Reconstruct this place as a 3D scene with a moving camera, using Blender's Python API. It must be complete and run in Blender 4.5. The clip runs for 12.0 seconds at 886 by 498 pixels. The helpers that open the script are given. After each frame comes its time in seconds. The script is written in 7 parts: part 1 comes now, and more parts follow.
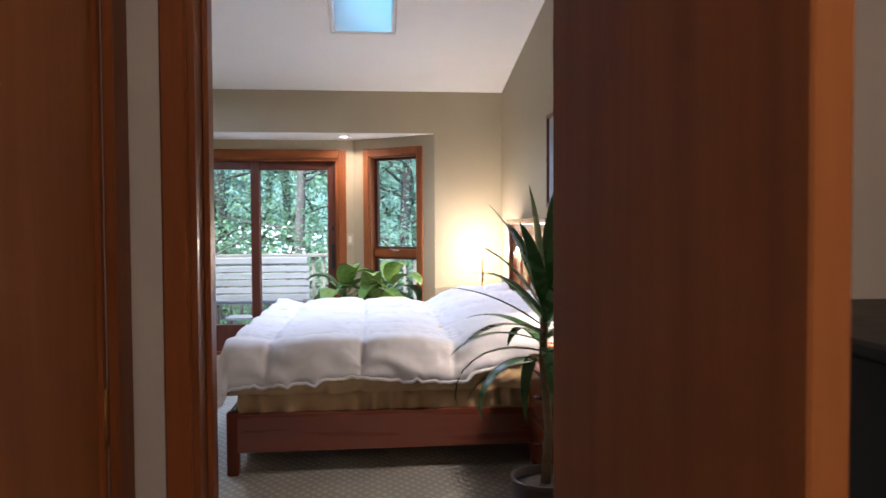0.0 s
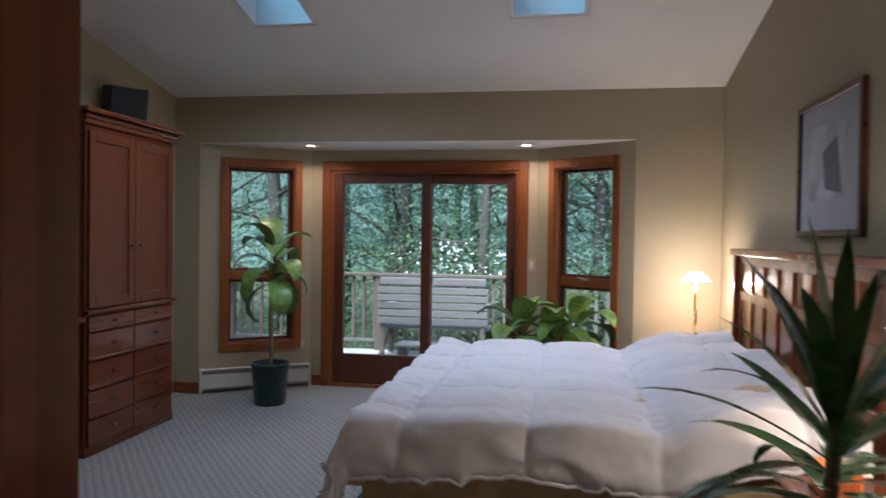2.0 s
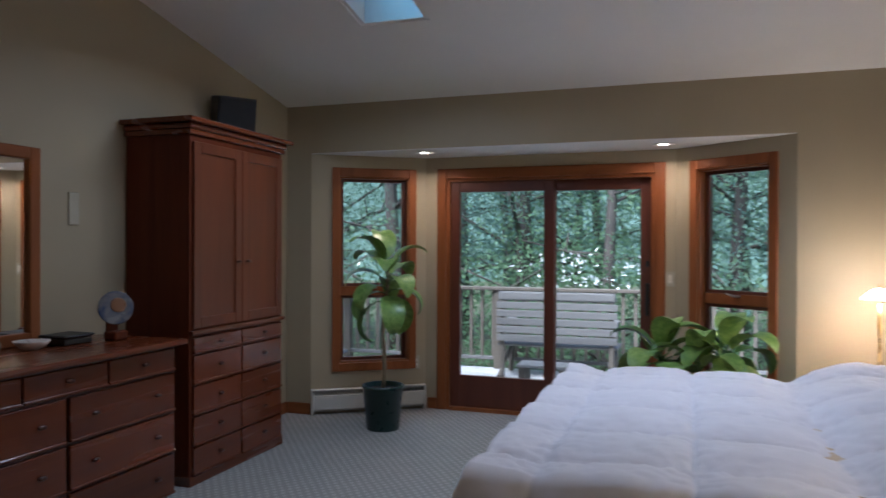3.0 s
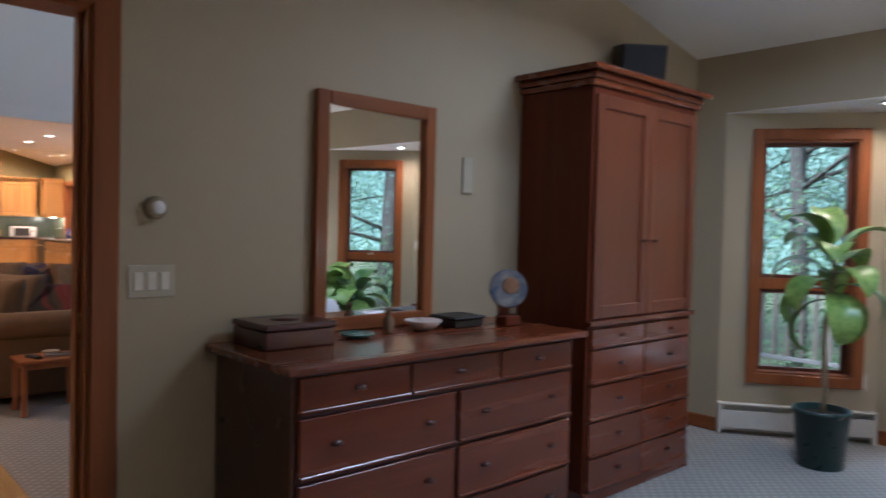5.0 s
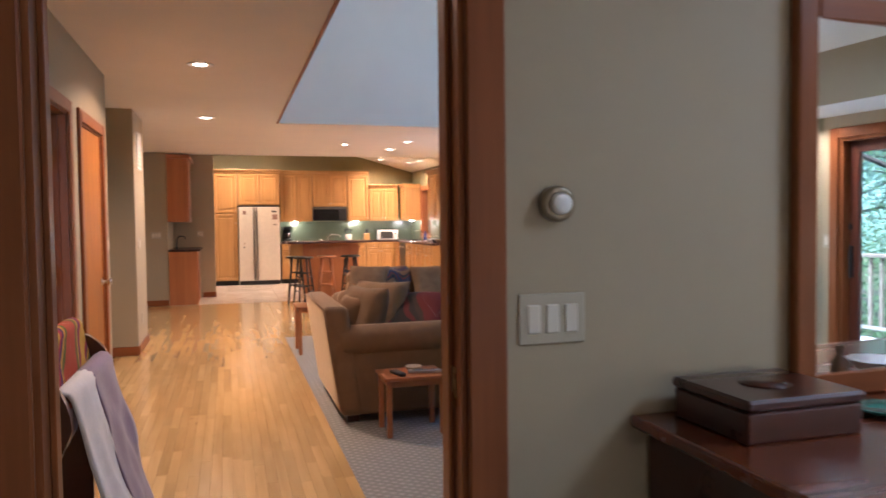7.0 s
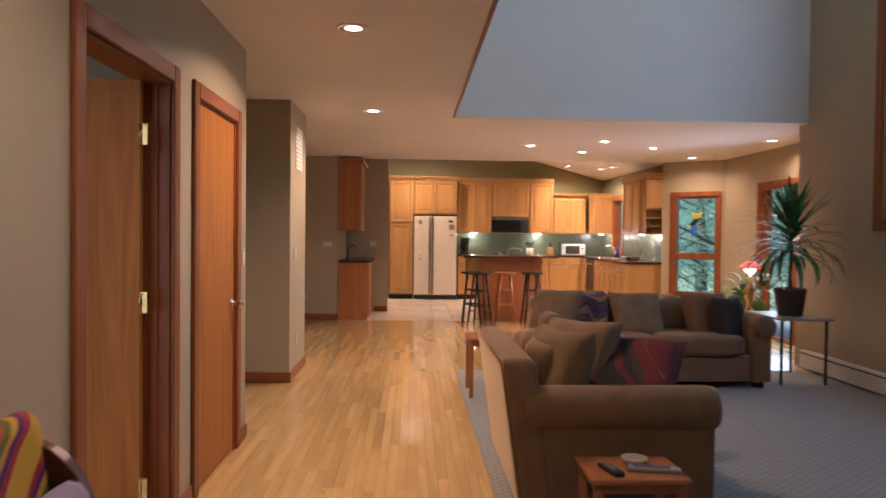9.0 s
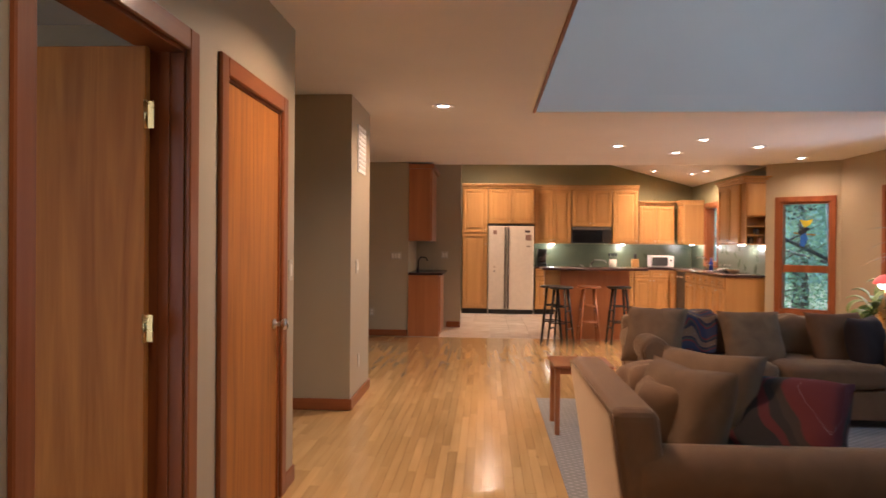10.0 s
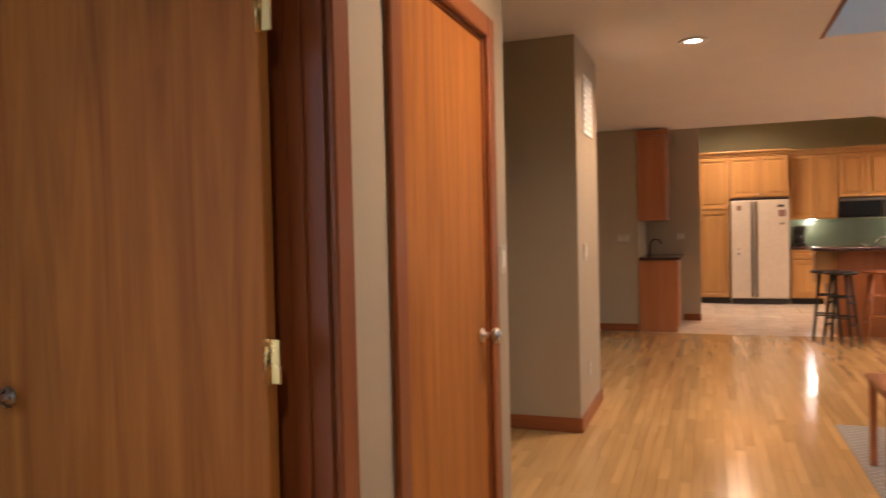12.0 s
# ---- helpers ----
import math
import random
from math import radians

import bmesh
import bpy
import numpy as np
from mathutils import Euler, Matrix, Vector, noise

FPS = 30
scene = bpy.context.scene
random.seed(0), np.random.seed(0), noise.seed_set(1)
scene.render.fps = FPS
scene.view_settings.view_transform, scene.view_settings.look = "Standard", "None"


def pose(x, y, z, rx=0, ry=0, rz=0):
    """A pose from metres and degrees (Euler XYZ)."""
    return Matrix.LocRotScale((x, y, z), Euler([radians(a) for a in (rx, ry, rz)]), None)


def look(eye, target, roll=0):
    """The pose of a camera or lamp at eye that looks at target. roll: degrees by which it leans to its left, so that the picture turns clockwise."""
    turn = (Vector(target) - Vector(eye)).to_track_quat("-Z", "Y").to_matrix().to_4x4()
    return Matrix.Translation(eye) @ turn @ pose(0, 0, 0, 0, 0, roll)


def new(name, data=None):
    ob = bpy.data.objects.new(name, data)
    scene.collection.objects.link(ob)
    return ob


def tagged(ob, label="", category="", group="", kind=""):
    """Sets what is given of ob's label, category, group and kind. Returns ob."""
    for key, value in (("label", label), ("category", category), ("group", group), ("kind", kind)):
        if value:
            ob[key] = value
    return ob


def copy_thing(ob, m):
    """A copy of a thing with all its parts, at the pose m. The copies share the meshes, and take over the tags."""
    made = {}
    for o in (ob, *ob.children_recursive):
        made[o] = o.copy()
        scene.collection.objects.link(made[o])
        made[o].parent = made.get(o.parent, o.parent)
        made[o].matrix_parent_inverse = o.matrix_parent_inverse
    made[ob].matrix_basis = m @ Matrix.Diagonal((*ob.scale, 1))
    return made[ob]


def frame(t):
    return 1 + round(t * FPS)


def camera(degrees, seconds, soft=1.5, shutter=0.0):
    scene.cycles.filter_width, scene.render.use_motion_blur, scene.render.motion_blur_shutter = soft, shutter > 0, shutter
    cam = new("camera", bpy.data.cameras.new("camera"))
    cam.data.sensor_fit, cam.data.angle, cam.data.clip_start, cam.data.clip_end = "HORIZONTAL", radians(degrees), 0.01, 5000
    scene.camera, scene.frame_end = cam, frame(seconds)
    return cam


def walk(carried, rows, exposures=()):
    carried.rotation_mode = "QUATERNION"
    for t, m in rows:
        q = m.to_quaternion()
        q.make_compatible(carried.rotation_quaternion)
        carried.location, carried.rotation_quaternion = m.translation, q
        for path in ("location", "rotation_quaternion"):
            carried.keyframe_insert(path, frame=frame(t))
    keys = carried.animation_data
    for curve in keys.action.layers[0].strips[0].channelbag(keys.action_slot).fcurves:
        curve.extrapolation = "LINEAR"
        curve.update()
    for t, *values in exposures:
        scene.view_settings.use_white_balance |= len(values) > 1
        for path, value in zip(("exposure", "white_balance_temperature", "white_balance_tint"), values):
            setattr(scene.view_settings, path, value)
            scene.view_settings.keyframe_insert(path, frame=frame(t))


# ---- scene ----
cam = camera(63.2, 12.0, shutter=0.5)
PATH = [
    (0, (0.681, 0.536, 1.287), (0.882, 2.525, 1.225), -0.3),
    (0.5, (0.762, 0.769, 1.345), (0.84, 2.766, 1.273), 0.1),
    (1, (0.78, 1.055, 1.332), (0.73, 3.053, 1.283), 0.6),
    (1.5, (0.791, 1.31, 1.374), (0.604, 3.301, 1.333), 0.9),
    (2, (0.755, 1.611, 1.395), (0.424, 3.583, 1.361), 0.8),
    (2.5, (0.703, 1.885, 1.425), (0.216, 3.825, 1.395), 0.7),
    (2.7, (0.669, 1.975, 1.422), (0.123, 3.899, 1.401), 0.5),
    (4.5, (0.223, 2.607, 1.349), (-1.062, 4.139, 1.332), 0.7),
    (5, (-0.033, 2.696, 1.345), (-1.506, 4.048, 1.289), 1.4),
    (5.5, (-0.287, 2.788, 1.334), (-1.919, 3.94, 1.239), 0.7),
    (6, (-0.544, 2.861, 1.321), (-2.309, 3.796, 1.222), 0.2),
    (6.5, (-0.823, 2.893, 1.336), (-2.679, 3.633, 1.239), -0.4),
    (7, (-1.104, 2.954, 1.359), (-3.019, 3.524, 1.282), -0.7),
    (7.5, (-1.449, 2.994, 1.367), (-3.405, 3.405, 1.301), -0.1),
    (7.6, (-1.527, 3.014, 1.371), (-3.489, 3.397, 1.315), -0.1),
    (7.7, (-1.576, 2.997, 1.379), (-3.541, 3.365, 1.314), 0.2),
    (9.5, (-3.058, 3.165, 1.359), (-5.058, 3.141, 1.344), 0.5),
    (10, (-3.409, 3.117, 1.349), (-5.405, 2.999, 1.337), 0.5),
    (10.5, (-3.719, 3.091, 1.346), (-5.706, 2.861, 1.334), -0.3),
    (11, (-4.024, 3.02, 1.341), (-5.993, 2.668, 1.317), -0.4),
    (11.2, (-4.133, 2.977, 1.335), (-6.092, 2.572, 1.306), -0.4),
    (11.5, (-4.319, 2.912, 1.334), (-6.258, 2.422, 1.299), -0.5),
    (12, (-4.545, 2.816, 1.315), (-6.421, 2.124, 1.268), -1.3),
]
walk(cam, [(t, look(eye, target, roll)) for t, eye, target, roll in PATH], [(t, e, k, 19) for t, e, k in ((0, 2.5, 5600), (1.5, 1.75, 5650), (2.5, 1.34, 5600), (4.5, 1.85, 5250), (5.5, 2.4, 5500), (6.5, 2.72, 5300), (7.5, 2.70, 5250), (9.5, 2.19, 5450), (12, 2.22, 5800))])

# ---- world, sun and lamps ----
SKY = 0.15
world = bpy.data.worlds.new("sky")
scene.world = world
world.use_nodes = True
wn = world.node_tree
sky = wn.nodes.new("ShaderNodeTexSky")
sky.sky_type, sky.sun_disc = "NISHITA", False
sky.sun_elevation, sky.sun_rotation = radians(57), radians(199)
wn.links.new(sky.outputs[0], wn.nodes["Background"].inputs[0])
wn.nodes["Background"].inputs[1].default_value = SKY
sun = new("sun", bpy.data.lights.new("sun", "SUN"))
sun.data.energy, sun.data.angle, sun.data.color = 5.0, radians(40), (1.0, 0.97, 0.92)
sun.matrix_world = look((-6, -9, 28), (0, 8, 0))

WARM = (1.0, 0.65, 0.385)


def area_lamp(name, place, target, sx, sy, watts, color, spread=180):
    ob = new(name, bpy.data.lights.new(name, "AREA"))
    ob.data.shape, ob.data.size, ob.data.size_y = "RECTANGLE", sx, sy
    ob.data.energy, ob.data.color, ob.data.spread = watts, color, radians(spread)
    ob.matrix_world = look(place, target)
    return ob


DAY = (0.62, 0.84, 1.0)
SKYDAY = (0.80, 0.91, 1.0)
area_lamp("daylight_skylight", (0.64, 5.79, 2.79), (0.64, 5.79, 0), 0.42, 0.88, 3.8, SKYDAY, 118)
area_lamp("daylight_skylight", (-1.13, 5.79, 2.79), (-1.13, 5.79, 0), 0.38, 0.88, 6.2, SKYDAY, 160)
area_lamp("daylight_nook", (-11.6, 7.93, 1.1), (-10.6, 4.0, 0.6), 1.5, 1.8, 5, SKYDAY, 150)
area_lamp("daylight_living", (-6.3, 7.42, 4.1), (-9.6, 5.0, 4.3), 4.6, 1.6, 7, (0.90, 0.96, 1.0), 140)


# ---- materials ----
def mat(name):
    m = bpy.data.materials.new(name)
    m.use_nodes = True
    return m, m.node_tree.nodes, m.node_tree.links, m.node_tree.nodes["Principled BSDF"]


def surface(name, a, b, rough=0.6, scale=6.0, fine=90.0, bump=0.15, metal=0.0, stretch=(1, 1, 1), rough_vary=0.1,
            sheen=0.0, coat=0.0, vary=0.12, detail=4.0):
    """Colour between a and b by a broad and a fine noise, relief by the fine one; each piece a little lighter or darker."""
    m, n, l, p = mat(name)
    co = n.new("ShaderNodeTexCoord")
    mp = n.new("ShaderNodeMapping")
    mp.inputs["Scale"].default_value = stretch
    info = n.new("ShaderNodeObjectInfo")
    off = n.new("ShaderNodeVectorMath")
    off.operation = "MULTIPLY_ADD"
    off.inputs[1].default_value = (17.0, 13.0, 11.0)
    l.new(info.outputs["Random"], off.inputs[0])
    l.new(co.outputs["Object"], off.inputs[2])
    l.new(off.outputs[0], mp.inputs[0])
    n1, n2 = n.new("ShaderNodeTexNoise"), n.new("ShaderNodeTexNoise")
    n1.inputs["Scale"].default_value, n2.inputs["Scale"].default_value = scale, fine
    n1.inputs["Detail"].default_value, n2.inputs["Detail"].default_value = detail, 3.0
    n1.inputs["Distortion"].default_value = 0.6
    l.new(mp.outputs[0], n1.inputs[0]), l.new(mp.outputs[0], n2.inputs[0])
    mix1 = n.new("ShaderNodeMath")
    mix1.operation = "MULTIPLY_ADD"
    mix1.inputs[1].default_value = 0.35
    l.new(n2.outputs[0], mix1.inputs[0])
    sub = n.new("ShaderNodeMath")
    sub.operation = "MULTIPLY_ADD"
    sub.inputs[1].default_value, sub.inputs[2].default_value = 1.5, -0.42
    l.new(n1.outputs[0], sub.inputs[0])
    l.new(sub.outputs[0], mix1.inputs[2])
    cm = n.new("ShaderNodeMix")
    cm.data_type = "RGBA"
    cm.inputs[6].default_value, cm.inputs[7].default_value = (*a, 1), (*b, 1)
    l.new(mix1.outputs[0], cm.inputs[0])
    hsv = n.new("ShaderNodeHueSaturation")
    val = n.new("ShaderNodeMapRange")
    val.inputs[3].default_value, val.inputs[4].default_value = 1 - vary, 1 + vary
    l.new(info.outputs["Random"], val.inputs[0])
    l.new(val.outputs[0], hsv.inputs["Value"])
    l.new(cm.outputs[2], hsv.inputs["Color"])
    l.new(hsv.outputs[0], p.inputs["Base Color"])
    rr = n.new("ShaderNodeMapRange")
    rr.inputs[3].default_value, rr.inputs[4].default_value = max(0.02, rough - rough_vary), min(1, rough + rough_vary)
    l.new(n1.outputs[0], rr.inputs[0])
    l.new(rr.outputs[0], p.inputs["Roughness"])
    if bump:
        bp = n.new("ShaderNodeBump")
        bp.inputs["Strength"].default_value, bp.inputs["Distance"].default_value = bump, 0.004
        l.new(n2.outputs[0], bp.inputs["Height"])
        l.new(bp.outputs[0], p.inputs["Normal"])
    p.inputs["Metallic"].default_value = metal
    p.inputs["Sheen Weight"].default_value = sheen
    p.inputs["Coat Weight"].default_value = coat
    p.inputs["Coat Roughness"].default_value = 0.15
    return m


def wood(name, a, b, rough=0.35, axis="z", coat=0.25, vary=0.1, fine=70.0):
    """Wood with its grain drawn out along one axis."""
    st = {"x": (0.06, 1, 1), "y": (1, 0.06, 1), "z": (1, 1, 0.06)}[axis]
    return surface(name, a, b, rough, 9.0, fine, 0.08, 0, st, 0.08, 0, coat, vary, 6.0)


def plain(name, color, rough=0.5, metal=0.0):
    return surface(name, tuple(c * 0.93 for c in color), tuple(min(1, c * 1.07) for c in color), rough, 14, 160, 0.04, metal, vary=0.02)


def glow(name, color, power):
    m, n, l, p = mat(name)
    p.inputs["Base Color"].default_value = (*color, 1)
    p.inputs["Emission Color"].default_value = (*color, 1)
    p.inputs["Emission Strength"].default_value = power
    return m


PAINT = surface("wall_paint", (0.36, 0.300, 0.195), (0.40, 0.335, 0.222), 0.62, 1.2, 220, 0.10, vary=0.0)
PALE_PAINT = surface("pale_paint", (0.50, 0.47, 0.44), (0.56, 0.53, 0.50), 0.6, 1.5, 220, 0.10, vary=0.0)
KITCHEN_PAINT = surface("green_paint", (0.24, 0.235, 0.12), (0.28, 0.27, 0.145), 0.6, 1.5, 220, 0.1, vary=0.0)
CEILING = surface("ceiling_paint", (0.70, 0.675, 0.645), (0.76, 0.735, 0.70), 0.75, 1.5, 260, 0.12, vary=0.0)
TRIM = wood("stained_trim", (0.165, 0.050, 0.016), (0.315, 0.108, 0.034), 0.40, "z", 0.08)
TRIM_X = wood("stained_trim_x", (0.165, 0.050, 0.016), (0.315, 0.108, 0.034), 0.40, "x", 0.08)
TRIM_Y = wood("stained_trim_y", (0.165, 0.050, 0.016), (0.315, 0.108, 0.034), 0.40, "y", 0.08)
SASH = wood("dark_stained_sash", (0.068, 0.017, 0.009), (0.130, 0.034, 0.016), 0.40, "z", 0.08)
OAK = wood("oak_door", (0.235, 0.074, 0.009), (0.50, 0.198, 0.034), 0.5, "z", 0.0)
DULL_DOOR = wood("dull_stained_door", (0.20, 0.066, 0.018), (0.36, 0.135, 0.038), 0.75, "z", 0.0)
DULL_DOOR.node_tree.nodes["Principled BSDF"].inputs["Specular IOR Level"].default_value = 0.2
for _m in (OAK, TRIM, TRIM_X, TRIM_Y):
    _m.node_tree.nodes["Principled BSDF"].inputs["Specular IOR Level"].default_value = 0.2
for _x in OAK.node_tree.nodes:
    if _x.type == "TEX_NOISE" and _x.inputs["Scale"].default_value < 20:
        _x.inputs["Distortion"].default_value = 2.2
# Darkened for the armoire's side, whose shade is put into this colour.
CHERRY = wood("cherry", (0.068, 0.014, 0.006), (0.150, 0.034, 0.012), 0.42, "z", 0.04)
CHERRY.node_tree.nodes["Principled BSDF"].inputs["Specular IOR Level"].default_value = 0.18
# Lighter copy for the armoire doors, with the light on its front painted in.
CHERRY_LIT = wood("cherry_lit_front", (0.100, 0.024, 0.009), (0.185, 0.048, 0.016), 0.38, "z", 0.08)
CHERRY_X = wood("cherry_along", (0.092, 0.018, 0.006), (0.185, 0.043, 0.012), 0.26, "y", 0.30)
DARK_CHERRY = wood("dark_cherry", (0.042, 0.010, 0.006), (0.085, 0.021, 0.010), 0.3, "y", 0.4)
MAPLE = wood("maple", (0.42, 0.222, 0.066), (0.58, 0.335, 0.112), 0.35, "z", 0.3)
FLOORWOOD = wood("maple_floor", (0.46, 0.285, 0.105), (0.68, 0.455, 0.185), 0.17, "x", 0.45, 0.10)
BRASS = plain("brass", (0.62, 0.44, 0.18), 0.28, 1.0)
NICKEL = plain("nickel", (0.55, 0.52, 0.48), 0.28, 1.0)
BLACK = plain("black_plastic", (0.015, 0.015, 0.016), 0.4)
BLACKWOOD = plain("black_paint", (0.012, 0.011, 0.010), 0.45)
IVORY = plain("ivory_plastic", (0.66, 0.62, 0.52), 0.4)
WHITE = plain("white_plastic", (0.78, 0.77, 0.74), 0.4)
WHITE_TRIM = plain("white_enamel", (0.60, 0.58, 0.52), 0.45)
CARPET = surface("carpet", (0.335, 0.325, 0.295), (0.40, 0.385, 0.35), 0.95, 9, 420, 0.8, vary=0.0)


def woven(m, scale):
    """Adds a small diamond weave to a carpet: darker furrows and a relief."""
    n, l = m.node_tree.nodes, m.node_tree.links
    p = n["Principled BSDF"]
    co = n.new("ShaderNodeTexCoord")
    waves = []
    for ang in (38, -38):
        mp, wv = n.new("ShaderNodeMapping"), n.new("ShaderNodeTexWave")
        mp.inputs["Rotation"].default_value = (0, 0, radians(ang))
        wv.inputs["Scale"].default_value, wv.inputs["Distortion"].default_value, wv.inputs["Detail"].default_value = scale, 1.2, 1.0
        l.new(co.outputs["Object"], mp.inputs[0]), l.new(mp.outputs[0], wv.inputs[0])
        waves.append(wv)
    mx = n.new("ShaderNodeMath")
    mx.operation = "MULTIPLY"
    l.new(waves[0].outputs[1], mx.inputs[0]), l.new(waves[1].outputs[1], mx.inputs[1])
    rg = n.new("ShaderNodeMapRange")
    rg.inputs[3].default_value, rg.inputs[4].default_value = 0.74, 1.12
    l.new(mx.outputs[0], rg.inputs[0])
    hs = n.new("ShaderNodeHueSaturation")
    old = p.inputs["Base Color"].links[0].from_socket
    l.new(old, hs.inputs["Color"]), l.new(rg.outputs[0], hs.inputs["Value"]), l.new(hs.outputs[0], p.inputs["Base Color"])
    bp = n.new("ShaderNodeBump")
    bp.inputs["Strength"].default_value, bp.inputs["Distance"].default_value = 0.7, 0.005
    l.new(mx.outputs[0], bp.inputs["Height"]), l.new(p.inputs["Normal"].links[0].from_socket, bp.inputs["Normal"]), l.new(bp.outputs[0], p.inputs["Normal"])


woven(CARPET, 7.0)


def flecked(m, density=3.2):
    """Adds small dark knots and mineral streaks to floor boards, drawn out along the grain."""
    n, l = m.node_tree.nodes, m.node_tree.links
    p = n["Principled BSDF"]
    co, mp, vo, ns = n.new("ShaderNodeTexCoord"), n.new("ShaderNodeMapping"), n.new("ShaderNodeTexVoronoi"), n.new("ShaderNodeTexNoise")
    mp.inputs["Scale"].default_value = (0.45, 1.6, 1.0)
    vo.inputs["Scale"].default_value, ns.inputs["Scale"].default_value = density, 2.3
    off = n.new("ShaderNodeVectorMath")
    off.operation, off.inputs[1].default_value = "MULTIPLY_ADD", (7.3, 5.1, 3.7)
    info = next(x for x in n if x.type == "OBJECT_INFO")
    l.new(info.outputs["Random"], off.inputs[0]), l.new(co.outputs["Object"], off.inputs[2]), l.new(off.outputs[0], mp.inputs[0])
    l.new(mp.outputs[0], vo.inputs["Vector"]), l.new(mp.outputs[0], ns.inputs["Vector"])
    knot, cloud, both = n.new("ShaderNodeMapRange"), n.new("ShaderNodeMapRange"), n.new("ShaderNodeMath")
    knot.inputs[1].default_value, knot.inputs[2].default_value, knot.inputs[3].default_value, knot.inputs[4].default_value = 0.015, 0.075, 0.42, 1.0
    cloud.inputs[1].default_value, cloud.inputs[2].default_value, cloud.inputs[3].default_value, cloud.inputs[4].default_value = 0.35, 0.65, 0.88, 1.06
    l.new(vo.outputs["Distance"], knot.inputs[0]), l.new(ns.outputs[0], cloud.inputs[0])
    both.operation = "MULTIPLY"
    l.new(knot.outputs[0], both.inputs[0]), l.new(cloud.outputs[0], both.inputs[1])
    hs = n.new("ShaderNodeHueSaturation")
    old = p.inputs["Base Color"].links[0].from_socket
    l.new(old, hs.inputs["Color"]), l.new(both.outputs[0], hs.inputs["Value"]), l.new(hs.outputs[0], p.inputs["Base Color"])


flecked(FLOORWOOD)
TILE = surface("floor_tile_glaze", (0.60, 0.53, 0.44), (0.68, 0.61, 0.52), 0.22, 3, 60, 0.05, vary=0.05)
MIRROR, _, _, _p = mat("mirror")
_p.inputs["Metallic"].default_value, _p.inputs["Roughness"].default_value = 1.0, 0.01
_p.inputs["Base Color"].default_value = (0.88, 0.90, 0.89, 1)
GLASS, _n, _l, _p = mat("window_glass")
_t, _g, _x, _f = _n.new("ShaderNodeBsdfTransparent"), _n.new("ShaderNodeBsdfGlossy"), _n.new("ShaderNodeMixShader"), _n.new("ShaderNodeLayerWeight")
_g.inputs["Roughness"].default_value = 0.02
_f.inputs[0].default_value = 0.5
_k, _a = _n.new("ShaderNodeMath"), _n.new("ShaderNodeMath")
_k.operation, _k.inputs[1].default_value = "POWER", 5.0
_a.operation, _a.inputs[1].default_value, _a.inputs[2].default_value = "MULTIPLY_ADD", 0.5, 0.03
_t.inputs[0].default_value = (0.93, 0.97, 0.97, 1)
_l.new(_f.outputs["Facing"], _k.inputs[0]), _l.new(_k.outputs[0], _a.inputs[0])
_l.new(_a.outputs[0], _x.inputs[0]), _l.new(_t.outputs[0], _x.inputs[1]), _l.new(_g.outputs[0], _x.inputs[2])
_l.new(_x.outputs[0], _n["Material Output"].inputs[0])

SKY_GLASS = GLASS.copy()
SKY_GLASS.name = "tinted_skylight_glass"
for _n in SKY_GLASS.node_tree.nodes:
    if _n.type == "BSDF_TRANSPARENT":
        _n.inputs[0].default_value = (0.26, 0.42, 0.50, 1)


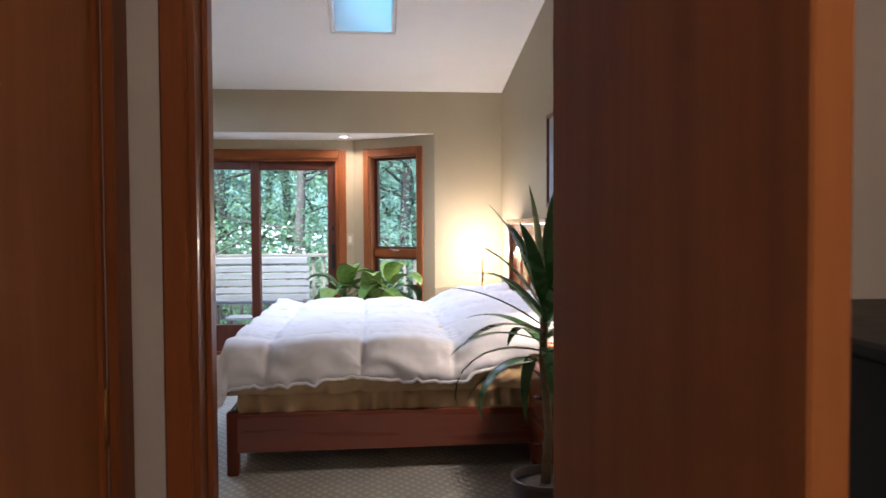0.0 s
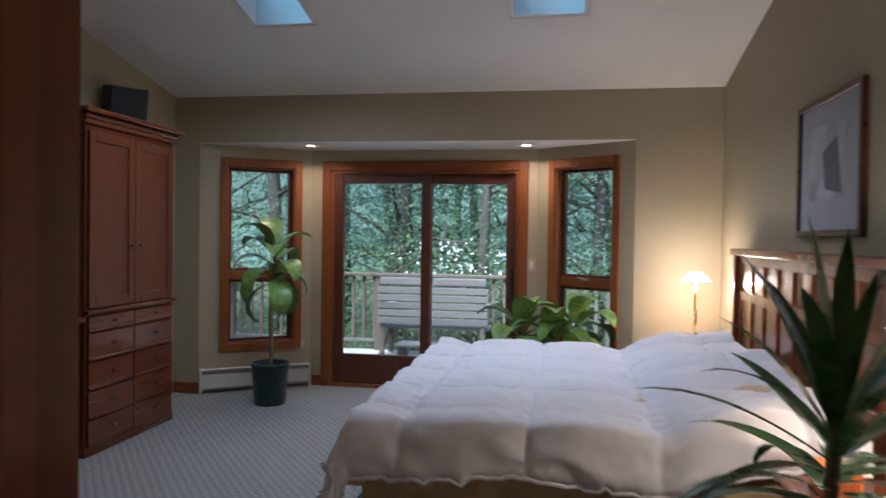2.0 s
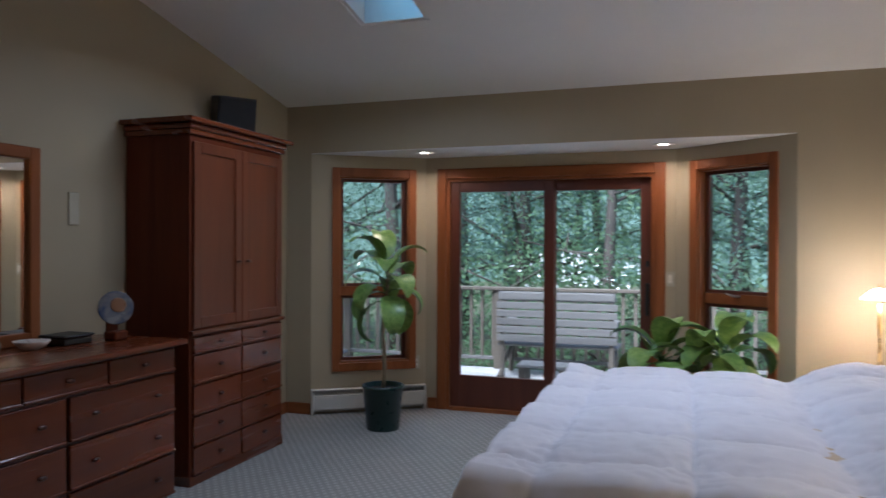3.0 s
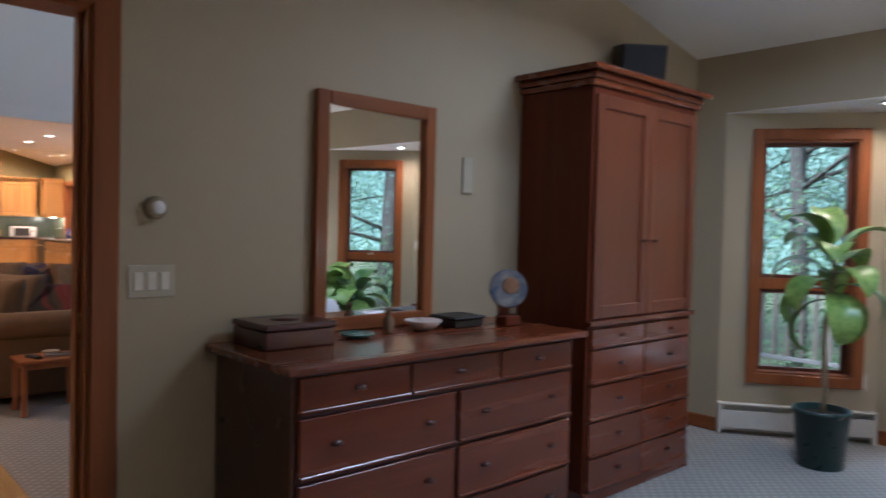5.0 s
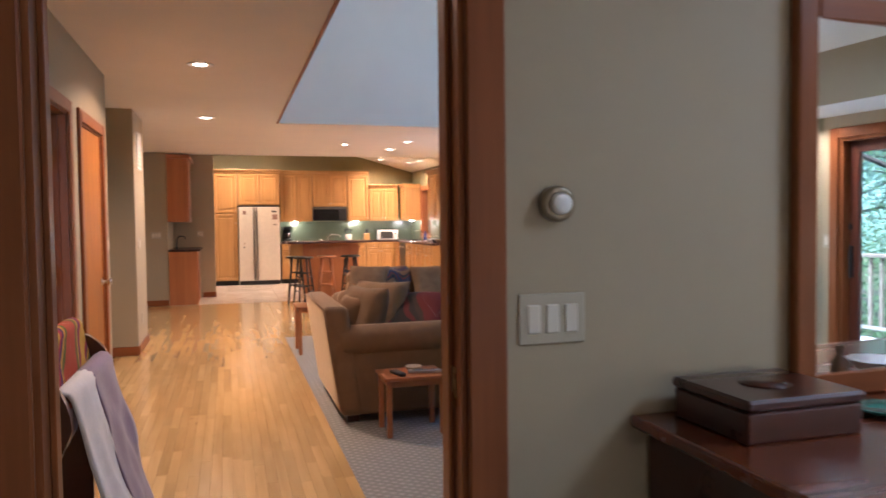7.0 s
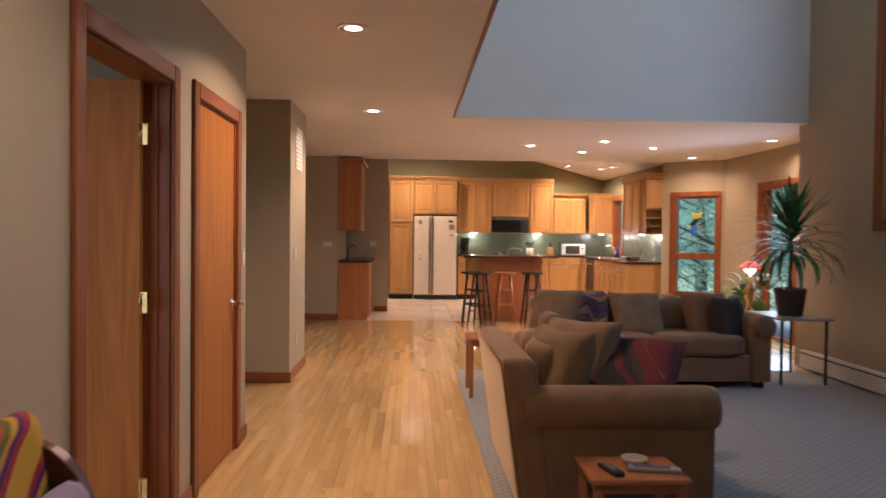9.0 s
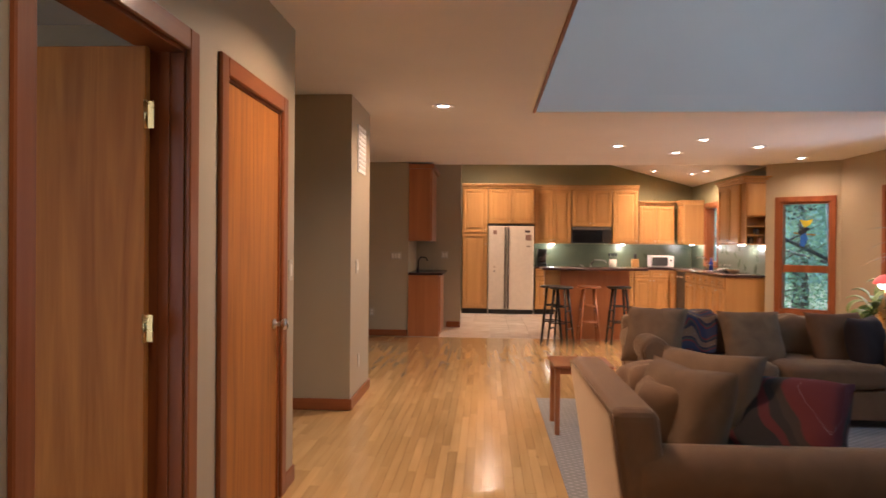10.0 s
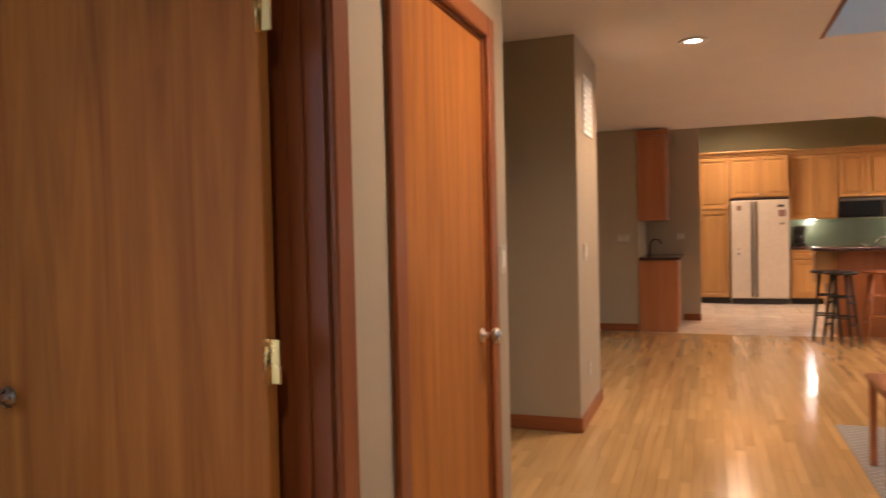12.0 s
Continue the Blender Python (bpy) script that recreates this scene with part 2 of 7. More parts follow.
# ---- mesh helpers ----
class Mesh:
    """Gathers boxes, tubes, turned shapes and sheets in one bmesh."""

    def __init__(self):
        self.bm = bmesh.new()

    def box(self, x0, x1, y0, y1, z0, z1, bevel=0.0, seg=1, m=None):
        t = bmesh.new()
        bmesh.ops.create_cube(t, size=1)
        for v in t.verts:
            v.co = Vector((x0 + (v.co.x + 0.5) * (x1 - x0), y0 + (v.co.y + 0.5) * (y1 - y0), z0 + (v.co.z + 0.5) * (z1 - z0)))
        if bevel:
            bmesh.ops.bevel(t, geom=t.edges[:], offset=bevel, segments=seg, profile=0.5, affect="EDGES")
        return self._take(t, m)

    def _take(self, t, m=None, smooth=False):
        bmesh.ops.recalc_face_normals(t, faces=t.faces[:])
        keep = {v: self.bm.verts.new(m @ v.co if m else v.co) for v in t.verts}
        for f in t.faces:
            g = self.bm.faces.new([keep[v] for v in f.verts])
            g.smooth = smooth
        t.free()
        return self

    def tube(self, points, radii, n=10, cap=True, m=None):
        t = bmesh.new()
        rings = []
        pts = [Vector(p) for p in points]
        if not hasattr(radii, "__len__"):
            radii = [radii] * len(pts)
        for i, p in enumerate(pts):
            d = (pts[min(i + 1, len(pts) - 1)] - pts[max(i - 1, 0)]).normalized()
            a = d.orthogonal().normalized() if abs(d.z) < 0.99 else Vector((1, 0, 0))
            if abs(d.z) < 0.99:
                a = d.cross(Vector((0, 0, 1))).normalized()
            b = d.cross(a).normalized()
            rings.append([t.verts.new(p + radii[i] * (math.cos(2 * math.pi * k / n) * a + math.sin(2 * math.pi * k / n) * b)) for k in range(n)])
        for r, s in zip(rings, rings[1:]):
            for k in range(n):
                t.faces.new((r[k], r[(k + 1) % n], s[(k + 1) % n], s[k]))
        if cap:
            t.faces.new(rings[0][::-1]), t.faces.new(rings[-1])
        return self._take(t, m, True)

    def turned(self, profile, place=(0, 0, 0), n=24, m=None, wave=0.0, lobes=8):
        """A profile of (radius, height) turned about z."""
        t = bmesh.new()
        rings = []
        for i, (r, z) in enumerate(profile):
            w = wave * i / max(1, len(profile) - 1)
            rings.append([t.verts.new((place[0] + r * (1 + w * math.cos(lobes * 2 * math.pi * k / n)) * math.cos(2 * math.pi * k / n),
                                       place[1] + r * (1 + w * math.cos(lobes * 2 * math.pi * k / n)) * math.sin(2 * math.pi * k / n), place[2] + z)) for k in range(n)])
        for r, s in zip(rings, rings[1:]):
            for k in range(n):
                t.faces.new((r[k], r[(k + 1) % n], s[(k + 1) % n], s[k]))
        if profile[0][0] > 1e-4:
            t.faces.new(rings[0][::-1])
        if profile[-1][0] > 1e-4:
            t.faces.new(rings[-1])
        bmesh.ops.remove_doubles(t, verts=t.verts[:], dist=1e-5)
        return self._take(t, m, True)

    def prism(self, outline, z0, z1, bevel=0.0, m=None, smooth=False):
        """A plan outline raised from z0 to z1."""
        t = bmesh.new()
        lo = [t.verts.new((x, y, z0)) for x, y in outline]
        hi = [t.verts.new((x, y, z1)) for x, y in outline]
        t.faces.new(lo[::-1]), t.faces.new(hi)
        for k in range(len(lo)):
            j = (k + 1) % len(lo)
            t.faces.new((lo[k], lo[j], hi[j], hi[k]))
        if bevel:
            bmesh.ops.bevel(t, geom=t.edges[:], offset=bevel, segments=2, profile=0.5, affect="EDGES")
        return self._take(t, m, smooth)

    def grid(self, nu, nv, at, smooth=True, m=None):
        """A sheet whose point (u, v), both 0 to 1, lies at at(u, v)."""
        t = bmesh.new()
        vs = [[t.verts.new(at(i / nu, j / nv)) for j in range(nv + 1)] for i in range(nu + 1)]
        for i in range(nu):
            for j in range(nv):
                t.faces.new((vs[i][j], vs[i + 1][j], vs[i + 1][j + 1], vs[i][j + 1]))
        return self._take(t, m, smooth)

    def puff(self, x0, x1, y0, y1, z0, z1, power=3.0, nu=20, nv=12, wob=0.0, m=None, seed=0.0):
        """A stuffed, rounded block."""
        c = Vector(((x0 + x1) / 2, (y0 + y1) / 2, (z0 + z1) / 2))
        h = Vector(((x1 - x0) / 2, (y1 - y0) / 2, (z1 - z0) / 2))
        t = bmesh.new()
        bmesh.ops.create_uvsphere(t, u_segments=nu, v_segments=nv, radius=1)
        for v in t.verts:
            d = v.co.copy()
            s = (abs(d.x) ** power + abs(d.y) ** power + abs(d.z) ** power) ** (-1 / power)
            q = Vector((d.x * s * h.x, d.y * s * h.y, d.z * s * h.z))
            if wob:
                q += d * wob * noise.noise(Vector((q.x * 7 + seed, q.y * 7, q.z * 7)))
            v.co = c + q
        return self._take(t, m, True)


def thing(name, base, label, category, group="", kind=""):
    e = new(name)
    e.empty_display_size = 0.1
    e.location = base
    return tagged(e, label, category, group, kind)


def part(name, mesh, material, parent=None, label=""):
    data = bpy.data.meshes.new(name)
    mesh.bm.to_mesh(data)
    mesh.bm.free()
    data.materials.append(material)
    ob = new(name, data)
    if parent:
        ob.parent = parent
        if parent.type == "EMPTY":
            ob.matrix_parent_inverse = parent.matrix_basis.inverted()
    if label:
        tagged(ob, label)
    return ob


def single(name, mesh, material, label, category, group="", kind=""):
    return tagged(part(name, mesh, material), label, category, group, kind)


def structure(name, mesh, material, label, category):
    return tagged(part(name, mesh, material), label, category, kind="structure")


def place(base, turn=0.0):
    return Matrix.Translation(base) @ Matrix.Rotation(radians(turn), 4, "Z")


def pierced(mesh, along, u0, u1, t0, t1, z0, z1, holes=(), m=None):
    """A wall along x or y from u0 to u1, t0 to t1 thick, with holes (ua, ub, za, zb) right through."""
    us = sorted({u0, u1, *[h for a in holes for h in a[:2]]})
    for a, b in zip(us, us[1:]):
        cuts = sorted((h[2], h[3]) for h in holes if h[0] <= a + 1e-6 and h[1] >= b - 1e-6)
        z = z0
        for lo, hi in cuts + [(z1, z1)]:
            if lo > z + 1e-6:
                mesh.box(*((a, b, t0, t1) if along == "x" else (t0, t1, a, b)), z, lo, m=m)
            z = hi
    return mesh


# ---- bedroom shell ----
XL, XR, YN, YS = -2.60, 1.955, 7.435, 2.18
BAY_L, BAY_R, BAY_Y, BAY_Z = -2.37, 1.30, 8.005, 2.18
CORNER_L, CORNER_R = -1.56, 0.52


def ceil_z(y):
    return 2.575 + 0.20 * (YN - y)


structure("bedroom_floor", Mesh().prism([(XL - 0.15, YS - 0.18), (XR, YS - 0.18), (XR, YN), (BAY_R, YN), (CORNER_R, BAY_Y), (CORNER_L, BAY_Y), (BAY_L, YN), (XL - 0.15, YN)], -0.12, 0.0),
          CARPET, "pale grey looped carpet with a fine diamond weave", "carpet")
structure("wall_north", pierced(Mesh(), "x", XL - 0.2, XR + 0.2, YN, YN + 0.16, -0.1, 3.0, [(BAY_L, BAY_R, -0.1, BAY_Z)]), PAINT, "khaki painted wall over a bay opening", "wall")
structure("wall_east", Mesh().box(XR, XR + 0.16, -2.35, YN, -0.1, 4.2), PAINT, "khaki painted wall behind the bed", "wall")
structure("wall_west", pierced(Mesh(), "y", YS - 0.18, YN, XL - 0.155, XL, -0.1, 4.2, [(2.593, 3.456, -0.1, 2.06)]), PAINT, "khaki painted wall with a door opening to the living room", "wall")
structure("hall_wall_north", pierced(Mesh(), "x", 0.06, XR, YS - 0.17, YS - 0.08, -0.1, 2.6, [(0.32, 1.165, -0.1, 2.06)]), PALE_PAINT, "pale painted hall wall round the bedroom doorway", "wall")
structure("wall_south", pierced(Mesh(), "x", XL, XR, YS - 0.08, YS, -0.1, 4.2, [(0.32, 1.165, -0.1, 2.06)]), PAINT, "khaki painted wall with a doorway from the hall", "wall")

# bay: two slanted walls with windows, a front wall with the sliding door
SLANT = math.hypot(CORNER_L - BAY_L, BAY_Y - YN)
SL_ANG = math.degrees(math.atan2(BAY_Y - YN, CORNER_L - BAY_L))
bay_left = place((BAY_L, YN, 0), SL_ANG)
SLANT_R = math.hypot(BAY_R - CORNER_R, BAY_Y - YN)
bay_right = place((CORNER_R, BAY_Y, 0), -math.degrees(math.atan2(BAY_Y - YN, BAY_R - CORNER_R)))
WIN_L, WIN_R = (0.172, 0.90), (0.13, 0.834)


def bay_hole(win):
    return (win[0] + 0.065, win[1] - 0.065, 0.42, 1.995)


structure("wall_bay", pierced(Mesh(), "x", 0.0, SLANT, 0, 0.15, -0.1, BAY_Z + 0.1, [bay_hole(WIN_L)], bay_left), PAINT, "slanted khaki bay wall with a tall window", "wall")
structure("wall_bay", pierced(Mesh(), "x", 0, SLANT_R, 0, 0.15, -0.1, BAY_Z + 0.1, [bay_hole(WIN_R)], bay_right), PAINT, "slanted khaki bay wall with a tall window", "wall")
structure("wall_bay", pierced(Mesh(), "x", CORNER_L - 0.05, CORNER_R + 0.05, BAY_Y, BAY_Y + 0.15, -0.1, BAY_Z + 0.2, [(-1.375, 0.365, -0.1, 2.0)]), PAINT, "khaki bay wall round the sliding door", "wall")
structure("bay_ceiling", Mesh().prism([(BAY_L, YN + 0.002), (BAY_R, YN + 0.002), (BAY_R, YN + 0.2), (CORNER_R, BAY_Y + 0.1), (CORNER_L, BAY_Y + 0.1), (BAY_L, YN + 0.2)], BAY_Z - 0.005, BAY_Z + 0.1), CEILING, "white painted bay ceiling", "ceiling")

# sloped ceiling with two skylight shafts
SKYLIGHTS = [(-1.36, -0.90, 5.30, 6.28), (0.39, 0.89, 5.30, 6.28)]
cm_ = Mesh()
xs = sorted({XL - 0.2, XR + 0.2, *[v for s in SKYLIGHTS for v in s[:2]]})
ys = sorted({YS - 0.2, YN + 0.1, 5.30, 6.28})
for xa, xb in zip(xs, xs[1:]):
    for ya, yb in zip(ys, ys[1:]):
        if any(s[0] <= xa and xb <= s[1] and s[2] <= ya and yb <= s[3] for s in SKYLIGHTS):
            continue
        t = bmesh.new()
        bmesh.ops.create_cube(t, size=1)
        for v in t.verts:
            x, y = (xa, xb)[v.co.x > 0], (ya, yb)[v.co.y > 0]
            v.co = Vector((x, y, ceil_z(y) + (0.14 if v.co.z > 0 else 0)))
        cm_._take(t)
structure("bedroom_ceiling", cm_, CEILING, "white sloping bedroom ceiling with two skylight openings", "ceiling")
for k, (xa, xb, ya, yb) in enumerate(SKYLIGHTS):
    z = ceil_z(ya) + 0.30
    sh = Mesh()
    for a in ((xa + 0.004, xa + 0.03, ya + 0.004, yb - 0.004), (xb - 0.03, xb - 0.004, ya + 0.004, yb - 0.004), (xa + 0.03, xb - 0.03, ya + 0.004, ya + 0.03), (xa + 0.03, xb - 0.03, yb - 0.03, yb - 0.004)):
        t = bmesh.new()
        bmesh.ops.create_cube(t, size=1)
        for v in t.verts:
            x, y = a[v.co.x > 0], a[2 + (v.co.y > 0)]
            v.co = Vector((x, y, z if v.co.z > 0 else ceil_z(y) + 0.004))
        sh._take(t)
    s = structure("skylight_%d" % (k + 1), sh, CEILING, "white plastered skylight shaft with a glazed roof window", "skylight")
    fr = Mesh()
    for a in ((xa - 0.03, xa + 0.03, ya, yb), (xb - 0.03, xb + 0.03, ya, yb), (xa + 0.03, xb - 0.03, ya, ya + 0.04), (xa + 0.03, xb - 0.03, yb - 0.04, yb)):
        fr.box(*a, z, z + 0.06)
    part("frame", fr, WHITE, s)
    g = part("pane", Mesh().box(xa, xb, ya, yb, z + 0.02, z + 0.026), SKY_GLASS, s)


def window_unit(name, m, win, label):
    """A tall bay window: casing, deep jamb, fixed pane above a low opening sash."""
    WIN0, WIN1 = win
    HOLE = bay_hole(win)
    w = structure(name, Mesh().box(HOLE[0] - 0.001, HOLE[0] + 0.012, 0.0, 0.15, HOLE[2], HOLE[3], m=m).box(HOLE[1] - 0.012, HOLE[1] + 0.001, 0.0, 0.15, HOLE[2], HOLE[3], m=m)
                  .box(HOLE[0], HOLE[1], 0.0, 0.15, HOLE[3] - 0.012, HOLE[3], m=m).box(HOLE[0], HOLE[1], 0.0, 0.15, HOLE[2], HOLE[2] + 0.012, m=m), TRIM, label, "window")
    for n_, b in (("casing", (WIN0, HOLE[0], -0.022, 0, HOLE[2] - 0.07, HOLE[3] + 0.075)), ("casing", (HOLE[1], WIN1, -0.022, 0, HOLE[2] - 0.07, HOLE[3] + 0.075)),
                  ("casing", (HOLE[0], HOLE[1], -0.022, 0, HOLE[3], HOLE[3] + 0.075)), ("sill", (HOLE[0], HOLE[1], -0.026, 0, HOLE[2] - 0.07, HOLE[2])),
                  ("mullion", (HOLE[0] + 0.01, HOLE[1] - 0.01, 0.06, 0.13, 0.985, 1.065))):
        part(n_, Mesh().box(*b, bevel=0.004, m=m), TRIM, w)
    for za, zb in ((HOLE[2] + 0.01, 0.986), (1.064, HOLE[3] - 0.01)):
        f = Mesh()
        f.box(HOLE[0] + 0.012, HOLE[0] + 0.045, 0.08, 0.12, za, zb, 0.003, m=m).box(HOLE[1] - 0.045, HOLE[1] - 0.012, 0.08, 0.12, za, zb, 0.003, m=m)
        f.box(HOLE[0] + 0.045, HOLE[1] - 0.045, 0.08, 0.12, za, za + 0.026, 0.003, m=m).box(HOLE[0] + 0.045, HOLE[1] - 0.045, 0.08, 0.12, zb - 0.026, zb, 0.003, m=m)
        fo = part("sash", f, SASH, w, "darker stained sash")
        g = part("pane", Mesh().box(HOLE[0] + 0.04, HOLE[1] - 0.04, 0.098, 0.103, za + 0.022, zb - 0.022, m=m), GLASS, fo)
        g.visible_shadow = False
    um = (HOLE[0] + HOLE[1]) / 2
    part("crank", Mesh().box(um - 0.03, um + 0.03, 0.03, 0.06, 1.045, 1.06, 0.003, m=m).tube([m @ Vector((um, 0.04, 1.055)), m @ Vector((um - 0.05, 0.0, 1.07))], 0.006), NICKEL, w, "small metal window latch")
    return w


window_unit("window_1", bay_left, WIN_L, "tall wood-cased bay window over a low sash")
window_unit("window_2", bay_right, WIN_R, "tall wood-cased bay window with a latch")

# sliding door
sl = structure("door_1", Mesh().box(-1.375, -1.34, BAY_Y, BAY_Y + 0.15, 0, 2.0).box(0.33, 0.365, BAY_Y, BAY_Y + 0.15, 0, 2.0).box(-1.34, 0.33, BAY_Y, BAY_Y + 0.15, 1.965, 2.0)
               .box(-1.34, 0.33, BAY_Y - 0.02, BAY_Y + 0.15, 0.0, 0.03), TRIM, "stained wood sliding glass door to the deck, closed", "sliding door")
for b in ((-1.45, -1.37, BAY_Y - 0.025, BAY_Y, 0, 2.075), (0.36, 0.44, BAY_Y - 0.025, BAY_Y, 0, 2.075)):
    part("casing", Mesh().box(*b, bevel=0.005), TRIM, sl)
part("casing", Mesh().box(-1.37, 0.36, BAY_Y - 0.025, BAY_Y, 1.99, 2.075, 0.005), TRIM_X, sl)
for xa, xb, yy in ((-1.34, -0.44, BAY_Y + 0.02), (-0.52, 0.33, BAY_Y + 0.075)):
    f = Mesh()
    f.box(xa, xa + 0.085, yy, yy + 0.045, 0.03, 1.965, 0.004).box(xb - 0.085, xb, yy, yy + 0.045, 0.03, 1.965, 0.004)
    f.box(xa + 0.085, xb - 0.085, yy, yy + 0.045, 1.875, 1.965, 0.004).box(xa + 0.085, xb - 0.085, yy, yy + 0.045, 0.03, 0.30, 0.004)
    panel = part("door_panel", f, SASH, sl)
    g = part("pane", Mesh().box(xa + 0.08, xb - 0.08, yy + 0.02, yy + 0.026, 0.295, 1.88), GLASS, panel)
    g.visible_shadow = False
part("handle", Mesh().box(0.285, 0.315, BAY_Y + 0.045, BAY_Y + 0.075, 0.86, 1.12, 0.006).box(0.287, 0.313, BAY_Y + 0.04, BAY_Y + 0.06, 1.25, 1.30, 0.005), BLACK, sl, "dark pull handle and lock")


# ---- hall shell ----
structure("hall_floor", Mesh().box(0.0, XR, -2.2, YS - 0.18, -0.12, -0.001), CARPET, "pale grey looped hall carpet", "carpet")
structure("hall_wall_west", pierced(Mesh(), "y", -2.2, YS - 0.17, 0.06, 0.21, -0.1, 2.6, [(1.10, 1.875, -0.1, 2.05)]), PALE_PAINT, "pale painted hall wall with a closed door", "wall")
structure("hall_wall_south", Mesh().box(0.06, XR, -2.35, -2.2, -0.1, 2.6), PALE_PAINT, "pale painted hall end wall", "wall")
structure("hall_ceiling", Mesh().box(0.06, XR, -2.35, YS - 0.17, 2.45, 2.55), CEILING, "white hall ceiling", "ceiling")


def slab_door(name, width, height, label, thick=0.035, knob=True, material=None, hinges=()):
    """A flush door with its hinge line on its base and the leaf along +x."""
    d = thing(name, (0, 0, 0), label, "door", kind="structure")
    leaf = part("leaf", Mesh().box(0.003, width, 0, thick, 0.01, height, 0.003), material or OAK, d)
    if knob:
        for s, y in ((-1, 0.0), (1, thick)):
            part("knob", Mesh().turned([(0.026, 0), (0.028, 0.006), (0.012, 0.012), (0.011, 0.035), (0.026, 0.045), (0.030, 0.058), (0.024, 0.07), (0.0, 0.073)],
                                       m=Matrix.Translation((width - 0.06, y, 0.93)) @ Matrix.Rotation(radians(90 if s < 0 else -90), 4, "X")), NICKEL, leaf, "brushed metal door knob")
    for z in hinges:
        part("hinge", Mesh().box(-0.030, 0.004, thick - 0.002, thick + 0.004, z - 0.048, z + 0.048, 0.002).tube([(0.0, thick + 0.006, z - 0.05), (0.0, thick + 0.006, z + 0.05)], 0.007), BRASS, d, "brass butt hinge")
    return d


def stand(d, base, turn):
    d.matrix_basis = place(base, turn)
    return d


stand(slab_door("door_2", 0.76, 2.03, "stained oak flush door standing open into the hall", material=DULL_DOOR), (1.006, 1.80, 0), -90)
stand(slab_door("door_3", 0.765, 2.03, "closed stained oak flush door in the hall wall", material=DULL_DOOR, hinges=(0.95, 1.75)), (0.165, 1.868, 0), -90)


def cased_opening(name, along, u0, u1, faces, top, label, w=0.075):
    """Jamb lining and casings round an opening in a wall; faces are the wall's two sides."""
    f0, f1 = faces
    def bx(ua, ub, ta, tb, za, zb, bev=0.004):
        return Mesh().box(*((ua, ub, ta, tb) if along == "x" else (ta, tb, ua, ub)), za, zb, bev)
    c = structure(name, bx(u0, u0 + 0.018, f0 + 0.001, f1 - 0.001, 0, top, 0.001), TRIM, label, "door frame")
    part("jamb", bx(u1 - 0.018, u1, f0 + 0.001, f1 - 0.001, 0, top, 0.001), TRIM, c)
    part("jamb", bx(u0 + 0.018, u1 - 0.018, f0 + 0.001, f1 - 0.001, top - 0.018, top, 0.001), TRIM_X if along == "x" else TRIM_Y, c)
    mid = (f0 + f1) / 2
    for ua, ub in ((u0 + 0.018, u0 + 0.030), (u1 - 0.030, u1 - 0.018)):
        part("stop", bx(ua, ub, mid - 0.02, mid + 0.02, 0, top - 0.018, 0.002), TRIM, c)
    for ta, tb, s in ((f0 - 0.02, f0, -1), (f1, f1 + 0.02, 1)):
        part("casing", bx(u0 - w, u0 + 0.006, ta, tb, 0, top + w, 0.005), TRIM, c)
        part("casing", bx(u1 - 0.006, u1 + w, ta, tb, 0, top + w, 0.005), TRIM, c)
        part("casing", bx(u0 + 0.006, u1 - 0.006, ta, tb, top - 0.006, top + w, 0.005), TRIM_X if along == "x" else TRIM_Y, c)
    return c


cased_opening("door_frame_1", "x", 0.32, 1.165, (YS - 0.17, YS), 2.06, "stained wood casing round the hall doorway", 0.045)
cased_opening("door_frame_2", "y", 2.593, 3.456, (XL - 0.155, XL), 2.06, "stained wood casing round the living room doorway", 0.085)
strike = bpy.data.objects["door_frame_2"]
part("strike_plate", Mesh().box(XL - 0.070, XL - 0.038, 3.4345, 3.4375, 0.94, 1.03, 0.001), BRASS, strike, "brass strike plate")
cased_opening("door_frame_3", "y", 1.10, 1.875, (0.06, 0.21), 2.05, "stained wood casing round the hall door", 0.08)


# ---- living room, passage and kitchen shell ----
CZ = 2.557
LX = XL - 0.155
YW = 2.03
LOFT_X, LOFT_Y = -9.985, 3.545
NX_ = 7.25
structure("wood_floor", Mesh().box(-13.88, LX, -1.0, 3.575, -0.12, -0.012).box(-13.88, -9.80, 3.575, 8.2, -0.12, -0.012), plain("subfloor", (0.30, 0.17, 0.065), 0.8), "light maple strip floor with a satin finish", "floor")
structure("living_carpet", Mesh().box(-9.80, LX, 3.575, NX_ + 0.3, -0.12, 0.004), CARPET, "pale grey looped living room carpet", "carpet")
structure("kitchen_floor", Mesh().box(-18.3, -13.88, -1.0, 8.2, -0.12, -0.010), plain("grout", (0.42, 0.38, 0.33), 0.8), "pale glazed tile kitchen floor", "floor")
lw = pierced(Mesh(), "x", -7.44, LX, YW - 0.14, YW, -0.1, CZ + 0.1, [(-5.96, -5.06, -0.1, 2.05), (-7.17, -6.34, -0.1, 2.05)])
lw.box(-7.44, -7.30, -1.0, YW - 0.14, -0.1, CZ + 0.1)
structure("wall_living_south", lw, PAINT, "khaki painted passage wall with two doors", "wall")
pr = pierced(Mesh(), "y", -1.0, YW, -10.09, -9.177, -0.1, CZ + 0.1, [])
structure("wall_pier", pr, PAINT, "khaki painted wall end with a white grille", "wall")
structure("wall_entry", Mesh().box(-14.15, -13.95, -1.0, 1.985, -0.1, CZ + 0.1).box(-15.19, -14.15, -1.0, 1.985, -0.1, 3.2).box(-15.35, -15.19, -1.0, 2.71, -0.1, 3.2), PAINT, "khaki painted wall beside the wet bar", "wall")
structure("wall_far_south", Mesh().box(-18.3, LX, -1.15, -1.0, -0.1, 3.4), PAINT, "khaki painted far wall of the side passages", "wall")
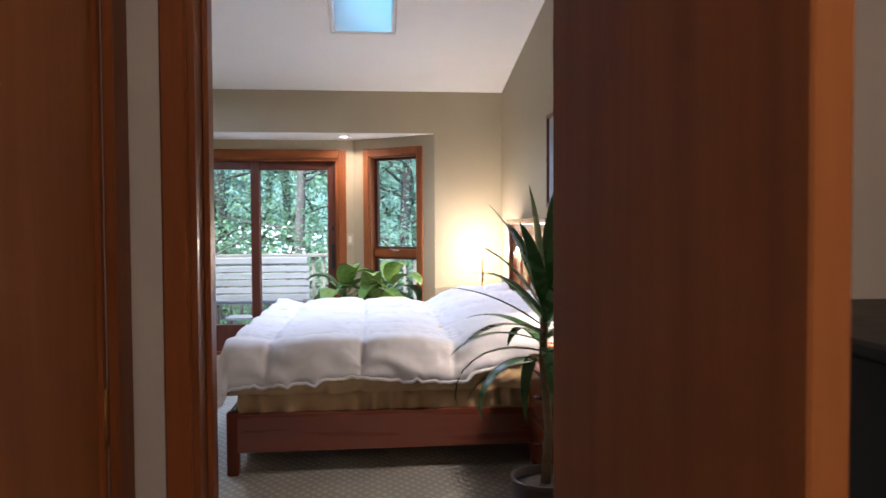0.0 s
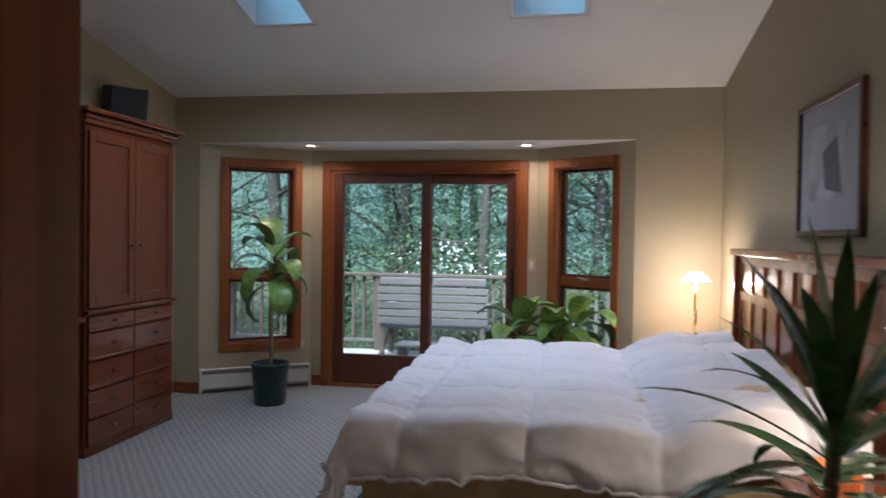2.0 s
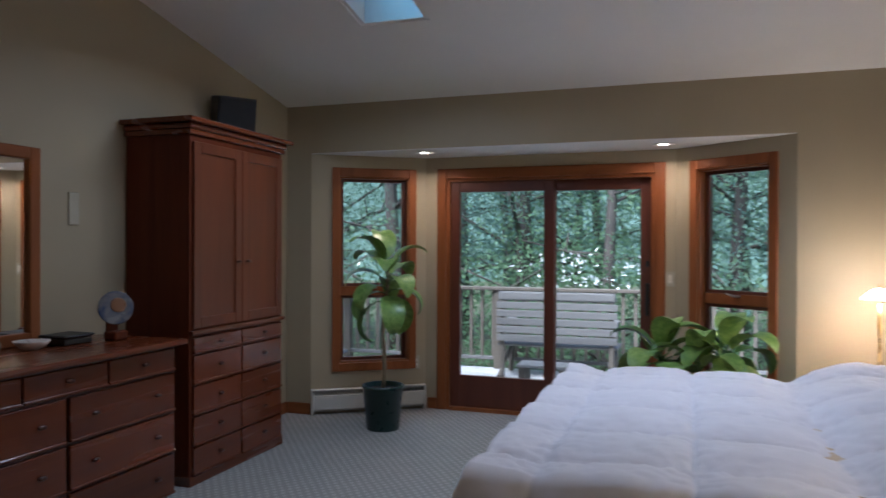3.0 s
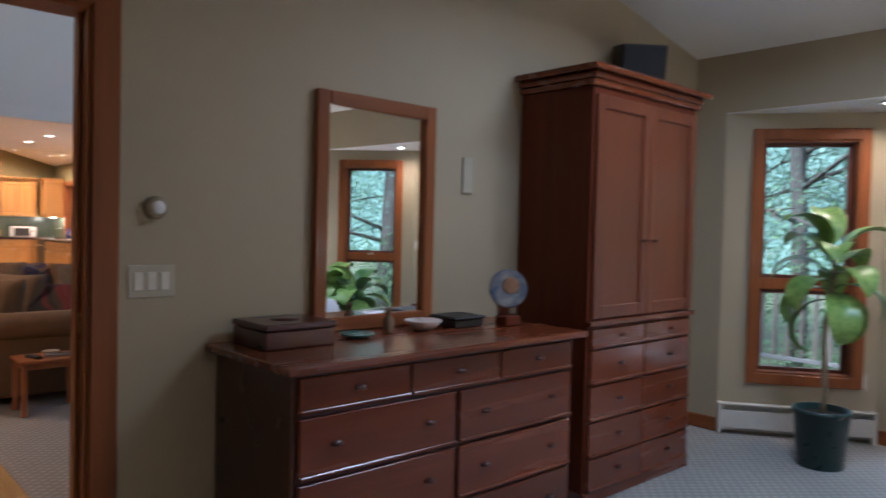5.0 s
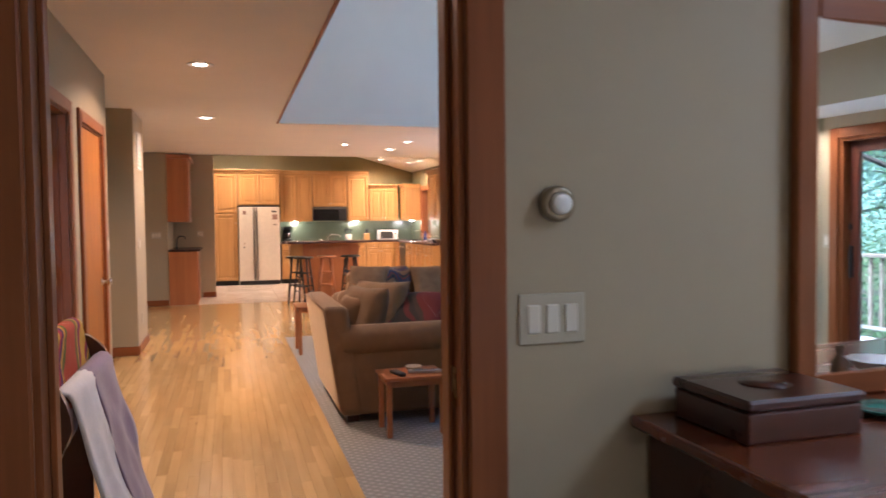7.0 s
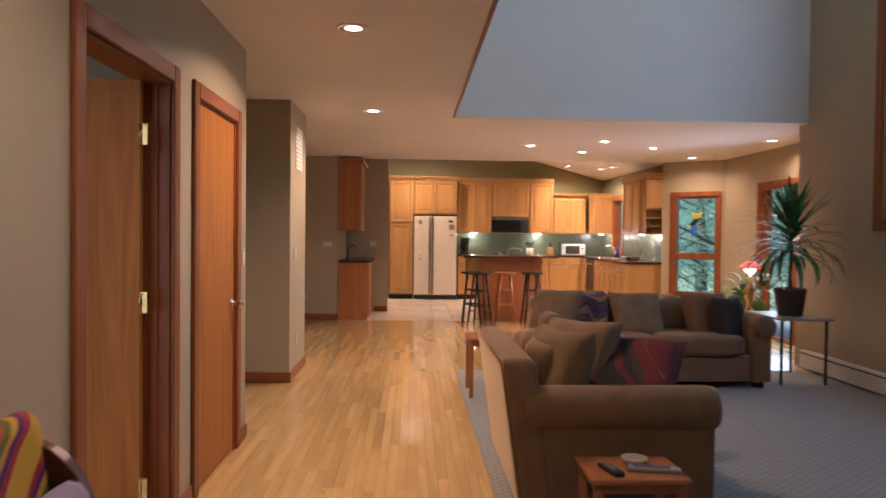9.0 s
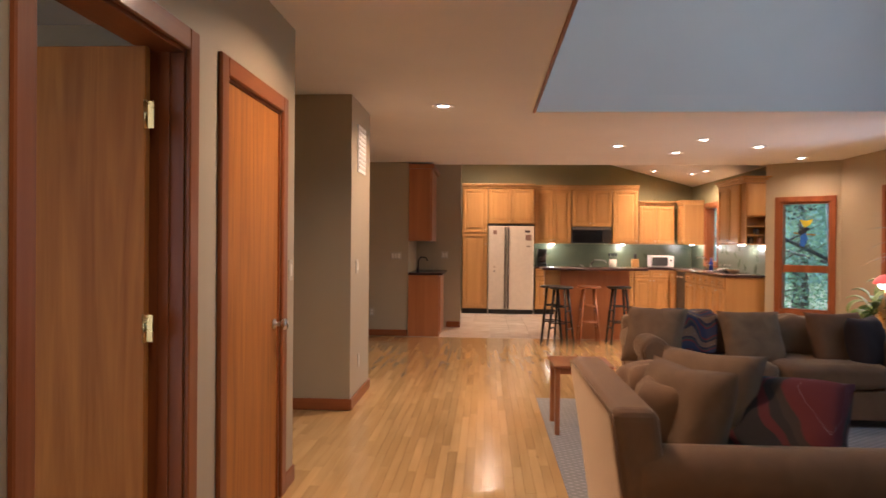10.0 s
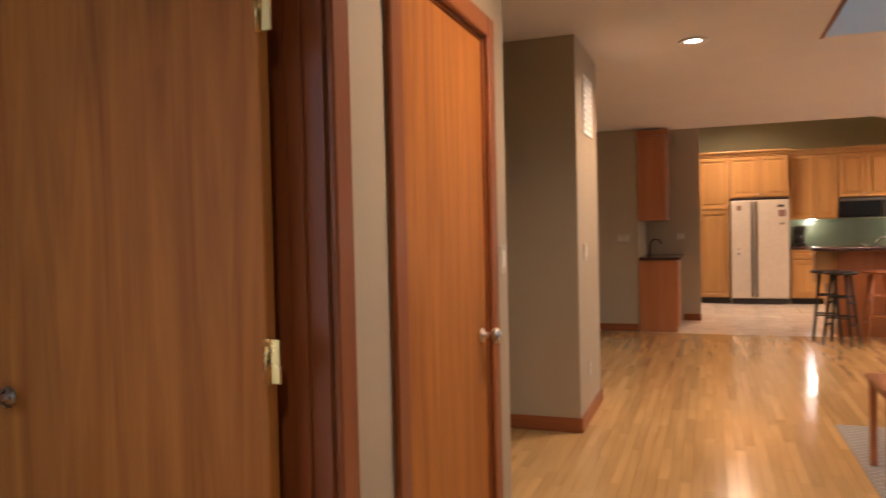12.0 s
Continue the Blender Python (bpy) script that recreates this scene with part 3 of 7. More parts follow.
structure("ceiling_low", Mesh().box(-14.25, LX, -1.0, LOFT_Y, CZ, CZ + 0.15).box(-14.25, LOFT_X, LOFT_Y, 8.3, CZ, CZ + 0.15), CEILING, "white flat ceiling with recessed lamps", "ceiling")
structure("loft_wall", Mesh().box(LOFT_X - 0.12, LOFT_X - 0.002, LOFT_Y, NX_ + 0.2, CZ + 0.15, 5.6).box(LOFT_X, LX, LOFT_Y - 0.12, LOFT_Y - 0.002, CZ + 0.15, 5.6)
          .box(LX - 0.12, LX - 0.002, LOFT_Y, NX_ + 0.2, CZ, 5.6), CEILING, "white upper wall of the double-height living room", "wall")
# A thin brown strip runs along the lower edge of the opening.
structure("trim_loft_edge", Mesh().box(LOFT_X, LX, LOFT_Y - 0.012, LOFT_Y + 0.014, CZ - 0.008, CZ + 0.018, 0.003), TRIM_X, "thin brown strip along the edge of the ceiling opening", "trim")
structure("trim_loft", Mesh().box(LOFT_X, LX, LOFT_Y - 0.002, LOFT_Y + 0.008, CZ + 0.02, CZ + 0.15).box(LOFT_X - 0.004, LOFT_X + 0.012, LOFT_Y, NX_, CZ + 0.001, CZ + 0.15), CEILING, "white edge of the ceiling opening", "trim")
structure("ceiling_high", Mesh().box(LOFT_X - 0.2, LX, LOFT_Y - 0.2, NX_ + 0.3, 5.6, 5.75), CEILING, "white high ceiling over the living room", "ceiling")
structure("wall_living_north", pierced(Mesh(), "x", -10.15, LX, NX_, NX_ + 0.16, -0.1, 5.6, [(-8.8, -3.9, 1.5, 5.0)]), PAINT, "khaki painted living room wall with a tall window", "wall")
structure("wall_nook", pierced(Mesh(), "x", -13.57, -10.15, 7.97, 8.12, -0.1, CZ + 0.1, [(-12.45, -10.75, -0.1, 2.05)]).box(-10.15, -10.0, NX_ + 0.1, 8.12, -0.1, CZ + 0.1), PAINT, "khaki painted breakfast nook wall with a glass door", "wall")
NK = place((-14.17, 7.19, 0), math.degrees(math.atan2(0.78, 0.60)))
NKL = math.hypot(0.60, 0.78)
structure("wall_nook_slant", pierced(Mesh(), "x", 0, NKL, 0, 0.15, -0.1, CZ + 0.1, [(0.20, 0.86, 0.45, 2.0)], NK), PAINT, "slanted khaki nook wall with a window", "wall")
structure("wall_kitchen_north", pierced(Mesh(), "x", -18.3, -14.17, 7.29, 7.44, -0.1, 3.9, [(-17.35, -16.65, 1.05, 2.1)]), KITCHEN_PAINT, "olive painted kitchen wall with a window over the sink", "wall")
structure("wall_kitchen_west", Mesh().box(-18.45, -18.25, -1.0, 7.44, -0.1, 3.9), KITCHEN_PAINT, "olive painted kitchen wall", "wall")
kc = Mesh()
kc.prism([(0, 0), (1, 0), (1, 1), (0, 1)], 0, 0.1, m=Matrix(((4.3, 0, 0, -18.45), (0, 5.0, 0, -1.0), (0, 0, 1, 3.45), (0, 0, 0, 1))))
structure("ceiling_kitchen", kc, CEILING, "white raised kitchen ceiling", "ceiling")
sl_ = Mesh()
sl_.grid(1, 1, lambda u, v: Vector((-18.45 + 4.3 * u, 4.0 + 3.5 * v, 3.45 - 0.95 * v)), smooth=False)
sl_.grid(1, 1, lambda u, v: Vector((-18.45 + 4.3 * u, 7.5 - 3.5 * v, 2.58 + 0.95 * v)), smooth=False)
structure("ceiling_kitchen_slope", sl_, CEILING, "white sloping kitchen ceiling", "ceiling")
structure("ceiling_edge", Mesh().box(-14.25, -14.14, 1.985, 7.4, CZ + 0.15, 3.6), CEILING, "white drop between the two ceilings", "ceiling")
cased_opening("door_frame_4", "x", -5.96, -5.06, (YW - 0.14, YW), 2.05, "stained wood casing round an open door", 0.075)
cased_opening("door_frame_5", "x", -7.17, -6.34, (YW - 0.14, YW), 2.05, "stained wood casing round a closed closet door", 0.075)
stand(slab_door("door_4", 0.82, 2.03, "oak veneer flush door standing open with brass hinges", hinges=(0.22, 1.05, 1.79)), (-5.875, 1.94, 0), -90)
stand(slab_door("door_5", 0.79, 2.03, "closed oak veneer flush closet door"), (-6.36, 2.022, 0), 180)


# ---- bedroom things ----
WHITE_CLOTH = surface("white_cotton", (0.63, 0.62, 0.66), (0.73, 0.72, 0.76), 0.9, 5, 300, 0.25, sheen=0.3, vary=0.02)
TAN_CLOTH = surface("tan_sateen", (0.40, 0.27, 0.135), (0.54, 0.38, 0.20), 0.55, 7, 260, 0.2, sheen=0.3, vary=0.03)
SHADE_GLOW = glow("lit_shade", (1.0, 0.88, 0.72), 3.4)
LEAF = surface("leaf", (0.030, 0.085, 0.018), (0.085, 0.20, 0.035), 0.38, 14, 120, 0.1, vary=0.2)
LEAF_PALE = surface("leaf_variegated", (0.05, 0.16, 0.02), (0.30, 0.42, 0.11), 0.35, 26, 140, 0.1, vary=0.15)
YUCCA = surface("yucca_leaf", (0.026, 0.080, 0.028), (0.065, 0.165, 0.045), 0.28, 10, 120, 0.1, vary=0.3)
SOIL = surface("potting_soil", (0.03, 0.02, 0.013), (0.07, 0.045, 0.028), 0.95, 40, 200, 0.6)
BARK = surface("stem_bark", (0.14, 0.10, 0.055), (0.30, 0.23, 0.14), 0.8, 30, 120, 0.4)
POT_GREEN = plain("dark_green_pot", (0.012, 0.035, 0.030), 0.3)
POT_CLAY = plain("brown_pot", (0.050, 0.028, 0.018), 0.5)


def bed():
    b = thing("bed", (0.9, 5.35, 0), "cherry wood bed with white quilted duvet, unmade at the foot", "bed")
    x0, x1, y0, y1 = -0.065, 1.86, 4.31, 6.43
    part("side_rail", Mesh().box(x0 + 0.05, x1, y0, y0 + 0.035, 0.12, 0.325, 0.006), CHERRY_RAIL, b)
    part("side_rail", Mesh().box(x0 + 0.05, x1, y1 - 0.035, y1, 0.12, 0.325, 0.006), CHERRY_RAIL, b)
    part("foot_rail", Mesh().box(x0, x0 + 0.035, y0 + 0.05, y1 - 0.05, 0.12, 0.325, 0.006), CHERRY_X, b)
    for ya in (y0, y1 - 0.06):
        part("leg", Mesh().box(x0, x0 + 0.06, ya, ya + 0.06, 0, 0.335, 0.006), CHERRY, b)
    for ya in (4.27, 6.53):
        part("leg", Mesh().box(1.85, 1.92, ya, ya + 0.06, 0, 1.30, 0.006), CHERRY, b)
    hb = part("headboard", Mesh().box(1.885, 1.905, 4.33, 6.53, 0.35, 1.30, 0.003), LIT_HEADWOOD, b)
    part("cap_rail", Mesh().box(1.835, 1.935, 4.25, 6.61, 1.30, 1.345, 0.008, 2), LIT_HEADWOOD, hb)
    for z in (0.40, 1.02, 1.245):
        part("rail", Mesh().box(1.872, 1.887, 4.33, 6.53, z, z + 0.055, 0.004), LIT_HEADWOOD, hb)
    n = 8
    for k in range(n + 1):
        y = 4.33 + (6.53 - 4.33 - 0.06) * k / n
        part("stile", Mesh().box(1.8725, 1.886, y, y + 0.06, 0.456, 1.019, 0.004).box(1.8725, 1.886, y, y + 0.06, 1.076, 1.244, 0.004), LIT_HEADWOOD, hb)
    part("box_spring", Mesh().box(x0 + 0.07, 1.85, y0 + 0.06, y1 - 0.06, 0.20, 0.42, 0.03, 3), TAN_CLOTH, b, "box spring in a gathered tan skirt")
    r = Mesh()
    def ruffle(u, v):
        s = u * 2.0 + u * u * 0.2
        return Vector((x0 + 0.05 + u * 1.75, y0 + 0.052 - 0.026 * math.sin(40 * s + 2.2 * math.sin(7 * s)) * (0.3 + v * 0.7) + 0.01 * v - 0.02 * math.sin(v * 3.1), 0.43 - 0.16 * v))
    r.grid(150, 8, ruffle)
    part("bed_skirt", r, TAN_CLOTH, b, "gathered tan bed skirt")
    q = Mesh()
    def matt(u, v):
        x = x0 + 0.0 + 1.86 * u
        a = v * 1.25
        wr = 0.010 * noise.noise(Vector((x * 9, v * 5, 3))) + 0.006 * noise.noise(Vector((x * 22, v * 11, 7)))
        if a < 1:
            return Vector((x, y0 - 0.012 - 0.03 * math.sin(math.pi * a) + wr * 2, 0.425 + 0.20 * a + wr))
        return Vector((x, y0 - 0.012 + (a - 1) * 0.8, 0.625 + wr))
    q.grid(90, 16, matt)
    part("mattress_side", q, TAN_CLOTH, b, "rumpled tan mattress cover")
    part("mattress", Mesh().puff(x0 + 0.03, 1.85, y0 + 0.02, y1 - 0.02, 0.41, 0.66, 12, 40, 20), TAN_CLOTH, b)
    return b


# Lighter cherry: the bedside lamps' glow on the headboard is in the colour.
LIT_HEADWOOD = wood("lit_cherry", (0.19, 0.058, 0.020), (0.30, 0.105, 0.038), 0.24, "z", 0.35)
CHERRY_RAIL = wood("cherry_rail", (0.115, 0.026, 0.011), (0.215, 0.056, 0.021), 0.28, "x", 0.4)
bed()


def duvet():
    """A stitched down duvet over the mattress; its edges fall over the near side and the foot."""
    fx0, fx1, fy0, fy1 = -0.05, 1.80, 4.33, 6.42
    cell = 0.43
    def at(u, v):
        s, w = -0.25 + 1.90 * u, -0.215 + 2.595 * v
        px = fx0 + max(s, 0) * (fx1 - fx0) / 1.65
        py = fy0 + min(max(w, 0), fy1 - fy0)
        over_x, over_y = max(-s, 0), max(-w, 0) + max(w - (fy1 - fy0), 0)
        cx, cy = (s + 0.25) / cell, (w + 0.215) / cell
        puff = (abs(math.sin(math.pi * cx)) * abs(math.sin(math.pi * cy))) ** 0.30
        wr = noise.noise(Vector((s * 4.2, w * 4.2, 1))) * 0.010 + noise.noise(Vector((s * 11, w * 9, 5))) * 0.008 + noise.noise(Vector((s * 27, w * 21, 8))) * 0.005
        fold = 0.009 * math.sin(38 * w + 9 * s + 4 * noise.noise(Vector((s * 5, w * 5, 9))))
        pucker = (1 - puff) * (noise.noise(Vector((s * 34, w * 34, 2))) * 0.018 + noise.noise(Vector((s * 16, w * 16, 7))) * 0.016)
        z = 0.664 + 0.050 * puff + wr + pucker
        head = max(0, px - 1.16)
        z += 0.10 * (1 - math.exp(-head * 4.0)) + 0.03 * math.sin(6.0 * py) * min(1, head * 3)
        z += 0.012 * math.exp(-((px - 0.62) ** 2) / 0.05) - 0.012 * math.exp(-((px - 1.1) ** 2) / 0.01)
        side = 1 if w > 0.5 else -1
        bulge = 0.035 * puff + fold * min(1, (over_x + over_y) * 6)
        y = py + side * (0.13 * (1 - math.exp(-over_y * 5)) + (bulge if over_y else 0))
        x = px - 0.07 * (1 - math.exp(-over_x * 7)) - (0.25 * bulge if over_x else 0)
        d = max(over_x, over_y)
        corner = min(over_x, over_y) if side < 0 else 0
        x, y = x - 0.10 * corner, y - 0.08 * corner
        z -= (d * 1.0 if d < 0.12 else 0.12 + (d - 0.12) * 1.06) * (1.0 if over_x else 0.78) + (0.05 * max(0, 0.5 - s) if over_y and side < 0 else 0)
        x -= 0.03 * over_y
        return Vector((x, y, max(z, 0.18)))
    m = Mesh().grid(170, 190, at)
    d = single("duvet", m, WHITE_CLOTH, "white quilted down duvet lying rumpled on the bed", "duvet")
    s = d.modifiers.new("thick", "SOLIDIFY")
    s.thickness, s.offset = 0.03, -1
    part("hem", Mesh().tube([at(i / 90, 0) for i in range(91)], 0.009, 8), WHITE_CLOTH, d, "stitched hem of the duvet")
    return d


duvet()
for k, y in enumerate((4.85, 5.85)):
    single("pillow", Mesh().puff(1.42, 1.80, y - 0.38, y + 0.38, 0.68, 0.86, 2.6, 28, 16, 0.02, seed=k * 3.0, m=Matrix.Translation((0.045, 0, -0.115))), TAN_CLOTH if k == 0 else WHITE_CLOTH,
           "plump pillow leaning against the headboard", "pillow", "pillows on the bed")


def nightstand(y0, y1):
    x0, x1 = 1.47, 1.945
    n = thing("nightstand", ((x0 + x1) / 2, (y0 + y1) / 2, 0), "cherry wood nightstand with a drawer beside the bed", "nightstand", "nightstands by the bed")
    part("body", Mesh().box(x0 + 0.03, x1, y0 + 0.03, y1 - 0.03, 0.10, 0.58, 0.004), CHERRY, n)
    part("top", Mesh().box(x0, x1, y0, y1, 0.58, 0.605, 0.006), CHERRY_X, n)
    for z in (0.13, 0.36):
        dr = part("drawer", Mesh().box(x0 + 0.015, x0 + 0.032, y0 + 0.05, y1 - 0.05, z, z + 0.20, 0.004), CHERRY_X, n)
        part("knob", Mesh().puff(x0 - 0.012, x0 + 0.016, (y0 + y1) / 2 - 0.02, (y0 + y1) / 2 + 0.02, z + 0.09, z + 0.11, 2, 10, 8), DARK_CHERRY, dr)
    for ya in (y0 + 0.03, y1 - 0.07):
        for xa in (x0 + 0.03, x1 - 0.04):
            part("leg", Mesh().box(xa, xa + 0.04, ya, ya + 0.04, 0, 0.10, 0.003), CHERRY, n)


nightstand(3.64, 4.20)
nightstand(6.62, 7.22)


def table_lamp(x, y, watts, tall=0.0):
    z = 0.605 + tall
    l = thing("table_lamp", (x, y, 0.605), "lit table lamp with a white scalloped glass shade", "lamp", "lamps by the bed")
    part("base", Mesh().turned([(0.075, 0), (0.078, 0.008), (0.05, 0.018), (0.018, 0.03), (0.012, 0.05)], (x, y, 0.605)), BRASS, l)
    part("stem", Mesh().turned([(0.010, 0.05 - tall), (0.014, 0.07), (0.009, 0.10), (0.009, 0.30), (0.015, 0.33), (0.009, 0.36), (0.009, 0.47)], (x, y, z), 14), BRASS, l)
    sh = part("shade", Mesh().turned([(0.018, 0.560), (0.040, 0.553), (0.070, 0.530), (0.094, 0.505), (0.105, 0.494), (0.101, 0.494), (0.066, 0.524), (0.036, 0.547), (0.0, 0.553)], (x, y, z), 32, wave=0.02), SHADE_GLOW, l, "glowing white glass shade")
    sh.visible_shadow = False
    part("finial", Mesh().turned([(0.006, 0.562), (0.009, 0.572), (0.004, 0.582), (0.0, 0.588)], (x, y, z), 12), BRASS, l)
    li = new("lamp_bulb", bpy.data.lights.new("lamp_bulb", "POINT"))
    li.data.energy, li.data.color, li.data.shadow_soft_size = watts, (1.0, 0.83, 0.61), 0.05
    li.location = (x, y, z + 0.50)
    return l


table_lamp(1.703, 7.05, 5.6)
table_lamp(1.79, 3.87, 4.4, 0.045)

# small things on the nightstands
single("photo_frame", Mesh().box(-0.05, 0.05, -0.008, 0.008, 0, 0.11, 0.003, m=Matrix.Translation((1.58, 6.80, 0.606)) @ Matrix.Rotation(radians(70), 4, "Z") @ Matrix.Rotation(radians(-12), 4, "X")),
       CHERRY, "small framed photo standing on the nightstand", "photo frame")
single("tissue_box", Mesh().box(1.55, 1.67, 3.98, 4.10, 0.606, 0.70, 0.006), plain("orange_card", (0.62, 0.17, 0.04), 0.6), "orange cardboard tissue box on the nightstand", "tissue box")
single("book", Mesh().box(1.50, 1.66, 3.68, 3.90, 0.606, 0.635, 0.003), plain("red_cloth", (0.42, 0.07, 0.04), 0.6), "red cloth-bound book lying on the nightstand", "book")
single("notebook", Mesh().box(1.52, 1.63, 3.71, 3.86, 0.636, 0.652, 0.002), plain("cream_card", (0.55, 0.45, 0.32), 0.7), "cream paperback lying on a red book", "book")


def blade(length, width, droop, lift, fold=0.15, n=9, twist=0.0):
    """One strap leaf from the origin along +x, as a list of cross rows."""
    rows = []
    a = lift
    p = Vector((0, 0, 0))
    for i in range(n + 1):
        t = i / n
        w = width * (math.sin(math.pi * min(1, 0.12 + 0.88 * t ** 0.8)) ** 0.7 if t < 1 else 0.02)
        side = Vector((0, 1, 0)) * w
        up = Vector((-math.sin(a), 0, math.cos(a))) * w * fold
        rows.append((p - side + up, p.copy(), p + side + up))
        p = p + Vector((math.cos(a), 0, math.sin(a))) * length / n
        a -= droop / n * (0.4 + 1.2 * t)
    return rows


def add_blade(mesh, rows, m):
    vs = [[mesh.bm.verts.new(m @ q) for q in r] for r in rows]
    for r, s in zip(vs, vs[1:]):
        for k in (0, 1):
            f = mesh.bm.faces.new((r[k], r[k + 1], s[k + 1], s[k]))
            f.smooth = True


def yucca(x, y, z, n, reach, name, label, pot_r=0.16, seed=1, width=0.016):
    rnd = random.Random(seed)
    p = thing(name, (x, y, 0), label, "plant")
    pot = part("pot", Mesh().turned([(pot_r * 0.72, 0), (pot_r * 0.75, 0.01), (pot_r * 0.98, pot_r * 1.6), (pot_r, pot_r * 1.75), (pot_r * 0.9, pot_r * 1.75), (pot_r * 0.88, pot_r * 1.5), (0, pot_r * 1.5)], (x, y, 0)), POT_CLAY, p)
    part("soil", Mesh().turned([(pot_r * 0.87, pot_r * 1.53), (pot_r * 0.5, pot_r * 1.56), (0, pot_r * 1.57)], (x, y, 0)), SOIL, pot)
    part("trunk", Mesh().tube([(x, y, pot_r * 1.4), (x + 0.012, y - 0.01, z * 0.45), (x - 0.008, y + 0.008, z * 0.75), (x, y, z)], [0.022, 0.019, 0.018, 0.016], 12), BARK, p)
    for k in range(n):
        t = k / n
        ang = k * 2.399 + rnd.uniform(-0.25, 0.25)
        lift = radians(84 - 92 * t ** 0.75 + rnd.uniform(-9, 9))
        rows = blade(reach * (0.82 + 0.2 * t) * rnd.uniform(0.8, 1.1), width * rnd.uniform(0.85, 1.15), 0.15 + 2.3 * t * rnd.uniform(0.4, 1.4), lift, 0.22)
        m = Mesh()
        add_blade(m, rows, Matrix.Translation((x, y, z - 0.30 * t + 0.02)) @ Matrix.Rotation(ang, 4, "Z") @ Matrix.Translation((0.015, 0, 0)))
        part("leaf", m, YUCCA, p)
    return p


yucca(1.395, 3.43, 1.00, 36, 0.53, "yucca_plant", "tall potted yucca with dark sword-shaped leaves", 0.145, 4, 0.027)


def broad_leaf(length, width, droop, lift, n=8):
    rows = []
    a, p = lift, Vector((0, 0, 0))
    for i in range(n + 1):
        t = i / n
        w = width * math.sin(math.pi * (0.03 + 0.96 * t ** 0.85)) ** 0.75
        up = Vector((-math.sin(a), 0, math.cos(a)))
        rows.append((p - Vector((0, w, 0)) + up * w * 0.28, p - Vector((0, w * 0.5, 0)) + up * w * 0.20, p.copy(), p + Vector((0, w * 0.5, 0)) + up * w * 0.20, p + Vector((0, w, 0)) + up * w * 0.28))
        p = p + Vector((math.cos(a), 0, math.sin(a))) * length / n
        a -= droop / n * (0.5 + t)
    return rows


def dumb_cane(name, x, y, pot_r, pot_h, stems, label, seed, pot_mat):
    """A pot with canes (dx, dy, height, leaves, size); each leaf on a stalk of its own."""
    rnd = random.Random(seed)
    p = thing(name, (x, y, 0), label, "plant")
    pot = part("pot", Mesh().turned([(pot_r * 0.80, 0), (pot_r * 0.82, 0.008), (pot_r * 0.98, pot_h * 0.93), (pot_r * 1.04, pot_h * 0.94), (pot_r * 1.04, pot_h), (pot_r * 0.94, pot_h), (pot_r * 0.92, pot_h * 0.88), (0, pot_h * 0.88)], (x, y, 0)), pot_mat, p)
    part("soil", Mesh().turned([(pot_r * 0.91, pot_h * 0.89), (pot_r * 0.4, pot_h * 0.915), (0, pot_h * 0.91)], (x, y, 0)), SOIL, pot)
    for dx, dy, h, n, size in stems:
        pts = [Vector((x + dx * t + 0.012 * math.sin(9 * t), y + dy * t + 0.010 * math.cos(7 * t) - 0.01, pot_h * 0.85 + (h - pot_h * 0.85) * t)) for t in (0, 0.15, 0.3, 0.45, 0.6, 0.75, 0.9, 1)]
        part("cane", Mesh().tube(pts, [0.019, 0.016, 0.018, 0.015, 0.017, 0.014, 0.015, 0.010], 10), BARK, p)
        for k in range(n):
            t = k / max(1, n - 1)
            ang = k * 2.35 + rnd.uniform(-0.3, 0.3) + seed
            top = pts[-1] - Vector((0, 0, 0.22 * t * (h > 0.8) + 0.05 * t))
            lift = radians(66 - 60 * t)
            stalk = size * 0.22
            tip = top + Vector((math.cos(ang) * math.cos(lift), math.sin(ang) * math.cos(lift), math.sin(lift))) * stalk
            part("stalk", Mesh().tube([top, (top + tip) / 2 + Vector((0, 0, 0.012)), tip], [0.009, 0.007, 0.005], 6), LEAF, p)
            m = Mesh()
            vs = [[m.bm.verts.new((Matrix.Translation(tip) @ Matrix.Rotation(ang, 4, "Z")) @ q) for q in r] for r in broad_leaf(size * rnd.uniform(0.85, 1.1), size * 0.26, radians(125 + 30 * t), radians(76 - 112 * t))]
            for r, s in zip(vs, vs[1:]):
                for j in range(4):
                    m.bm.faces.new((r[j], r[j + 1], s[j + 1], s[j])).smooth = True
            part("leaf", m, LEAF_PALE if rnd.random() < 0.8 else LEAF, p)
    return p


dumb_cane("dumb_cane_plant", -1.62, 7.22, 0.155, 0.34, [(0.03, 0.0, 1.24, 15, 0.36)], "dumb cane plant on one bare stem in a dark green pot", 2, POT_GREEN)
dumb_cane("dumb_cane_plant", 0.62, 7.12, 0.17, 0.30, [(-0.18, 0.02, 0.66, 12, 0.38), (0.05, -0.05, 0.60, 11, 0.36), (0.22, 0.04, 0.70, 12, 0.38)], "bushy variegated dumb cane in a pot behind the bed", 5, POT_CLAY)


# dresser, armoire and mirror on the west wall
def drawer_front(parent, x, y0, y1, z0, z1, knobs):
    d = part("drawer", Mesh().box(x, x + 0.018, y0, y1, z0, z1, 0.004), CHERRY_X, parent)
    for y in knobs:
        part("knob", Mesh().puff(x + 0.018, x + 0.04, y - 0.022, y + 0.022, (z0 + z1) / 2 - 0.010, (z0 + z1) / 2 + 0.010, 2.2, 10, 8), DARK_CHERRY, d, "small dark wooden knob")
    part("lip", Mesh().box(x + 0.001, x + 0.026, y0, y1, z0 - 0.010, z0 + 0.004, 0.003), CHERRY_X, d)


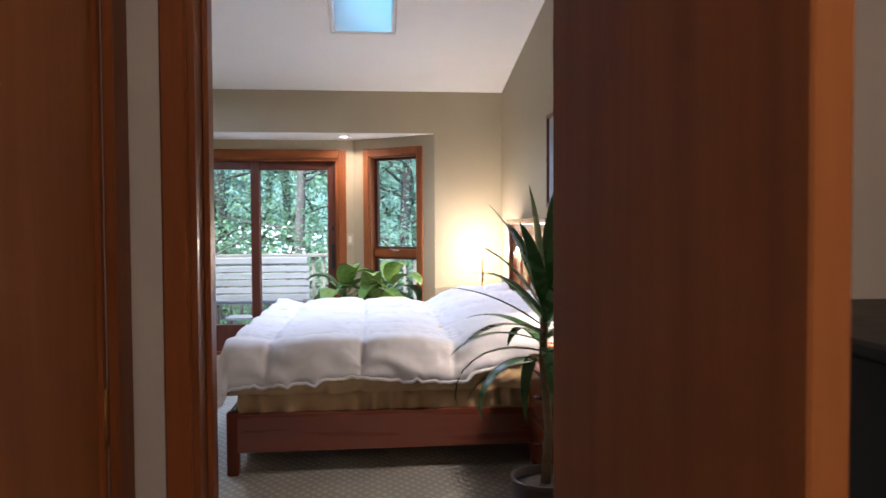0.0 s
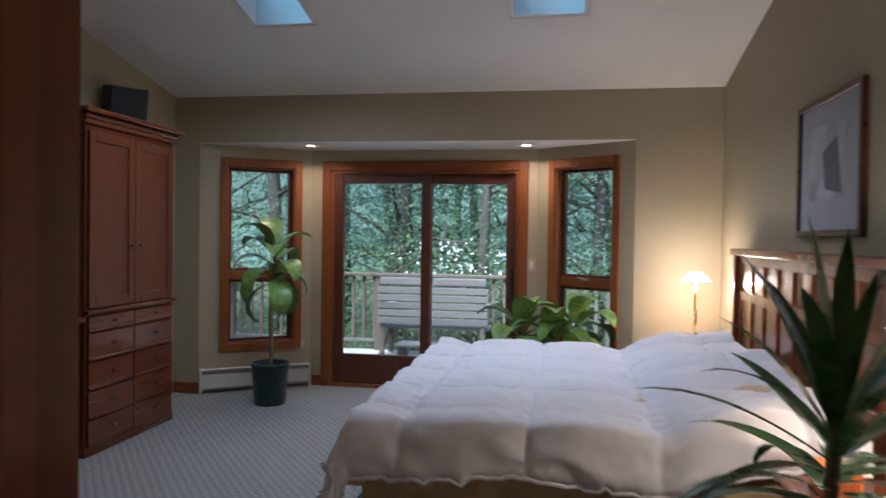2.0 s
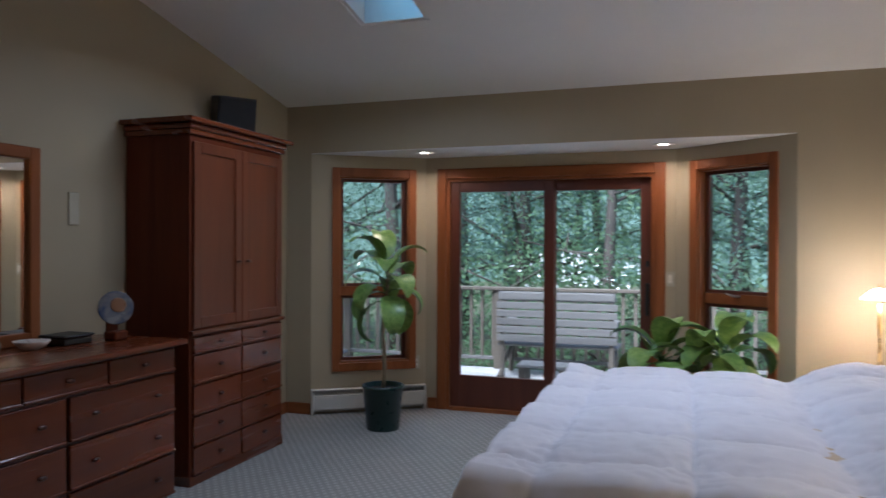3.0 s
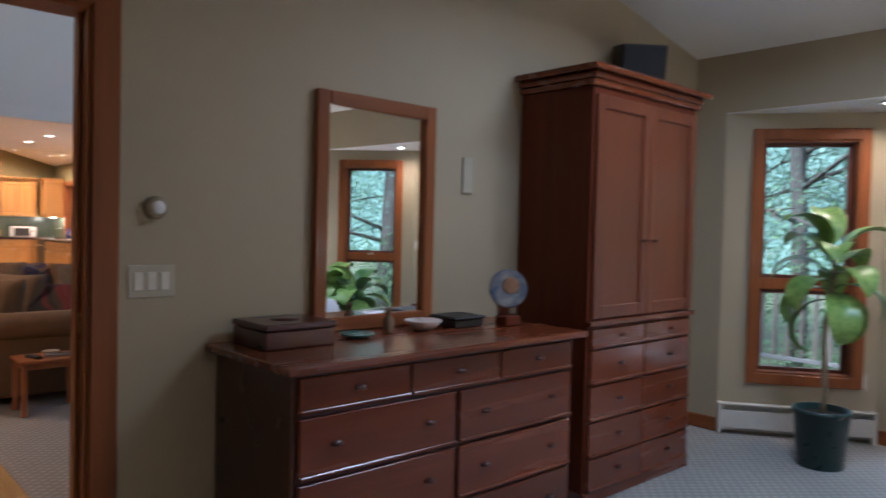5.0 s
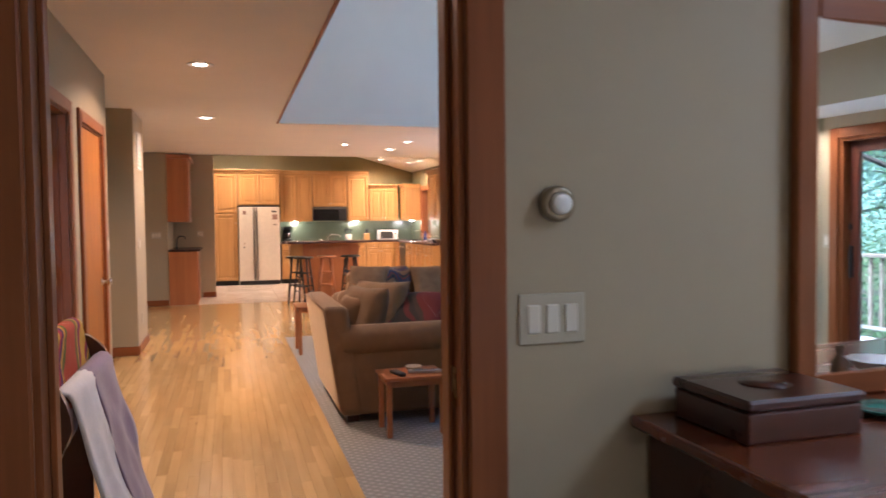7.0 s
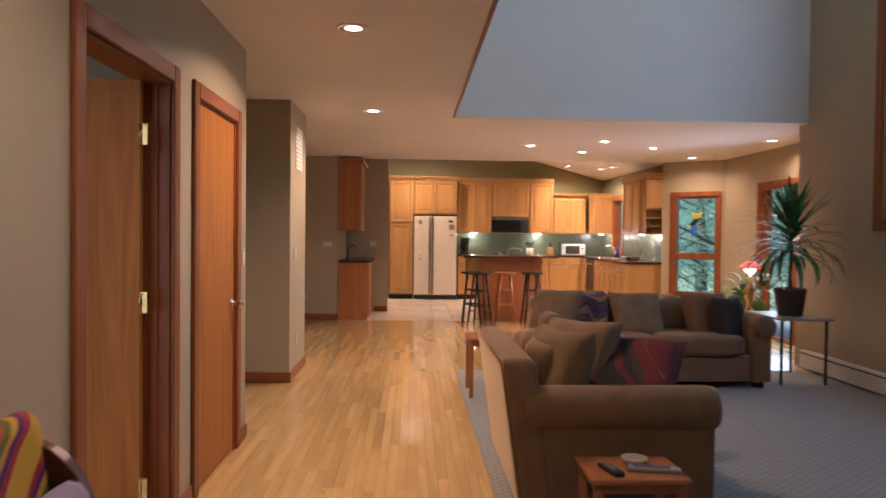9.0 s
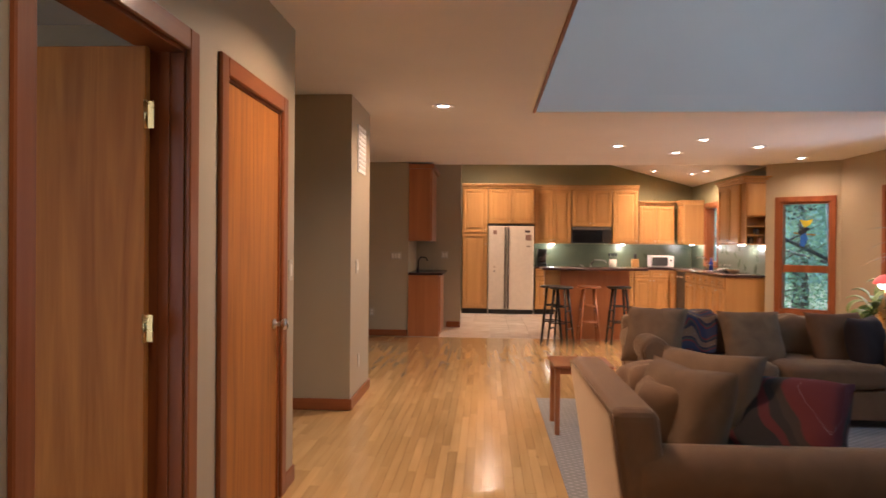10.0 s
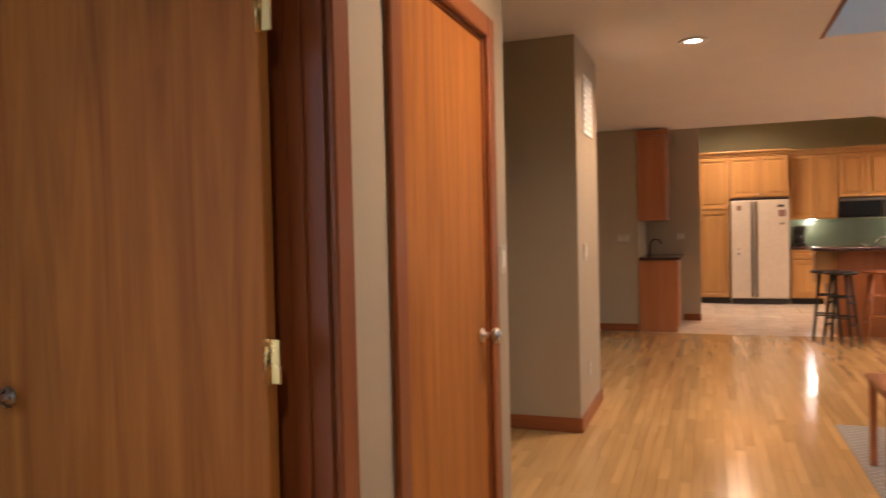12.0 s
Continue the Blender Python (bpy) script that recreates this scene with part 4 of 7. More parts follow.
def dresser():
    y0, y1, x0, x1 = 3.90, 5.355, XL + 0.01, -2.045
    d = thing("dresser", (XL + 0.28, 4.62, 0), "wide cherry wood dresser with two columns of drawers", "dresser")
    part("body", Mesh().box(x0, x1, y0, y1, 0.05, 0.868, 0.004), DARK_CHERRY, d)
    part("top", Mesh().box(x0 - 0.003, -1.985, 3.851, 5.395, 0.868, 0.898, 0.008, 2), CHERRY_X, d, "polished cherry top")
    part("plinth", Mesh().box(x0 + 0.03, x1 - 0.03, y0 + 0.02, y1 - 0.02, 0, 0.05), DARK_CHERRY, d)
    w = (y1 - y0 - 0.06) / 3
    for k in range(3):
        drawer_front(d, x1, y0 + 0.02 + k * (w + 0.01), y0 + 0.02 + k * (w + 0.01) + w, 0.742, 0.852, [y0 + 0.02 + k * (w + 0.01) + w / 2])
    w = (y1 - y0 - 0.06) / 2
    for k in range(2):
        ya = y0 + 0.02 + k * (w + 0.02)
        for z0, z1 in ((0.525, 0.718), (0.305, 0.50), (0.075, 0.28)):
            drawer_front(d, x1, ya, ya + w, z0, z1, [ya + w * 0.2, ya + w * 0.8])


def armoire():
    x0, x1, y0, y1 = XL + 0.01, -2.13, 5.585, 6.575
    a = thing("armoire", (XL + 0.22, 6.14, 0), "tall cherry wood armoire with paired doors over drawers", "armoire")
    part("body", Mesh().box(x0, x1, y0, y1, 0.04, 2.06, 0.004), CHERRY, a)
    part("plinth", Mesh().box(x0, x1 + 0.012, y0 - 0.008, y1 + 0.008, 0, 0.06, 0.004), CHERRY_X, a)
    part("cornice", Mesh().box(x0, x1 + 0.02, y0 - 0.02, y1 + 0.02, 2.06, 2.09, 0.004).box(x0, x1 + 0.035, y0 - 0.035, y1 + 0.035, 2.09, 2.126, 0.016, 3).box(x0, x1 + 0.065, y0 - 0.065, y1 + 0.065, 2.125, 2.155, 0.006), CHERRY_X, a)
    ym = (y0 + y1) / 2
    for ya, yb, ky in ((y0 + 0.02, ym - 0.003, ym - 0.05), (ym + 0.003, y1 - 0.02, ym + 0.05)):
        dr = part("door", Mesh().box(x1, x1 + 0.008, ya + 0.06, yb - 0.06, 0.98, 1.96, 0.002), CHERRY_LIT, a)
        part("frame", Mesh().box(x1, x1 + 0.02, ya, ya + 0.065, 0.92, 2.02, 0.004).box(x1, x1 + 0.02, yb - 0.065, yb, 0.92, 2.02, 0.004)
             .box(x1, x1 + 0.02, ya + 0.065, yb - 0.065, 0.92, 0.985, 0.004).box(x1, x1 + 0.02, ya + 0.065, yb - 0.065, 1.955, 2.02, 0.004), CHERRY_LIT, dr)
        part("knob", Mesh().puff(x1 + 0.02, x1 + 0.042, ky - 0.024, ky + 0.024, 1.30, 1.318, 2.2, 10, 8), DARK_CHERRY, dr)
    part("belt_rail", Mesh().box(x1, x1 + 0.03, y0 - 0.006, y1 + 0.006, 0.885, 0.912, 0.004), CHERRY_X, a)
    for z0, z1, two in ((0.785, 0.87, 1), (0.605, 0.765, 2), (0.425, 0.585, 2), (0.245, 0.405, 2), (0.075, 0.225, 2)):
        for k in range(2):
            ya = y0 + 0.02 + k * (ym - y0 - 0.015)
            drawer_front(a, x1, ya, ya + ym - y0 - 0.025, z0, z1, [ya + (ym - y0) / 2])


def wall_mirror():
    y0, y1, z0, z1 = 4.308, 4.962, 0.90, 1.91
    x = XL + 0.003
    m = thing("mirror", (XL, (y0 + y1) / 2, z0), "wall mirror in a stained wood frame over the dresser", "mirror")
    for b in ((y0, y0 + 0.062, z0, z1), (y1 - 0.062, y1, z0, z1), (y0 + 0.062, y1 - 0.062, z1 - 0.062, z1), (y0 + 0.062, y1 - 0.062, z0, z0 + 0.062)):
        part("frame", Mesh().box(x, x + 0.034, *b, 0.005), TRIM if b[3] - b[2] > 0.5 else TRIM_Y, m)
    part("glass", Mesh().box(-0.004, 0.004, y0 - 4.635 + 0.05, y1 - 4.635 - 0.05, z0 + 0.055, z1 - 0.055, m=Matrix.Translation((x + 0.016, 4.635, 0)) @ Matrix.Rotation(radians(2.6), 4, "Z")), MIRROR, m, "clear silvered glass")


dresser(), armoire(), wall_mirror()
T = 0.8985
jb = thing("jewelry_box", (-2.42, 4.08, T), "carved dark wooden jewelry box on the dresser", "box")
part("body", Mesh().box(-2.55, -2.30, 3.945, 4.235, T, T + 0.066, 0.004), DARK_CHERRY, jb)
part("lid", Mesh().box(-2.556, -2.294, 3.94, 4.241, T + 0.068, T + 0.092, 0.006), DARK_CHERRY, jb, "carved lid")
part("inlay", Mesh().turned([(0.055, 0), (0.055, 0.003), (0.045, 0.003), (0.045, 0.005), (0, 0.005)], (-2.425, 4.09, T + 0.0915), 24, m=None), DARK_CHERRY, jb)
single("green_dish", Mesh().turned([(0.03, 0), (0.05, 0.004), (0.075, 0.016), (0.072, 0.018), (0.045, 0.008), (0, 0.008)], (-2.40, 4.41, T)), plain("green_glaze", (0.03, 0.13, 0.09), 0.2), "small green glazed dish on the dresser", "dish")
single("bottle", Mesh().turned([(0.022, 0), (0.024, 0.004), (0.024, 0.055), (0.010, 0.07), (0.010, 0.085), (0.013, 0.087), (0.013, 0.10), (0, 0.10)], (-2.44, 4.60, T), 16), plain("amber_glass", (0.20, 0.13, 0.08), 0.15), "small amber perfume bottle on the dresser", "bottle")
single("shell_bowl", Mesh().turned([(0.03, 0), (0.055, 0.012), (0.085, 0.042), (0.080, 0.044), (0.05, 0.018), (0, 0.016)], (-2.42, 4.78, T), 32, wave=0.08, lobes=10), plain("shell_white", (0.62, 0.52, 0.45), 0.3), "ribbed shell-shaped bowl on the dresser", "bowl")
single("tray", Mesh().box(-2.52, -2.36, 4.92, 5.10, T, T + 0.035, 0.008, 2).box(-2.53, -2.35, 4.91, 5.11, T + 0.036, T + 0.05, 0.006), BLACKWOOD, "black lacquered lidded tray on the dresser", "box")
pl = thing("display_plate", (-2.34, 5.21, T), "blue and white painted plate on a wooden stand", "plate")
part("stand", Mesh().box(-2.35, -2.27, 5.16, 5.26, T, T + 0.05, 0.008).box(-2.345, -2.33, 5.17, 5.25, T + 0.05, T + 0.15, 0.004), CHERRY, pl)
PM = Matrix.Translation((-2.315, 5.21, T + 0.172)) @ Matrix.Rotation(radians(-35), 4, "Z") @ Matrix.Rotation(radians(80), 4, "Y")
part("dish", Mesh().turned([(0.06, 0), (0.086, 0.010), (0.091, 0.013), (0.086, 0.015), (0.06, 0.007), (0, 0.005)], n=36, m=PM), surface("painted_plate", (0.02, 0.05, 0.12), (0.24, 0.23, 0.21), 0.25, 16, 60, 0.02, detail=1.0), pl)
part("painting", Mesh().turned([(0.040, 0.0068), (0.036, 0.008), (0, 0.008)], n=28, m=PM @ Matrix.Translation((-0.015, 0.015, 0))), plain("painted_yellow", (0.25, 0.12, 0.06), 0.3), pl)

sp = thing("loudspeaker", (-2.42, 6.42, 2.155), "black bookshelf loudspeaker on top of the armoire", "loudspeaker")
SM = Matrix.Translation((-2.42, 6.42, 2.155)) @ Matrix.Rotation(radians(-38), 4, "Z")
SM = SM @ Matrix.Translation((-0.03, 0, 0.012)) @ Matrix.Rotation(radians(9), 4, "Y")
part("cabinet", Mesh().box(-0.09, 0.09, -0.135, 0.135, 0, 0.285, 0.006, m=SM), BLACK, sp)
part("wedge", Mesh().prism([(-0.10, -0.11), (0.05, -0.11), (0.05, 0.11), (-0.10, 0.11)], 0.0, 0.03, m=Matrix.Translation((-2.42, 6.42, 2.155)) @ Matrix.Rotation(radians(-38), 4, "Z")), BLACK, sp)
part("grille", Mesh().box(0.09, 0.102, -0.128, 0.128, 0.01, 0.275, 0.004, m=SM), plain("grille_cloth", (0.02, 0.02, 0.02), 0.9), sp)

th = thing("thermostat", (XL, 3.665, 1.395), "round beige wall thermostat with a clear dial", "thermostat")
RX = Matrix.Translation((XL, 3.665, 1.395)) @ Matrix.Rotation(radians(90), 4, "Y")
part("ring", Mesh().turned([(0.041, 0), (0.041, 0.020), (0.038, 0.028), (0.027, 0.031), (0.025, 0.029), (0, 0.029)], n=36, m=RX), plain("bronze_ring", (0.30, 0.25, 0.17), 0.35, 0.6), th)
part("dial", Mesh().turned([(0.025, 0.0295), (0.024, 0.040), (0.020, 0.044), (0, 0.045)], n=30, m=RX), WHITE, th)


PLATE = plain("khaki_plate", (0.42, 0.38, 0.285), 0.45)


def switch_plate(m, gangs, label, name="light_switch", toggles=True):
    w = 0.072 if gangs == 1 else 0.026 + 0.046 * gangs
    s = thing(name, m.translation, label, "switch" if toggles else "outlet")
    part("plate", Mesh().box(-w / 2, w / 2, -0.006, 0, -0.058, 0.058, 0.003, m=m), PLATE, s)
    for k in range(gangs):
        u = (k - (gangs - 1) / 2) * 0.046
        if toggles:
            part("rocker", Mesh().box(u - 0.016, u + 0.016, -0.010, -0.004, -0.033, 0.033, 0.003, m=m), IVORY, s)
        else:
            for z in (-0.02, 0.02):
                part("socket", Mesh().box(u - 0.016, u + 0.016, -0.008, -0.004, z - 0.014, z + 0.014, 0.003, m=m), IVORY, s)
    return s


switch_plate(place((XL, 3.655, 1.135), 90), 3, "ivory plate with three rocker light switches")
switch_plate(place((0.475, BAY_Y, 1.16), 0), 1, "single ivory light switch beside the sliding door")
switch_plate(bay_left @ Matrix.Translation((0.90, 0, 0.40)), 1, "ivory wall outlet in the bay", "wall_outlet", False)
ic = thing("wall_chime", (XL, 5.20, 1.62), "slim beige wall chime cover", "chime")
part("cover", Mesh().box(XL, XL + 0.010, 5.165, 5.235, 1.52, 1.70, 0.003), PLATE, ic)
part("slot", Mesh().box(XL + 0.009, XL + 0.012, 5.18, 5.22, 1.53, 1.535, 0.001), PLATE, ic)

pf = thing("framed_picture", (XR, 5.16, 1.42), "framed monochrome architectural print with a white mat", "picture")
y0, y1, z0, z1 = 4.75, 5.565, 1.42, 2.07
for b in ((y0, y0 + 0.03, z0, z1), (y1 - 0.03, y1, z0, z1), (y0 + 0.03, y1 - 0.03, z1 - 0.03, z1), (y0 + 0.03, y1 - 0.03, z0, z0 + 0.03)):
    part("frame", Mesh().box(XR - 0.028, XR - 0.002, *b, 0.004), DARK_CHERRY, pf)
part("mat", Mesh().box(XR - 0.012, XR - 0.008, y0 + 0.025, y1 - 0.025, z0 + 0.025, z1 - 0.025), plain("mat_board", (0.37, 0.37, 0.38), 0.8), pf)
part("print", Mesh().box(XR - 0.014, XR - 0.0125, y0 + 0.16, y1 - 0.16, z0 + 0.17, z1 - 0.13), surface("grey_print", (0.10, 0.10, 0.11), (0.55, 0.55, 0.57), 0.6, 5, 30, 0.0, detail=1.0, stretch=(1, 1, 0.6)), pf)
part("print_shape", Mesh().prism([(0, 0), (0.20, 0.03), (0.24, 0.20), (0.06, 0.26)], 0, 0.001, m=Matrix(((0, 0, -1, XR - 0.015), (1, 0, 0, y0 + 0.24), (0, 1, 0, z0 + 0.19), (0, 0, 0, 1)))), plain("ink_grey", (0.12, 0.12, 0.13), 0.7), pf)


def baseboard(name, boxes, material):
    for b in boxes:
        structure(name, Mesh().box(*b, 0.0, 0.095, 0.006), material, "stained wood baseboard along the wall", "baseboard")


baseboard("baseboard", [(XL, XL + 0.015, YS, 2.50), (XL, XL + 0.015, 3.545, YN)], TRIM_Y)
baseboard("baseboard", [(XL + 0.015, BAY_L, YN - 0.015, YN), (BAY_R, XR, YN - 0.015, YN), (XL + 0.015, 0.27, YS, YS + 0.015)], TRIM_X)
baseboard("baseboard", [(XR - 0.015, XR, YS, YN - 0.015)], TRIM_Y)
baseboard("baseboard", [(CORNER_L + 0.02, -1.452, BAY_Y - 0.015, BAY_Y), (0.442, CORNER_R - 0.02, BAY_Y - 0.015, BAY_Y)], TRIM_X)
ht = thing("baseboard_heater", (bay_left @ Vector((0.45, 0, 0))), "white enamelled baseboard heater under the bay window", "heater", kind="structure")
part("back", Mesh().box(0.02, 0.96, -0.02, 0, 0.02, 0.21, 0.003, m=bay_left), WHITE_TRIM, ht)
part("cover", Mesh().box(0.02, 0.96, -0.065, -0.055, 0.045, 0.165, 0.003, m=bay_left), WHITE_TRIM, ht)
part("hood", Mesh().box(0.02, 0.96, -0.062, -0.018, 0.198, 0.212, 0.004, m=bay_left), WHITE_TRIM, ht)
part("end_cap", Mesh().box(0.0, 0.022, -0.068, 0, 0.0, 0.215, 0.004, m=bay_left), WHITE_TRIM, ht)
part("end_cap", Mesh().box(0.958, 0.98, -0.068, 0, 0.0, 0.215, 0.004, m=bay_left), WHITE_TRIM, ht)
part("fins", Mesh().box(0.03, 0.95, -0.054, -0.021, 0.06, 0.15, m=bay_left), plain("dull_metal", (0.25, 0.25, 0.25), 0.5, 0.8), ht)

CAN_GLOW = glow("lit_lamp", (1.0, 0.86, 0.66), 6.0)


def recessed(x, y, z, watts, color=WARM, r=0.075, spread=150):
    c = thing("recessed_light", (x, y, z), "round recessed ceiling light, lit, with a white trim", "ceiling light", "recessed ceiling lights")
    part("trim", Mesh().turned([(r, 0.0), (r + 0.018, -0.002), (r + 0.020, -0.006), (r + 0.004, -0.009), (r, -0.004)], (x, y, z), 28), WHITE, c)
    d = part("lamp", Mesh().turned([(r, -0.003), (r * 0.6, -0.004), (0, -0.0045)], (x, y, z), 28), CAN_GLOW, c, "glowing lamp face")
    d.visible_shadow = False
    li = new("recessed_lamp", bpy.data.lights.new("recessed_lamp", "AREA"))
    li.data.shape, li.data.size, li.data.energy, li.data.color, li.data.spread = "DISK", r * 1.8, watts, color, radians(spread)
    li.matrix_world = look((x, y, z - 0.014), (x, y, z - 1))
    return c


recessed(-1.43, 7.62, BAY_Z - 0.005, 1.5, (1, 0.8, 0.58), 0.06)
recessed(0.43, 7.70, BAY_Z - 0.005, 1.5, (1, 0.8, 0.58), 0.06)

# hall: unseen lamp added to brighten the doors, and black chest
hl = thing("ceiling_lamp", (1.05, -0.6, 2.45), "round frosted glass flush ceiling lamp, lit, unseen and added to light the hall", "ceiling light")
part("base", Mesh().turned([(0.15, 0), (0.15, -0.02), (0.12, -0.025)], (1.05, -0.6, 2.45)), BRASS, hl)
hd = part("bowl", Mesh().turned([(0.14, -0.02), (0.13, -0.06), (0.08, -0.095), (0, -0.105)], (1.05, -0.6, 2.45)), glow("lit_bowl", (1.0, 0.80, 0.55), 4.0), hl)
hd.visible_shadow = False
hb_ = new("hall_fill_bulb", bpy.data.lights.new("hall_fill_bulb", "POINT"))
hb_.data.energy, hb_.data.color, hb_.data.shadow_soft_size, hb_.location = 7, (1, 0.72, 0.48), 0.10, (1.05, -0.6, 2.36)
ch = thing("chest", (1.66, 1.7, 0), "black painted chest against the hall wall", "chest")
part("body", Mesh().box(1.38, XR - 0.005, 1.20, 2.0, 0.0, 1.10, 0.006), BLACKWOOD, ch)
part("top", Mesh().box(1.36, XR - 0.005, 1.18, 2.005, 1.10, 1.125, 0.006), BLACKWOOD, ch)


# ---- living room things ----
SOFA = surface("brown_chenille", (0.150, 0.082, 0.038), (0.225, 0.128, 0.062), 0.92, 8, 340, 0.35, vary=0.05)
PILLOW = surface("olive_chenille", (0.15, 0.088, 0.043), (0.25, 0.155, 0.080), 0.92, 9, 320, 0.35, vary=0.12)
# Chenille sheen, its warm tint standing in for lamplight on the loveseat's back.
_p = SOFA.node_tree.nodes["Principled BSDF"]
_p.inputs["Sheen Weight"].default_value, _p.inputs["Sheen Roughness"].default_value, _p.inputs["Sheen Tint"].default_value = 0.55, 0.35, (1.0, 0.78, 0.50, 1)
TEAK = wood("teak", (0.26, 0.085, 0.028), (0.40, 0.15, 0.05), 0.35, "x", 0.3)


def plaid(name, colors, scale, angle=0.0):
    m, n, l, p = mat(name)
    co, mp, wv, cr = n.new("ShaderNodeTexCoord"), n.new("ShaderNodeMapping"), n.new("ShaderNodeTexWave"), n.new("ShaderNodeValToRGB")
    mp.inputs["Rotation"].default_value = (0.3, angle, 0.2)
    wv.inputs["Scale"].default_value, wv.inputs["Distortion"].default_value, wv.inputs["Detail Scale"].default_value = scale, 1.6, 2.0
    l.new(co.outputs["Object"], mp.inputs[0]), l.new(mp.outputs[0], wv.inputs[0]), l.new(wv.outputs[0], cr.inputs[0])
    cr.color_ramp.interpolation = "CONSTANT"
    for k, c in enumerate(colors):
        e = cr.color_ramp.elements[0] if k == 0 else cr.color_ramp.elements.new(k / len(colors))
        e.position, e.color = k / len(colors), (*c, 1)
    l.new(cr.outputs[0], p.inputs["Base Color"])
    p.inputs["Roughness"].default_value = 0.9
    return m


PLAID = plaid("plaid_throw", [(0.03, 0.035, 0.07), (0.13, 0.025, 0.03), (0.05, 0.05, 0.045), (0.02, 0.02, 0.04), (0.16, 0.10, 0.06)], 3.0)
BRIGHT = plaid("bright_weave", [(0.44, 0.26, 0.02), (0.26, 0.015, 0.04), (0.07, 0.012, 0.09), (0.42, 0.23, 0.02), (0.09, 0.10, 0.015), (0.34, 0.05, 0.02)], 1.35, 1.0)


def sofa(name, length, m, cushions, back, label):
    """A rolled-arm sofa in its own frame: x along the seat, the back at y 0, the seat facing +y."""
    s = thing(name, m.translation, label, "sofa", "sectional sofas")
    d = 0.96
    part("base", Mesh().box(0.10, length - 0.10, 0.10, d - 0.05, 0.06, 0.30, 0.015, 2, m=m), SOFA, s)
    lean = m @ Matrix(((1, 0, 0, 0), (0, 1, -0.14, 0.05), (0, 0, 1, 0), (0, 0, 0, 1)))
    bk = Mesh().box(0.02, length - 0.02, 0.0, 0.17, 0.07, back, 0.045, 4, m=lean)
    part("backrest", bk, SOFA, s)
    part("welt", Mesh().tube([lean @ Vector((0.03, 0.012, 0.09)), lean @ Vector((0.03, 0.006, back - 0.02)), lean @ Vector((length - 0.03, 0.006, back - 0.02)), lean @ Vector((length - 0.03, 0.012, 0.09))], 0.006, 6), SOFA, s)
    for xa, out in ((0.0, -1), (length - 0.24, 1)):
        xc = xa + 0.12 + 0.02 * out
        ar = Mesh().box(xa + 0.03, xa + 0.21, 0.06, d - 0.02, 0.06, 0.56, 0.02, 2, m=m)
        a = part("arm", ar, SOFA, s)
        part("arm_roll", Mesh().tube([(xc, 0.05, 0.558), (xc, 0.08, 0.558), (xc, d - 0.03, 0.558), (xc, d, 0.556)], [0.095, 0.106, 0.108, 0.098], 24, m=m), SOFA, a)
        part("arm_front", Mesh().turned([(0.088, 0), (0.086, 0.008), (0.07, 0.012), (0, 0.013)], n=22, m=m @ Matrix.Translation((xc, d, 0.556)) @ Matrix.Rotation(radians(-90), 4, "X")), SOFA, a)
        part("arm_skirt", Mesh().box(xa + 0.05, xa + 0.19, d - 0.024, d - 0.008, 0.07, 0.47, 0.006, 2, m=m), SOFA, a)
    n = cushions
    w = (length - 0.48) / n
    for k in range(n):
        xa = 0.24 + k * w
        part("seat_cushion", Mesh().puff(xa + 0.004, xa + w - 0.004, 0.20, d + 0.01, 0.29, 0.48, 7, 36, 18, 0.014, m, k), SOFA, s)
        part("front_rail", Mesh().box(xa, xa + w, d - 0.05, d - 0.02, 0.07, 0.285, 0.012, 2, m=m), SOFA, s)
        part("back_cushion", Mesh().puff(xa + 0.004, xa + w - 0.004, 0.17, 0.42, 0.44, back + 0.03, 3.6, 32, 20, 0.045, lean, k + 5), SOFA, s)
    for x in (0.12, length - 0.12):
        for y in (0.14, d - 0.10):
            part("foot", Mesh().box(x - 0.04, x + 0.04, y - 0.04, y + 0.04, 0.004, 0.06, 0.005, m=m), DARK_CHERRY, s)
    return s


S1, S2 = place((-7.05, 3.60, 0)), place((-9.86, 6.40, 0), -90)
sofa("loveseat", 1.21, S1, 2, 0.80, "brown chenille rolled-arm loveseat with its side to the doorway")
sofa("sofa", 2.10, S2, 2, 0.745, "brown chenille rolled-arm sofa facing across the carpet")
SOFT_RED = plaid("wine_weave", [(0.022, 0.016, 0.012), (0.11, 0.016, 0.014), (0.028, 0.020, 0.014), (0.05, 0.030, 0.018), (0.13, 0.018, 0.015)], 2.0, 0.9)
next(x for x in SOFT_RED.node_tree.nodes if x.type == "TEX_WAVE").inputs["Distortion"].default_value = 0.4


def throw_pillow(x, y, z, size, turn, lean, material, label, seed):
    h = size / 2
    m = Matrix.Translation((x, y, z)) @ Matrix.Rotation(radians(turn), 4, "Z") @ Matrix.Rotation(radians(lean), 4, "X")
    t = bmesh.new()
    n = 14
    g = {}
    for side in (1, -1):
        for i in range(n + 1):
            for j in range(n + 1):
                u, v = 2 * i / n - 1, 2 * j / n - 1
                edge = i in (0, n) or j in (0, n)
                if edge and side < 0:
                    continue
                pinch = 1 - 0.10 * (1 - abs(u * v)) * (abs(u) ** 6 + abs(v) ** 6)
                th = 0.10 * ((1 - u ** 4) * (1 - v ** 4)) ** 0.55 + 0.012 * noise.noise(Vector((u * 2 + seed, v * 2, side)))
                g[side, i, j] = t.verts.new((u * h * pinch, side * (0 if edge else th), v * h * pinch))
    for side in (1, -1):
        q = lambda i, j: g.get((side, i, j)) or g[1, i, j]
        for i in range(n):
            for j in range(n):
                t.faces.new((q(i, j), q(i + 1, j), q(i + 1, j + 1), q(i, j + 1)))
    return single("throw_pillow", Mesh()._take(t, m, True), material, label, "pillow", "pillows on the sofas")


